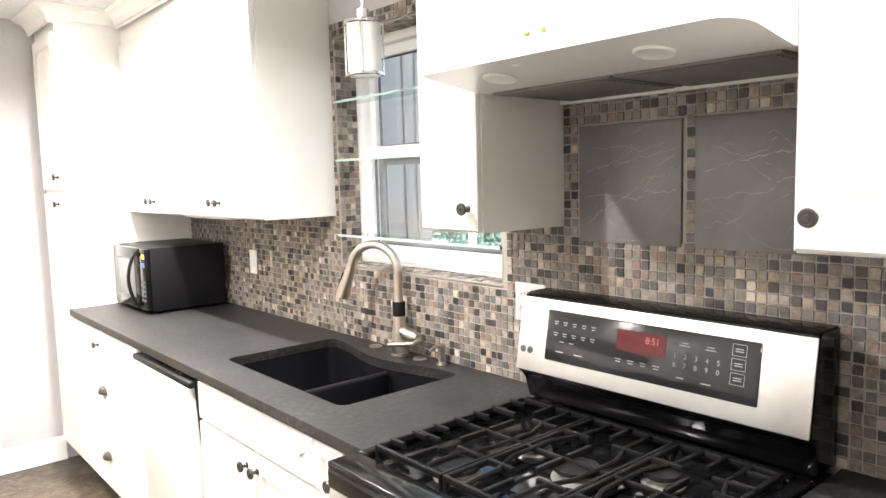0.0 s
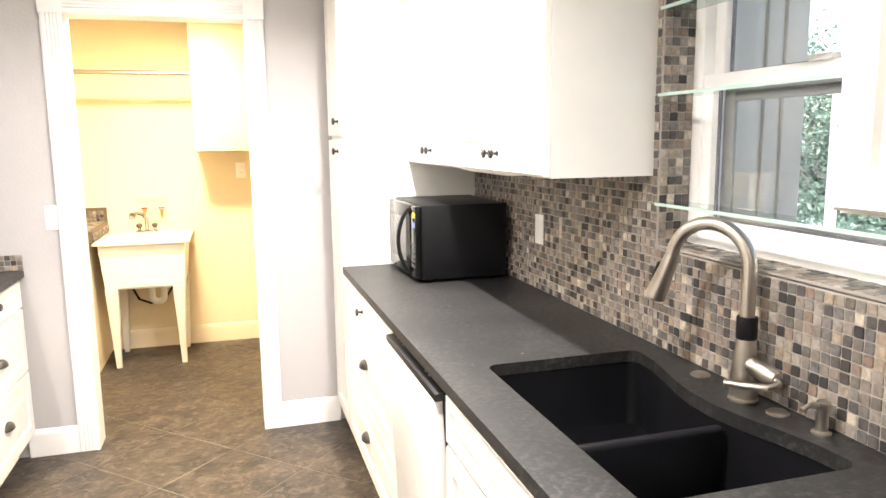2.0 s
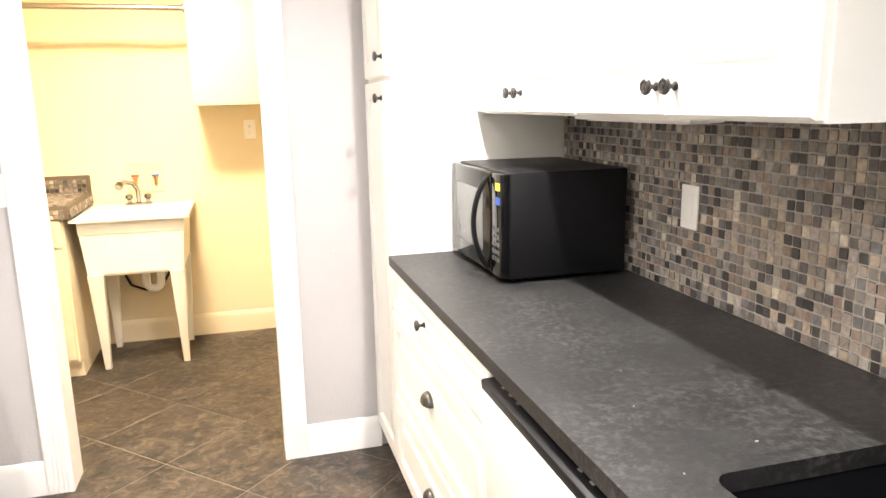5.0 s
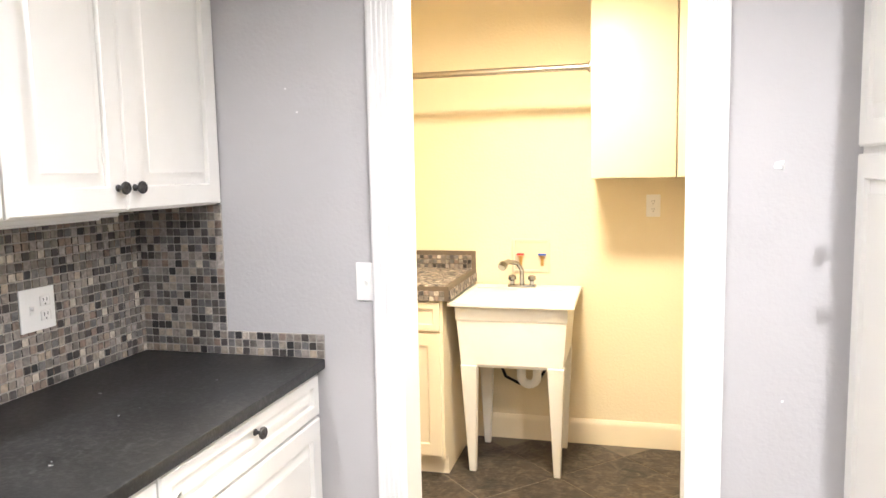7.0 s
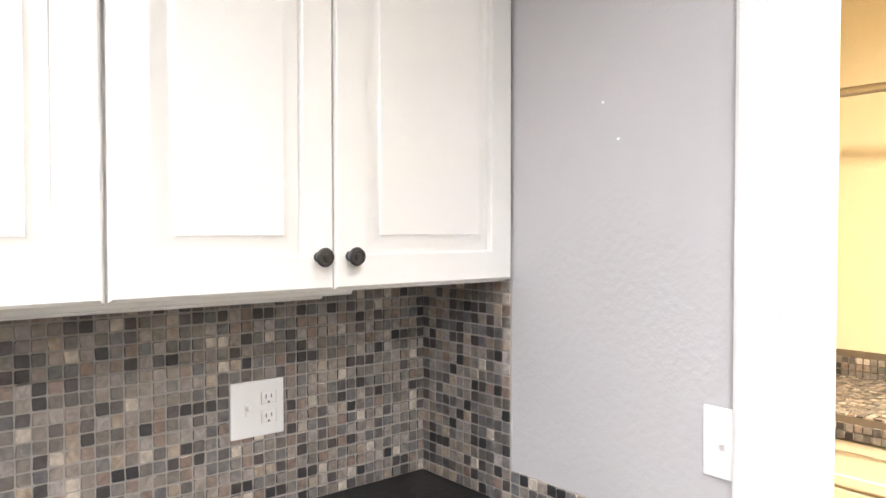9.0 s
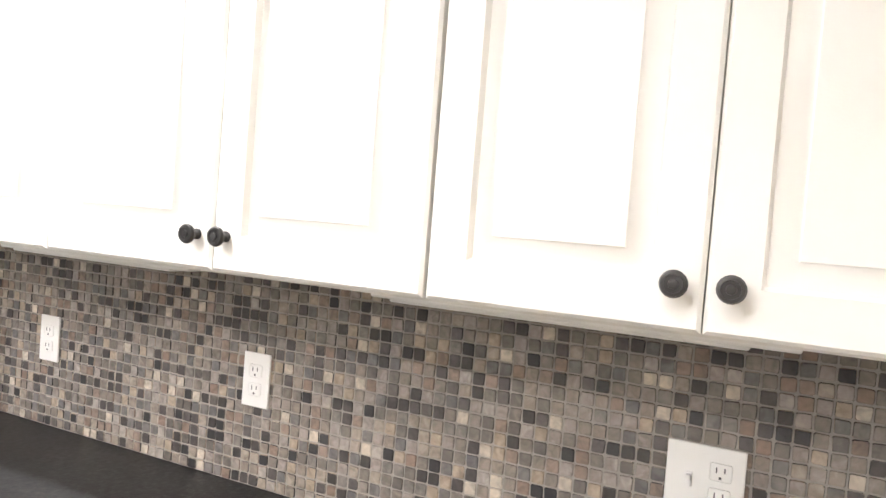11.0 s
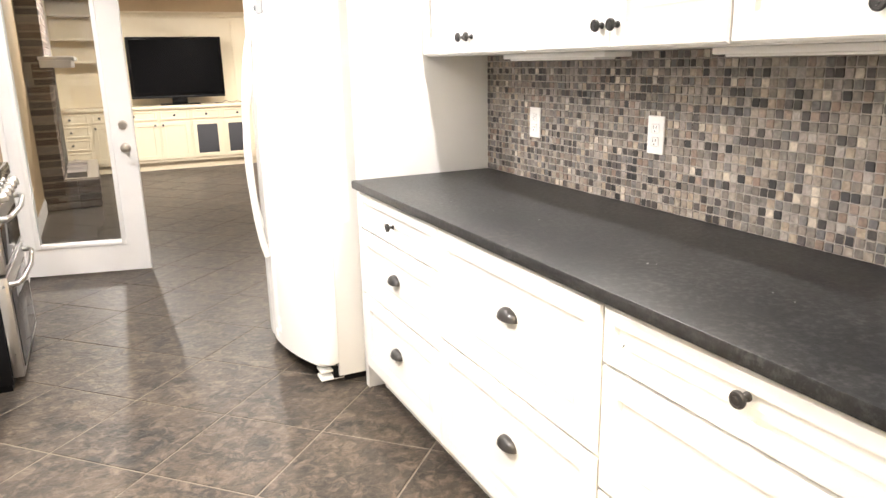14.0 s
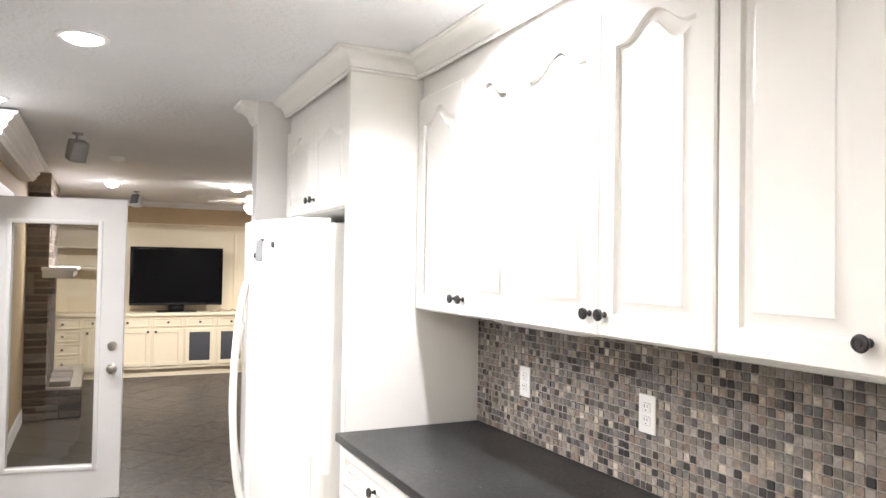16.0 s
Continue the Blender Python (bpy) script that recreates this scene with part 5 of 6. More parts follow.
for i, (x, y, s, a) in enumerate(((-0.560, 3.71, 0.006, 30), (-0.572, 3.725, 0.003, 10), (-0.630, 3.99, 0.0035, 60), (-0.618, 4.05, 0.003, 0), (-0.560, 4.30, 0.007, 5), (-0.80, 4.13, 0.006, 0), (-0.60, 3.20, 0.005, 40), (-0.55, 3.02, 0.004, 0), (-0.50, 2.82, 0.004, 20))):
    speck(x, y, TOP + 0.0002, s, a, i)
for i, (x, y, s, a) in enumerate(((1.33, 2.63, 0.005, 20), (1.22, 2.80, 0.003, 80), (1.17, 2.58, 0.003, 90), (1.28, 2.95, 0.003, 50))):
    speck(x, y, TOP + 0.0002, s, a, i + 40)


# recessed ceiling lights; the added fill positions get a fixture too
def can(x, y, glowing, drop=1.0):
    t = thing("recessed_light", x, y, CEIL, "lit round recessed ceiling light with a white trim ring; the set holds added unseen ones", "ceiling light", "recessed lights")
    m = Matrix.Translation((x, y, 0))
    part("trim_ring", lathe(bmesh.new(), [(0.095, CEIL), (0.095, CEIL - 0.004), (0.088, CEIL - 0.007), (0.072, CEIL - 0.004), (0.070, CEIL)], 32, m, True), TRIM, t)
    part("lens", lathe(bmesh.new(), [(0.069, CEIL - 0.0015), (0.067, CEIL - 0.010 * drop), (0.048, CEIL - 0.019 * drop), (0.01, CEIL - 0.023 * drop)], 32, m), glowing, t)


for x, y, w in KITCHEN_AND_FILL_CANS:
    can(x, y, BULB)
for x, y, w in FAMILY_AND_FILL_CANS:
    can(x, y, BARE_BULB, 2.6)
t = thing("ceiling_lamp", 0.25, 5.10, CEIL, "lit round opal ceiling lamp in the laundry room", "ceiling light")
part("shade", lathe(bmesh.new(), [(0.15, CEIL), (0.155, CEIL - 0.03), (0.12, CEIL - 0.07), (0.02, CEIL - 0.09)], 32, Matrix.Translation((0.25, 5.10, 0))), WARM_BULB, t)


# ---- laundry room ----
def laundry():
    # utility tub
    x0, x1, y0, y1, zt = -0.285, 0.305, 5.80, 6.385, 0.865
    t = thing("laundry_tub", 0.01, 6.09, 0, "white plastic utility sink with a flat cover on tapered legs", "utility sink")

    def ring(bm, k, z):
        a, b, c, d = x0 + k, x1 - k, y0 + k, y1 - k
        return [bm.verts.new(p) for p in ((a, c, z), (b, c, z), (b, d, z), (a, d, z))]
    bm = bmesh.new()
    rows = [ring(bm, k, z) for k, z in ((0.030, zt - 0.022), (0.0, zt - 0.018), (0.0, zt - 0.002), (0.004, zt), (0.045, zt), (0.05, zt - 0.003), (0.06, zt - 0.004))]
    for a, b in zip(rows, rows[1:]):
        for i in range(4):
            bm.faces.new((a[i], a[(i + 1) % 4], b[(i + 1) % 4], b[i]))
    bm.faces.new(rows[-1])
    out = [ring(bm, k, z) for k, z in ((0.030, zt - 0.022), (0.032, zt - 0.085), (0.036, zt - 0.095), (0.052, 0.56), (0.06, 0.545))]
    for i in range(4):
        bm.faces.new((rows[0][i], rows[0][(i + 1) % 4], out[0][(i + 1) % 4], out[0][i]))
    for a, b in zip(out, out[1:]):
        for i in range(4):
            bm.faces.new((a[i], a[(i + 1) % 4], b[(i + 1) % 4], b[i]))
    bm.faces.new(out[-1])
    bmesh.ops.remove_doubles(bm, verts=bm.verts, dist=0.0005)
    part("tub", bm, TUB_PLASTIC, t, flat=True)
    bm = bmesh.new()
    box(bm, x0 + 0.05, x1 - 0.05, 6.26, y1 - 0.045, zt - 0.012, zt + 0.002, 0.003)
    part("faucet_deck", bm, TUB_PLASTIC, t)
    for sx in (0, 1):
        for sy in (0, 1):
            cx = (x0 + 0.088, x1 - 0.088)[sx]
            cy = (y0 + 0.075, y1 - 0.075)[sy]
            bm = bmesh.new()
            top = [(-0.04, -0.03), (0.04, -0.03), (0.04, 0.03), (-0.04, 0.03)]
            a = [bm.verts.new((cx + p, cy + q, 0.555)) for p, q in top]
            b = [bm.verts.new((cx + p * 0.42 + (0.02 if sx else -0.02) * 0, cy + q * 0.5 + (0.05 if not sy else 0.0), 0.0)) for p, q in top]
            for i in range(4):
                bm.faces.new((a[i], a[(i + 1) % 4], b[(i + 1) % 4], b[i]))
            bm.faces.new(a)
            bm.faces.new(b[::-1])
            bmesh.ops.bevel(bm, geom=bm.edges[:], offset=0.003, segments=1, affect="EDGES")
            part("leg", bm, TUB_PLASTIC, t)
    trap = [(0.02, 6.1, 0.55), (0.02, 6.1, 0.44)] + [(0.02 + 0.04 - 0.04 * math.cos(math.pi * i / 8), 6.1, 0.44 - 0.04 * math.sin(math.pi * i / 8)) for i in range(1, 9)] + [(0.10, 6.1, 0.50), (0.10, 6.2, 0.52), (0.10, 6.39, 0.52)]
    part("drain_trap", tube(bmesh.new(), trap, 0.022, 12), PLASTIC_WHITE, t, "white plastic drain trap")
    hose = [(-0.12, 6.3, 0.62), (-0.13, 6.25, 0.50), (-0.08, 6.22, 0.40), (0.0, 6.2, 0.37), (0.10, 6.2, 0.40), (0.16, 6.24, 0.50), (0.17, 6.3, 0.62)]
    part("hose", tube(bmesh.new(), hose, 0.008, 8), BLACK_PLASTIC, t, "black drain hose")
    # its faucet
    t = thing("tub_faucet", 0.0, 6.29, zt, "chrome two-handle utility faucet with a spray spout", "faucet")
    bm = bmesh.new()
    box(bm, -0.075, 0.075, 6.265, 6.315, zt + 0.002, zt + 0.016, 0.006)
    part("base", bm, DARK_STEEL, t)
    part("spout", tube(bmesh.new(), [(0, 6.29, zt + 0.015), (0, 6.285, zt + 0.09), (-0.02, 6.24, zt + 0.135), (-0.055, 6.17, zt + 0.15), (-0.07, 6.13, zt + 0.14)], [0.013, 0.012, 0.012, 0.014, 0.018], 12), DARK_STEEL, t)
    part("spray_tip", tube(bmesh.new(), [(-0.07, 6.13, zt + 0.14), (-0.078, 6.11, zt + 0.125)], [0.024, 0.021], 14), DARK_STEEL, t)
    for x in (-0.052, 0.052):
        part("handle", lathe(bmesh.new(), [(0.012, zt + 0.015), (0.012, zt + 0.035), (0.022, zt + 0.042), (0.021, zt + 0.06), (0.01, zt + 0.066)], 12, Matrix.Translation((x, 6.29, 0))), DARK_STEEL, t)
    # washer valve box
    t = thing("valve_box", 0.035, 6.40, 1.02, "recessed washer valve box with red and blue taps", "valve box")
    m = facing("-y", 0.035, 6.40, 1.02)
    bm = bmesh.new()
    for r in ((-0.105, -0.09, -0.09, 0.09), (0.09, 0.105, -0.09, 0.09), (-0.09, 0.09, 0.075, 0.09), (-0.09, 0.09, -0.09, -0.075)):
        box(bm, *r, 0, 0.012, 0.002)
    box(bm, -0.092, 0.092, -0.078, 0.078, 0, 0.003)
    bm.transform(m)
    part("housing", bm, VALVE_TAN, t)
    for u, mt, nm in ((-0.055, RED_P, "hot_tap"), (0.06, BLUE_P, "cold_tap")):
        bm = lathe(bmesh.new(), [(0.009, 0), (0.009, 0.04), (0.012, 0.042), (0.012, 0.052)], 12, m @ Matrix.Translation((u, -0.05, 0.018)) @ Matrix.Rotation(radians(-90), 4, "X"))
        v = part("valve", bm, BRASS, t)
        bm = bmesh.new()
        box(bm, u - 0.021, u + 0.021, 0.004, 0.014, 0.012, 0.026, 0.003)
        bm.transform(m)
        part(nm, bm, mt, v, "coloured tap lever")
    # base cabinet and mosaic counter
    t = thing("base_cabinet", -0.75, 6.0, 0, "cream painted laundry base cabinet beside the tub", "cabinet", "laundry cabinets")
    m = facing("-y", -1.27, 5.79, 0)
    bm = boxes((0, 0.965, 0.10, 0.875, -0.60, 0), (0, 0.965, 0, 0.10, -0.60, -0.07))
    bm.transform(m)
    part("body", bm, CREAM_CAB, t, flat=True)
    for a, b in ((0.01, 0.48), (0.485, 0.955)):
        part("drawer_front", panel_front(b - a, 0.14, m @ Matrix.Translation((a, 0.73, 0.001)), rail=0.03, flatpanel=True), CREAM_CAB, t)
        part("door", panel_front(b - a, 0.60, m @ Matrix.Translation((a, 0.12, 0.001)), flatpanel=True), CREAM_CAB, t)
    t = thing("laundry_counter", -0.75, 6.08, 0.875, "mosaic-tiled laundry counter with a short backsplash", "countertop")
    bm = boxes((-1.275, -0.268, 5.765, 6.396, 0.876, 0.945), (-1.275, -0.268, 6.376, 6.396, 0.945, 1.045))
    part("slab", bm, BROWN_GROUT, t, flat=True)
    p = 0.0246
    flat_tiles(t, Matrix(((1, 0, 0, -1.272), (0, 1, 0, 5.766), (0, 0, 1, 0.945), (0, 0, 0, 1))), 40, 25, p)
    flat_tiles(t, facing("-y", -1.272, 5.765, 0.877), 40, 2, p)
    flat_tiles(t, facing("-y", -1.272, 6.376, 0.950), 40, 3, p)
    flat_tiles(t, facing("+x", -0.268, 5.77, 0.877), 25, 2, p)
    # wall cabinet, rod
    upper_unit("-y", 0.366, 5.985, 1.43, CEIL - 0.002, 0.76, [(0.004, 0.378, None), (0.382, 0.756, None)], "cream painted laundry wall cabinet", "laundry cabinets", depth=0.41, arch=0, material=LAUNDRY_CAB, plain=True)
    t = thing("hanging_rod", -0.45, 6.15, 2.0, "metal hanging rod beside the laundry cabinet", "clothes rod")
    part("rod", tube(bmesh.new(), [(-1.278, 6.0, 1.945), (-0.6, 6.0, 1.945)], 0.0125, 12), NICKEL, t)
    part("rod", tube(bmesh.new(), [(-0.6, 6.0, 1.945), (0.364, 6.0, 1.945)], 0.0155, 12), NICKEL, t)
    for x, s in ((-1.278, 1), (0.364, -1)):
        part("flange", lathe(bmesh.new(), [(0.026, 0), (0.026, 0.006), (0.018, 0.012)], 18, Matrix.Translation((x, 6.0, 1.945)) @ Matrix.Rotation(radians(90 * s), 4, "Y")), NICKEL, t)


TILES = []


def tile_meshes(size, thick, material, name, n=5, wob=0.12, cham=0.20):
    out = []
    rnd = random.Random(size * 1000 + n)
    for k in range(n):
        bm = bmesh.new()
        h = size / 2
        c = []
        for sx, sy in ((-1, -1), (1, -1), (1, 1), (-1, 1)):
            dx, dy = rnd.uniform(0, wob) * h, rnd.uniform(0, wob) * h
            cx, cy = sx * (h - dx), sy * (h - dy)
            q = cham * h * rnd.uniform(0.7, 1.6)
            pair = [(cx, cy - sy * q), (cx - sx * q, cy)]
            c += pair if sx * sy > 0 else pair[::-1]
        r0 = [bm.verts.new((x, y, 0)) for x, y in c]
        r1 = [bm.verts.new((x, y, thick * 0.72)) for x, y in c]
        r2 = [bm.verts.new((x * 0.92, y * 0.92, thick)) for x, y in c]
        for a, b in ((r0, r1), (r1, r2)):
            for i in range(len(a)):
                j = (i + 1) % len(a)
                bm.faces.new((a[i], a[j], b[j], b[i]))
        bm.faces.new(r2)
        out.append(bm_mesh(name, bm, material))
    return out


TILES = tile_meshes(0.0232, 0.0055, MOSAIC_A, "tile", 7, 0.11, 0.13)
FIELD = tile_meshes(0.0232, 0.0055, MOSAIC_B, "tile_field", 9, 0.11, 0.13)


def joined(name, spots, meshes, parent, rnd):
    """Many tiles as one mesh. spots: poses of the world."""
    vs, fs = [], []
    data = [([v.co.copy() for v in me.vertices], [tuple(p.vertices) for p in me.polygons]) for me in meshes]
    inv = BASES[parent].inverted()
    for m in spots:
        co, polys = rnd.choice(data)
        k = len(vs)
        mm = inv @ m
        vs += [mm @ c for c in co]
        fs += [tuple(i + k for i in p) for p in polys]
    me = bpy.data.meshes.new(name)
    me.from_pydata(vs, [], fs)
    smooth(me)
    me.materials.append(meshes[0].materials[0])
    ob = new(name, me)
    ob.parent = parent
    return tagged(ob, kind="stuff")


def spot(m, u, v, rnd, lift=0.0):
    return m @ Matrix.Translation((u, v, lift + rnd.uniform(-0.0006, 0.0012))) @ Matrix.Rotation(rnd.choice((0, 90, 180, 270)) * math.pi / 180 + rnd.uniform(-0.035, 0.035), 4, "Z")


def flat_tiles(parent, m, nu, nv, p):
    rnd = random.Random(nu * 31 + nv)
    joined("mosaic_tile", [spot(m, (i + 0.5) * p, (j + 0.5) * p, rnd) for i in range(nu) for j in range(nv)], FIELD, parent, rnd)


def backsplash(name, m, width, height, holes, middle, label, pitch=0.0246, count=300, edge=-0.006):
    """A mosaic field on grout. holes: (u0, u1, v0, v1). The tiles round the middle (u, v) are parts of their own."""
    o = m.translation
    t = thing(name, o.x, o.y, o.z, label, "backsplash", kind="structure")
    rnd = random.Random(len(name))
    nu, nv = max(1, round(width / pitch)), max(1, round(height / pitch))
    pu, pv = width / nu, height / nv
    us, vs = sorted({0, width, *[h[0] for h in holes], *[h[1] for h in holes]}), sorted({0, height, *[h[2] for h in holes], *[h[3] for h in holes]})

    def inside(u, v, e=0.0):
        return any(a + e < u < b - e and c + e < v < d - e for a, b, c, d in holes)
    bm = bmesh.new()
    for a, b in zip(us, us[1:]):
        for c, d in zip(vs, vs[1:]):
            if not inside((a + b) / 2, (c + d) / 2):
                box(bm, a, b, c, d, -0.0075, -0.0012)
    bm.transform(m)
    part("grout", bm, GROUT, t, flat=True)
    spots = []
    for i in range(nu):
        for j in range(nv):
            u, v = (i + 0.5) * pu, (j + 0.5) * pv
            if not inside(u, v, edge):
                spots.append((abs(u - middle[0]) + abs(v - middle[1]), spot(m, u, v, rnd, -0.0045)))
    spots.sort(key=lambda s: s[0])
    for k, (d, q) in enumerate(spots[:count]):
        place("tile", rnd.choice(TILES), q, t)
    if len(spots) > count:
        joined("tile_field", [q for d, q in spots[count:]], FIELD, t, rnd)
    return t


laundry()

# ---- backsplashes ----
backsplash("backsplash_west", facing("+x", WEST, 2.2, TOP), NORTH - 2.2, UP0 - TOP, [], (1.5, 0.2), "tumbled slate mosaic backsplash over the west counter")
backsplash("backsplash_corner", facing("-y", WEST + 0.002, NORTH - 0.006, TOP), 0.298, UP0 - TOP, [], (0.15, 0.2), "tumbled slate mosaic backsplash on the laundry wall")
backsplash("backsplash_strip", facing("-y", WEST + 0.302, NORTH - 0.006, TOP), 0.328, 0.075, [], (0.15, 0.0), "two rows of tumbled slate mosaic over the counter end")
mm = facing("-x", EAST, 4.143, TOP)
backsplash("backsplash_east", mm, 4.143 - 2.6275, UP0 - TOP, [], (1.0, 0.2), "tumbled slate mosaic backsplash behind the microwave")
mm = facing("-x", EAST, 2.627, TOP)
backsplash("backsplash_window", mm, 2.627 - 1.66, 2.13 - TOP, [(2.627 - WIN[1], 2.627 - WIN[0], WIN[2] - TOP, WIN[3] - TOP)], (0.5, 0.1), "tumbled slate mosaic round the kitchen window")
mm = facing("-x", EAST, 1.659, TOP)
SLATES = [(1.659 - 1.409, 1.659 - 1.104, 1.347 - TOP, 1.655 - TOP), (1.659 - 1.074, 1.659 - 0.769, 1.347 - TOP, 1.655 - TOP)]
backsplash("backsplash_range", mm, 1.659 - RETURN, 1.732 - TOP, SLATES, (0.35, 0.25), "tumbled slate mosaic behind the range", edge=0.002)
backsplash("backsplash_return", facing("+y", EAST - 0.006, RETURN + 0.006, TOP), EAST - 1.40, UP0 - TOP, [], (0.15, 0.2), "tumbled slate mosaic on the wall end beside the range")
backsplash("backsplash_return_strip", facing("+y", 1.40, RETURN + 0.006, TOP), 1.40 - 1.14, 0.105, [], (0.15, 0.0), "short row of tumbled slate mosaic beside the range")
# window reveals and sill
y0, y1, z0, z1 = WIN
D = 0.095
for nm, m, w, h in (("reveal_north", Matrix(((-1, 0, 0, 1.812), (0, 0, -1, y1 + 0.002), (0, 1, 0, z0), (0, 0, 0, 1))), D, z1 - z0), ("reveal_south", Matrix(((1, 0, 0, 1.812 - D), (0, 0, 1, y0 - 0.002), (0, 1, 0, z0), (0, 0, 0, 1))), D, z1 - z0),
                    ("reveal_sill", Matrix(((0, -1, 0, 1.812), (1, 0, 0, y0), (0, 0, 1, z0 + 0.002), (0, 0, 0, 1))), y1 - y0, D), ("reveal_head", Matrix(((0, 1, 0, 1.812 - D), (1, 0, 0, y0), (0, 0, -1, z1 - 0.002), (0, 0, 0, 1))), y1 - y0, D)):
    backsplash(nm, m @ Matrix.Translation((0, 0, 0.0095)), w, h, [], (0, 0), "tumbled slate mosaic lining of the window recess")


def slate_panel(u0, u1, v0, v1, seed):
    t = thing("slate_panel", EAST, 1.659 - (u0 + u1) / 2, TOP + (v0 + v1) / 2, "large dark slate slab with pale veins set in the mosaic", "slate panel", "slate panels behind the range")
    m = facing("-x", EAST, 1.659, TOP)
    bm = bmesh.new()
    box(bm, u0 + 0.002, u1 - 0.002, v0 + 0.002, v1 - 0.002, -0.006, 0.0042, 0.002)
    bm.transform(m)
    slab = part("slab", bm, SLATE, t)
    rnd = random.Random(seed)
    for k in range(11):
        bm = bmesh.new()
        long = k < 4
        u = u0 + (rnd.uniform(0.008, 0.05) if long else rnd.uniform(0.02, 0.22))
        v = v0 + (v1 - v0) * ((0.15 + 0.22 * k if long else rnd.uniform(0.1, 0.9)) + rnd.uniform(-0.05, 0.05))
        slope = rnd.uniform(-0.12, 0.3) if long else rnd.choice((-1.1, -0.5, 0.5, 0.9))
        thin = rnd.uniform(0.6, 1.0) if long else rnd.uniform(0.3, 0.55)
        pts = []
        while u < u1 - 0.012:
            pts.append((u, v))
            u += rnd.uniform(0.002, 0.009)
            v += slope * 0.006 + rnd.uniform(-0.0045, 0.0048) + (0.010 if rnd.random() < 0.05 else 0)
            v = min(max(v, v0 + 0.012), v1 - 0.012)
            if rnd.random() < (0.012 if long else 0.05) and len(pts) > 8:
                break
        a = [(p[0], p[1] - thin * rnd.uniform(0.0001, 0.0009)) for p in pts]
        b = [(p[0], p[1] + thin * rnd.uniform(0.0001, 0.0009)) for p in pts]
        va = [bm.verts.new(m @ Vector((*p, 0.0046))) for p in a]
        vb = [bm.verts.new(m @ Vector((*p, 0.0046))) for p in b]
        for i in range(len(pts) - 1):
            bm.faces.new((va[i], va[i + 1], vb[i + 1], vb[i]))
        part("vein", bm, VEIN, slab, flat=True)


for k, s in enumerate(SLATES):
    slate_panel(*s, 11 + k)


# ---- french door ----
def french_door():
    hx, hy, fx, fy = 1.098, -0.475, 0.315, -0.305
    W = math.hypot(fx - hx, fy - hy)
    ang = math.degrees(math.atan2(fy - hy, fx - hx))
    t = thing("french_door", hx, hy, 0, "open white exterior door with one full-length glass pane", "door", turn=ang, kind="structure")
    T, H = 0.044, 1.97
    # local: x along the door from the hinge, y thickness, z up
    ga, gb, gz0, gz1 = 0.10, W - 0.145, 0.205, 1.82
    bm = bmesh.new()
    for r in ((0, ga, 0.012, H), (gb, W, 0.012, H), (ga, gb, 0.012, gz0), (ga, gb, gz1, H)):
        box(bm, r[0], r[1], -T / 2, T / 2, r[2], r[3])
    bmesh.ops.remove_doubles(bm, verts=bm.verts, dist=0.0001)
    part("door_leaf", bm, TRIM, t, local=True, flat=True)
    for s in (-1, 1):
        bm = bmesh.new()
        w = 0.028
        for r in ((ga - 0.006, ga + w - 0.006, gz0 - 0.006, gz1 + 0.006), (gb - w + 0.006, gb + 0.006, gz0 - 0.006, gz1 + 0.006), (ga + w - 0.006, gb - w + 0.006, gz0 - 0.006, gz0 + w - 0.006), (ga + w - 0.006, gb - w + 0.006, gz1 - w + 0.006, gz1 + 0.006)):
            box(bm, r[0], r[1], s * 0.010, s * (T / 2 + 0.011), r[2], r[3], 0.005)
        part("glass_bead", bm, TRIM, t, local=True)
    p = part("pane", boxes((ga + 0.004, gb - 0.004, -0.003, 0.003, gz0 + 0.004, gz1 - 0.004)), DOOR_PANE, t, local=True, flat=True)
    p.visible_shadow = False
    for s in (-1, 1):
        rot = Matrix.Rotation(radians(-90 * s), 4, "X")
        k = part("door_knob", lathe(bmesh.new(), [(0.032, 0), (0.032, 0.005), (0.014, 0.012), (0.012, 0.03), (0.022, 0.04), (0.027, 0.052), (0.024, 0.064), (0.008, 0.068)], 24, Matrix.Translation((W - 0.062, s * T / 2, 0.855)) @ rot), NICKEL, t, "brushed nickel door knob", local=True)
        part("deadbolt", lathe(bmesh.new(), [(0.030, 0), (0.030, 0.008), (0.026, 0.016), (0.010, 0.018)], 24, Matrix.Translation((W - 0.062, s * T / 2, 1.005)) @ rot), NICKEL, t, "brushed nickel deadbolt", local=True)
    for z in (0.25, 1.05, 1.80):
        part("hinge", tube(bmesh.new(), [(-0.004, T / 2 + 0.004, z - 0.05), (-0.004, T / 2 + 0.004, z + 0.05)], 0.007, 10), STEEL, t, local=True)


french_door()
# exterior doorway beside it
t = thing("doorway_casing", 1.09, -0.95, 0, "white fluted casing and jamb of the exterior doorway", "door casing", kind="structure")
for a, b in ((-0.44, -0.35), (-1.54, -1.45)):
    bm = boxes((1.078, 1.10, a, b, 0, 1.985))
    for i in range(4):
        box(bm, 1.074, 1.079, a + 0.012 + i * 0.019, a + 0.022 + i * 0.019, 0.0, 1.985)
    part("side_casing", bm, TRIM, t, flat=True)
bm = boxes((1.078, 1.10, -1.54, -0.35, 1.985, 2.075))
for i in range(4):
    box(bm, 1.074, 1.079, -1.45, -0.44, 1.997 + i * 0.019, 2.007 + i * 0.019)
part("head_casing", bm, TRIM, t, flat=True)
part("jamb", boxes((1.10, 1.23, -1.452, -1.43, 0, 1.985), (1.10, 1.23, -0.46, -0.438, 0, 1.985)), TRIM, t, flat=True)
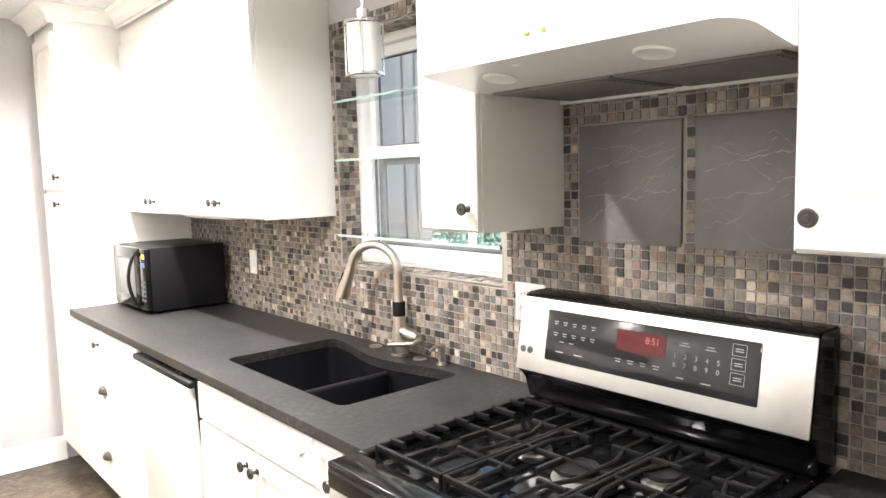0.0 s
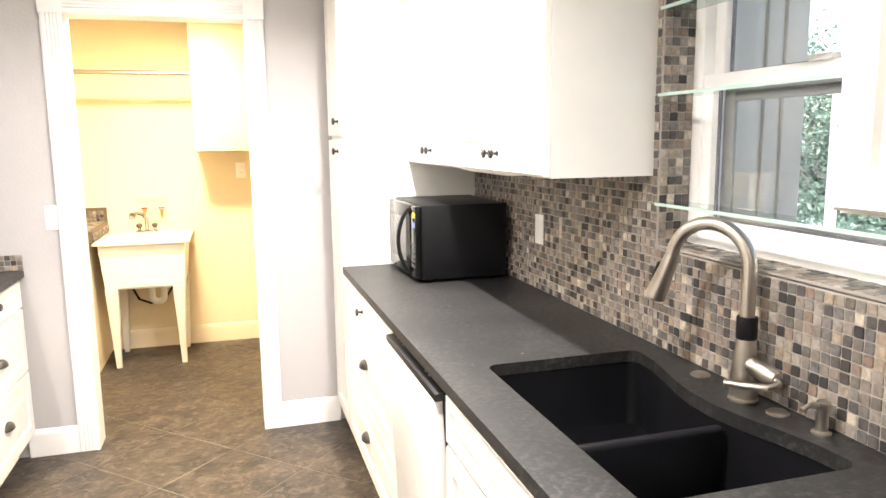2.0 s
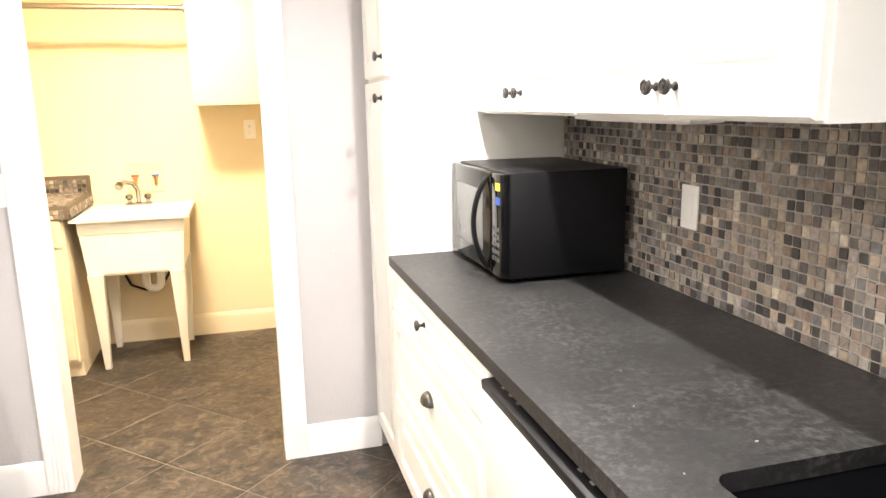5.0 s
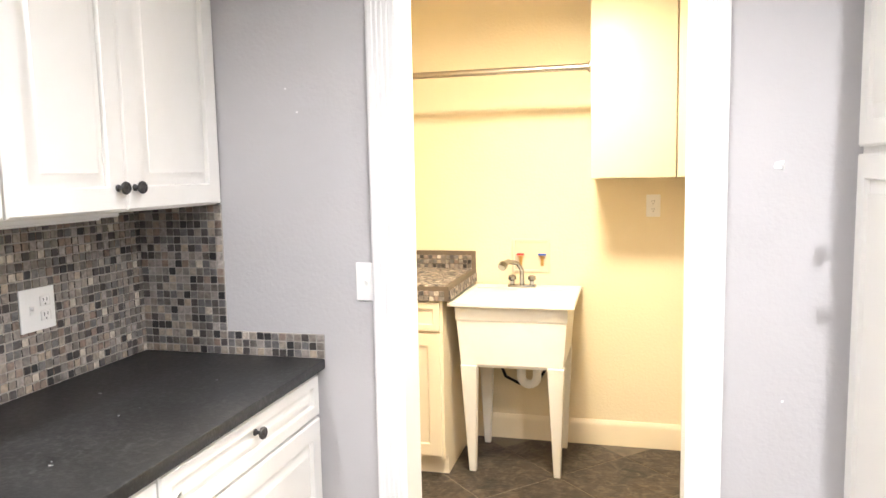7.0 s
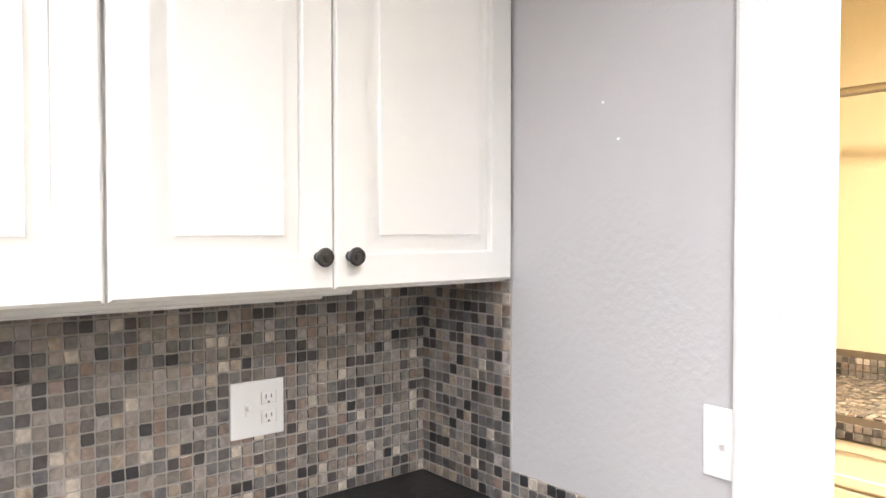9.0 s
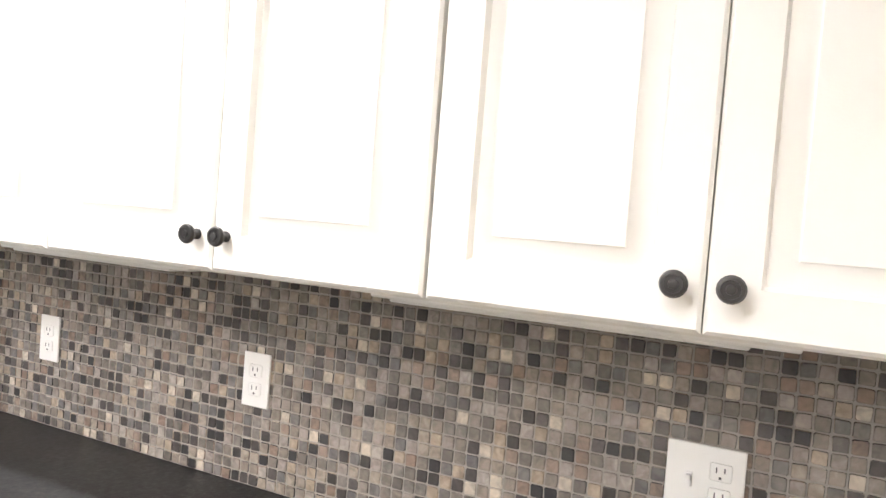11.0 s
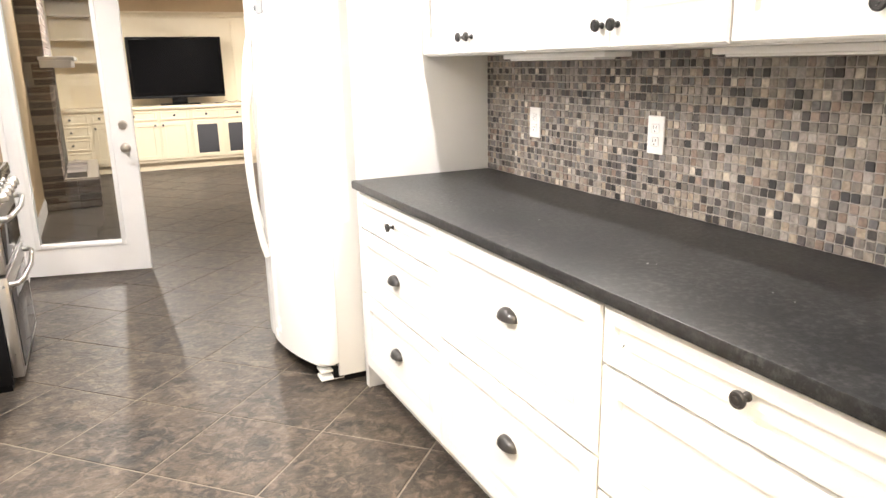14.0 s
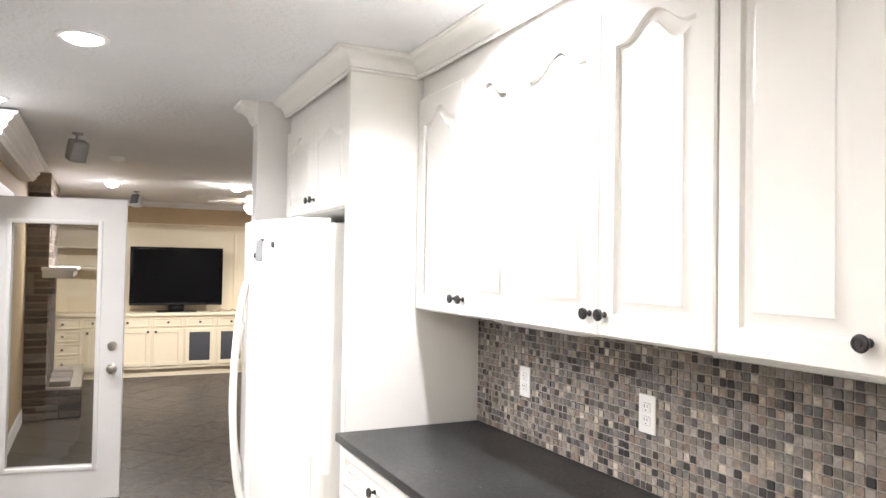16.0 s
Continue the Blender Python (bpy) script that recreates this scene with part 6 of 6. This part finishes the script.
for z in (0.3, 1.05, 1.80):
    part("hinge_leaf", boxes((1.12, 1.19, -1.4305, -1.4285, z - 0.05, z + 0.05)), STEEL, t, flat=True)
t = thing("storm_door", 1.2, -0.95, 0, "closed blue-grey storm door in the exterior doorway", "door", kind="structure")
bm = bmesh.new()
box(bm, 1.195, 1.225, -1.428, -0.462, 0.005, 1.98, 0.003)
part("door_leaf", bm, STORM_GREY, t)
bm = bmesh.new()
for r in ((-1.36, -1.30, 0.15, 1.85), (-0.59, -0.53, 0.15, 1.85), (-1.30, -0.59, 0.15, 0.21), (-1.30, -0.59, 1.79, 1.85)):
    box(bm, 1.185, 1.196, *r, 0.003)
part("moulding", bm, STORM_GREY, t)
bm = bmesh.new()
box(bm, 1.052, 1.08, RETURN - 0.125, RETURN + 0.012, 0, CEIL - 0.001, 0.003)
box(bm, 1.048, 1.135, RETURN - 0.002, RETURN + 0.016, TOP + 0.0, CEIL - 0.001, 0.003)
setting("wall_end_casing", bm, TRIM, "white painted casing on the wall end", "trim", flat=False)
bm = sweep(bmesh.new(), [(0, -0.16), (0.095, -0.16), (0.105, -0.145), (0.12, -0.135), (0.12, -0.115), (0.145, -0.09), (0.145, -0.072), (0.17, -0.048), (0.17, -0.03), (0.195, -0.015), (0.195, 0), (0, 0)], [(1.1, RETURN - 0.125), (1.1, -2.15), (1.3, -2.15)], CEIL - 0.015)
setting("cornice", bm, TRIM, "deep white fluted cornice over the exterior doorway", "cornice", flat=False)


# ---- family room ----
def ceiling_speaker(x, y, turn):
    t = thing("ceiling_speaker", x, y, CEIL, "small grey speaker on a ceiling bracket", "speaker", "ceiling speakers")
    part("bracket", lathe(bmesh.new(), [(0.035, CEIL), (0.035, CEIL - 0.012), (0.012, CEIL - 0.018), (0.012, CEIL - 0.07)], 16, Matrix.Translation((x, y, 0))), SPEAKER_CASE, t)
    m = pose(x, y, CEIL - 0.12, 24, 0, turn)
    bm = bmesh.new()
    box(bm, -0.055, 0.055, -0.05, 0.05, -0.07, 0.07, 0.012)
    bm.transform(m)
    b = part("cabinet", bm, SPEAKER_CASE, t)
    bm = bmesh.new()
    box(bm, -0.048, 0.048, 0.049, 0.056, -0.063, 0.063, 0.004)
    bm.transform(m)
    part("grille", bm, SPEAKER_CLOTH, b)


ceiling_speaker(0.625, -0.45, 205)
ceiling_speaker(0.07, -4.5, -30)
t = thing("smoke_detector", 0.357, -1.53, CEIL, "small white round smoke detector on the ceiling", "smoke detector")
part("cover", lathe(bmesh.new(), [(0.06, CEIL), (0.06, CEIL - 0.015), (0.045, CEIL - 0.028), (0.01, CEIL - 0.03)], 24, Matrix.Translation((0.357, -1.53, 0))), PLASTIC_WHITE, t)


def ceiling_fan():
    x, y = -1.12, -3.3
    t = thing("ceiling_fan", x, y, CEIL, "ceiling fan with pale blades and a lit glass bowl", "ceiling fan")
    m = Matrix.Translation((x, y, 0))
    part("motor", lathe(bmesh.new(), [(0.07, CEIL), (0.07, CEIL - 0.02), (0.025, CEIL - 0.03), (0.025, CEIL - 0.08), (0.11, CEIL - 0.10), (0.12, CEIL - 0.16), (0.08, CEIL - 0.19)], 24, m), NICKEL, t)
    for k in range(5):
        a = radians(20 + 72 * k)
        bm = bmesh.new()
        box(bm, 0.15, 0.66, -0.065, 0.065, -0.004, 0.004, 0.003)
        bm.transform(m @ Matrix.Translation((0, 0, CEIL - 0.15)) @ Matrix.Rotation(a, 4, "Z") @ Matrix.Rotation(radians(11), 4, "X"))
        b = part("blade", bm, TRIM, t)
        bm = tube(bmesh.new(), [m @ Matrix.Rotation(a, 4, "Z") @ Vector((0.09, 0, CEIL - 0.14)), m @ Matrix.Rotation(a, 4, "Z") @ Vector((0.2, 0, CEIL - 0.152))], 0.008, 8)
        part("blade_arm", bm, NICKEL, b)
    part("bowl", lathe(bmesh.new(), [(0.05, CEIL - 0.19), (0.12, CEIL - 0.20), (0.13, CEIL - 0.23), (0.09, CEIL - 0.29), (0.01, CEIL - 0.31)], 24, m), WARM_BULB, t)


ceiling_fan()


def builtins():
    F = -5.50
    g = "family room built-ins"
    xs = [1.09, 0.62, 0.40, -0.21, -0.62, -1.04, -1.46, -1.88]
    for k, (a, b) in enumerate(zip(xs, xs[1:])):
        W = a - b
        speaker = -1.3 < b < -0.9 or b < -1.4
        lab = "cream painted low cabinet with a dark speaker-cloth door" if speaker else ("cream painted low cabinet with four drawers" if k == 0 else "cream painted low cabinet with a drawer and a door")
        t = thing("low_cabinet", (a + b) / 2, F - 0.2, 0, lab, "cabinet", g)
        m = facing("+y", a, F, 0)
        bm = boxes((0.0005, W - 0.0005, 0.11, 0.82, -0.45, 0))
        bm.transform(m)
        part("body", bm, CREAM_CAB, t, flat=True)
        bm = boxes((0.0005, W - 0.0005, 0.0, 0.11, -0.45, -0.05))
        bm.transform(m)
        part("plinth", bm, CREAM_CAB, t, flat=True)
        if k == 0:
            rows = [(0.665, 0.80), (0.50, 0.645), (0.33, 0.48), (0.13, 0.31)]
        else:
            rows = [(0.675, 0.80)]
        for v0, v1 in rows:
            f = part("drawer_front", panel_front(W - 0.04, v1 - v0, m @ Matrix.Translation((0.02, v0, 0.001)), rail=0.02, flatpanel=True, thick=0.016), CREAM_CAB, t)
            knob_at(f, m, W / 2, (v0 + v1) / 2, 0.017)
        if k:
            d = part("door", panel_front(W - 0.04, 0.50, m @ Matrix.Translation((0.02, 0.15, 0.001)), flatpanel=True, thick=0.016, rail=0.05), CREAM_CAB, t)
            if speaker:
                bm = bmesh.new()
                box(bm, 0.072, W - 0.072, 0.203, 0.597, 0.006, 0.013, 0.002)
                bm.transform(m)
                part("speaker_cloth", bm, SPEAKER_CLOTH, d, "dark grey speaker cloth panel")
            else:
                knob_at(d, m, 0.05 if k % 2 else W - 0.05, 0.61, 0.017)
    bm = bmesh.new()
    box(bm, -1.90, 1.098, -5.968, F + 0.03, 0.821, 0.86, 0.006)
    tagged(part("countertop", bm, CREAM_CAB), "cream painted continuous top over the low cabinets", "countertop")
    # bookcase
    t = thing("bookcase", 0.65, -5.75, 0.86, "cream painted empty open bookcase over low cabinets", "bookcase", g)
    for x in (1.075, 0.215):
        bm = bmesh.new()
        box(bm, x - 0.018, x + 0.018, -5.966, -5.62, 0.861, 2.22, 0.003)
        part("side_panel", bm, CREAM_CAB, t)
    for z in (1.44, 1.72, 2.02):
        bm = bmesh.new()
        box(bm, 0.234, 1.056, -5.966, -5.64, z, z + 0.025, 0.003)
        part("shelf", bm, CREAM_CAB, t)
    bm = bmesh.new()
    box(bm, 0.197, 1.093, -5.966, -5.60, 2.221, 2.27, 0.006)
    part("cornice", bm, CREAM_CAB, t)
    part("back_panel", boxes((0.234, 1.056, -5.969, -5.957, 0.862, 2.22)), CREAM_CAB, t, flat=True)
    # television bay
    t = thing("wall_panel", -0.6, -5.95, 0.86, "cream painted panelled wall behind the television", "wall panel", g)
    part("panel", boxes((-1.75, 0.195, -5.968, -5.945, 0.862, 2.02)), CREAM_CAB, t, flat=True)
    bm = sweep(bmesh.new(), CROWN, [(0.195, -5.945), (-1.75, -5.945)], 2.10)
    part("cornice", bm, CREAM_CAB, t)
    for x in (-1.36, 0.14):
        bm = bmesh.new()
        box(bm, x - 0.02, x + 0.02, -5.944, -5.93, 0.862, 1.98, 0.004)
        part("stile", bm, CREAM_CAB, t)
    # television
    t = thing("television", -0.54, -5.75, 0.86, "large black flat television on a stand", "television")
    bm = bmesh.new()
    box(bm, -1.155, 0.072, -5.80, -5.735, 0.955, 1.765, 0.008)
    part("casing", bm, BLACK_GLOSS, t)
    part("screen", boxes((-1.115, 0.032, -5.736, -5.7335, 1.03, 1.73)), SCREEN, t, flat=True)
    bm = bmesh.new()
    box(bm, -1.15, 0.067, -5.738, -5.728, 0.955, 0.985, 0.003)
    part("lower_trim", bm, BLACK_PLASTIC, t)
    bm = bmesh.new()
    box(bm, -0.8, -0.28, -5.87, -5.66, 0.861, 0.878, 0.006)
    box(bm, -0.64, -0.44, -5.80, -5.745, 0.87, 0.96, 0.006)
    part("stand", bm, BLACK_GLOSS, t)
    pts = [(-1.0 - 0.05 * i, -5.7 + 0.05 * math.sin(i * 1.3), 0.868 + (0.03 if i in (3, 6) else 0)) for i in range(10)]
    tagged(part("cable", tube(bmesh.new(), pts, 0.004, 6), BLACK_PLASTIC), "loose black cable behind the television", "cable")
    crown([(1.1, -5.97), (-4.0, -5.97)], "white crown moulding in the family room", TRIM)


builtins()


def fireplace():
    t = thing("fireplace", 0.95, -3.9, 0, "old brick fireplace with a raised hearth and a white mantel", "fireplace")
    bx, y0, y1 = 0.90, -4.75, -3.07
    part("chimney_breast", boxes((bx + 0.006, 1.099, y0 + 0.006, y1 - 0.006, 0, CEIL - 0.001)), HEARTH_GROUT, t, flat=True)
    bm = bmesh.new()
    box(bm, 0.69, 0.96, y0 - 0.02, y1 + 0.02, 1.385, 1.455, 0.006)
    box(bm, 0.655, 0.97, y0 - 0.04, y1 + 0.04, 1.455, 1.49, 0.006)
    part("mantel", bm, TRIM, t, "white painted mantel shelf")
    rnd = random.Random(5)
    L, Hh, j = 0.20, 0.06, 0.012
    me = []
    for k in range(3):
        bm = bmesh.new()
        box(bm, 0, L - 0.006 * k, 0, 0.10, 0, Hh - 0.002 * k, 0.005, 1)
        me.append(bm_mesh("brick", bm, BRICK_A))
    n = 0
    for c in range(32):
        z = c * (Hh + j)
        if z > CEIL - Hh:
            break
        off = 0.1 if c % 2 else 0.0
        # end face towards the kitchen
        y = y1 - 0.10
        place("brick", rnd.choice(me), pose(bx + 0.002 - (0.06 if 16 < c < 20 else 0.0) + rnd.uniform(0, 0.003), y + rnd.uniform(-0.004, 0.003), z), t)
        # front face
        if c < 12:
            for i in range(4):
                if -4.5 < y1 - 0.3 - i * 0.21 - off < -3.5 and c < 11:
                    continue
                place("brick", rnd.choice(me), Matrix.Translation((bx + 0.10 + rnd.uniform(-0.003, 0.003), y1 - 0.32 - i * 0.212 - off, z)) @ Matrix.Rotation(radians(90), 4, "Z"), t)
        else:
            for i in range(5):
                place("brick", rnd.choice(me), Matrix.Translation((bx + 0.10 + rnd.uniform(-0.003, 0.003), y1 - 0.32 - i * 0.212 - off, z)) @ Matrix.Rotation(radians(90), 4, "Z"), t)
    part("firebox", boxes((bx + 0.001, bx + 0.02, -4.45, -3.55, 0.30, 1.05)), BLACK_MATT, t, flat=True)
    part("hearth", boxes((0.592, bx, y0 + 0.006, y1 - 0.03, 0, 0.30)), HEARTH_GROUT, t, flat=True)
    for c in range(4):
        z = c * (Hh + j) + 0.012
        place("brick", me[0], pose(0.586, y1 - 0.10, z), t)
        place("brick", me[1], pose(0.79, y1 - 0.10, z), t)
        for i in range(5):
            place("brick", rnd.choice(me), Matrix.Translation((0.686, y1 - 0.32 - i * 0.212 - (0.1 if c % 2 else 0), z)) @ Matrix.Rotation(radians(90), 4, "Z"), t)
    for i in range(8):
        place("brick", rnd.choice(me), Matrix.Translation((0.69, y1 - 0.2 - i * 0.105, 0.302)) @ Matrix.Rotation(0, 4, "Z"), t)


fireplace()


# ---- outside the window ----
bm = bmesh.new()
box(bm, 1.9, 60, -40, 60, -0.5, -0.3)
setting("ground", bm, GROUND, "dark garden soil outside the window", "ground")
t = thing("porch_wall", 2.06, 2.68, 0, "grey boarded exterior wall beside the window", "exterior wall", kind="structure")
part("wall", boxes((1.88, 2.22, 2.635, 2.78, -0.3, 3.0)), PORCH_GREY, t, flat=True)
for x0, x1 in ((1.885, 1.93), (1.95, 2.06), (2.075, 2.125), (2.14, 2.215)):
    bm = bmesh.new()
    box(bm, x0, x1, 2.622, 2.636, -0.28, 2.98, 0.003)
    part("board", bm, PORCH_GREY, t)
t = thing("porch_post", 4.0, 4.3, -0.3, "white painted porch post and rail in the garden", "porch post")
bm = bmesh.new()
box(bm, 3.975, 4.025, 4.25, 4.30, -0.3, 3.2, 0.006)
part("post", bm, TRIM, t)
bm = bmesh.new()
box(bm, 3.95, 4.05, -3.0, 4.25, 0.80, 0.90, 0.006)
part("rail", bm, TRIM, t)
part("brace", tube(bmesh.new(), [(4.0, 4.25, 1.55), (4.0, 2.6, 1.75)], 0.03, 8), TRIM, t)


def bush(x, y, rx, ry, rz, n, seed):
    rnd = random.Random(seed)
    t = thing("evergreen_bush", x, y, -0.3, "dense blue-green evergreen bush outside the window", "bush", "garden bushes")
    part("trunk", tube(bmesh.new(), [(x, y, -0.32), (x + 0.05, y, 0.4), (x - 0.05, y + 0.1, 1.3)], [0.09, 0.06, 0.02], 8), BRONZE, t)
    for k in range(6):
        a = k * 1.05
        part("limb", tube(bmesh.new(), [(x, y, 0.2 + k * 0.15), (x + 0.6 * rx * math.cos(a), y + 0.6 * ry * math.sin(a), 0.9 + k * 0.22)], [0.035, 0.012], 6), BRONZE, t)
    vs, fs = [], []
    clumps = []
    for i in range(150):
        while True:
            p = Vector((rnd.uniform(-1, 1), rnd.uniform(-1, 1), rnd.uniform(-1, 1)))
            if 0.35 < p.length < 1:
                break
        clumps.append(Vector((x + p.x * rx, y + p.y * ry, 1.0 + p.z * rz)))
    for i in range(n):
        c = rnd.choice(clumps) + Vector((rnd.gauss(0, 0.13), rnd.gauss(0, 0.13), rnd.gauss(0, 0.12)))
        q = Euler((rnd.uniform(-1.5, 1.5), rnd.uniform(-1.5, 1.5), rnd.uniform(0, 6.3))).to_matrix()
        s = rnd.uniform(0.016, 0.036)
        k = len(vs)
        vs += [c + q @ Vector(v) * s for v in ((0, -1, 0), (0.45, -0.2, 0.1), (0.3, 0.5, 0.05), (0, 1, 0), (-0.3, 0.5, 0.05), (-0.45, -0.2, 0.1))]
        fs += [(k, k + 1, k + 2, k + 3), (k, k + 3, k + 4, k + 5)]
    me = bpy.data.meshes.new("crown")
    me.from_pydata([v - Vector((x, y, -0.3)) for v in vs], [], fs)
    me.materials.append(LEAF)
    ob = new("crown", me)
    ob.parent = t


bush(6.4, 5.6, 1.1, 1.2, 1.5, 24000, 3)
bush(6.2, 3.4, 1.2, 1.3, 1.6, 24000, 4)
bush(7.2, 7.4, 1.3, 1.3, 1.7, 20000, 6)

# ---- floor tiles ----
def floor_tiles():
    s, gap = 0.445, 0.006
    h = s / 2 - gap / 2
    bm = bmesh.new()
    r0 = [bm.verts.new((x * h, y * h, 0)) for x, y in ((-1, -1), (1, -1), (1, 1), (-1, 1))]
    r1 = [bm.verts.new((x * h, y * h, 0.0062)) for x, y in ((-1, -1), (1, -1), (1, 1), (-1, 1))]
    k = h - 0.002
    r2 = [bm.verts.new((x * k, y * k, 0.008)) for x, y in ((-1, -1), (1, -1), (1, 1), (-1, 1))]
    for a, b in ((r0, r1), (r1, r2)):
        for i in range(4):
            bm.faces.new((a[i], a[(i + 1) % 4], b[(i + 1) % 4], b[i]))
    bm.faces.new(r2)
    me = bm_mesh("tile", bm, FLOOR_A)
    d = s / math.sqrt(2)
    rnd = random.Random(9)
    cx, cy = 0.215, 5.306
    BASES[floor] = Matrix()
    for i in range(-30, 30):
        for j in range(-30, 30):
            x, y = cx + (i + j + 1) * d, cy + (i - j) * d
            room = (-1.3 < x < 1.75 and 0.0 < y < 6.4) or (-4.0 < x < 1.3 and -5.8 < y <= 1.0)
            if room:
                place("tile", me, Matrix.Translation((x, y, -0.008 + rnd.uniform(-0.0005, 0.0005))) @ Matrix.Rotation(radians(45 + 90 * rnd.randrange(4)), 4, "Z"), floor)


floor_tiles()
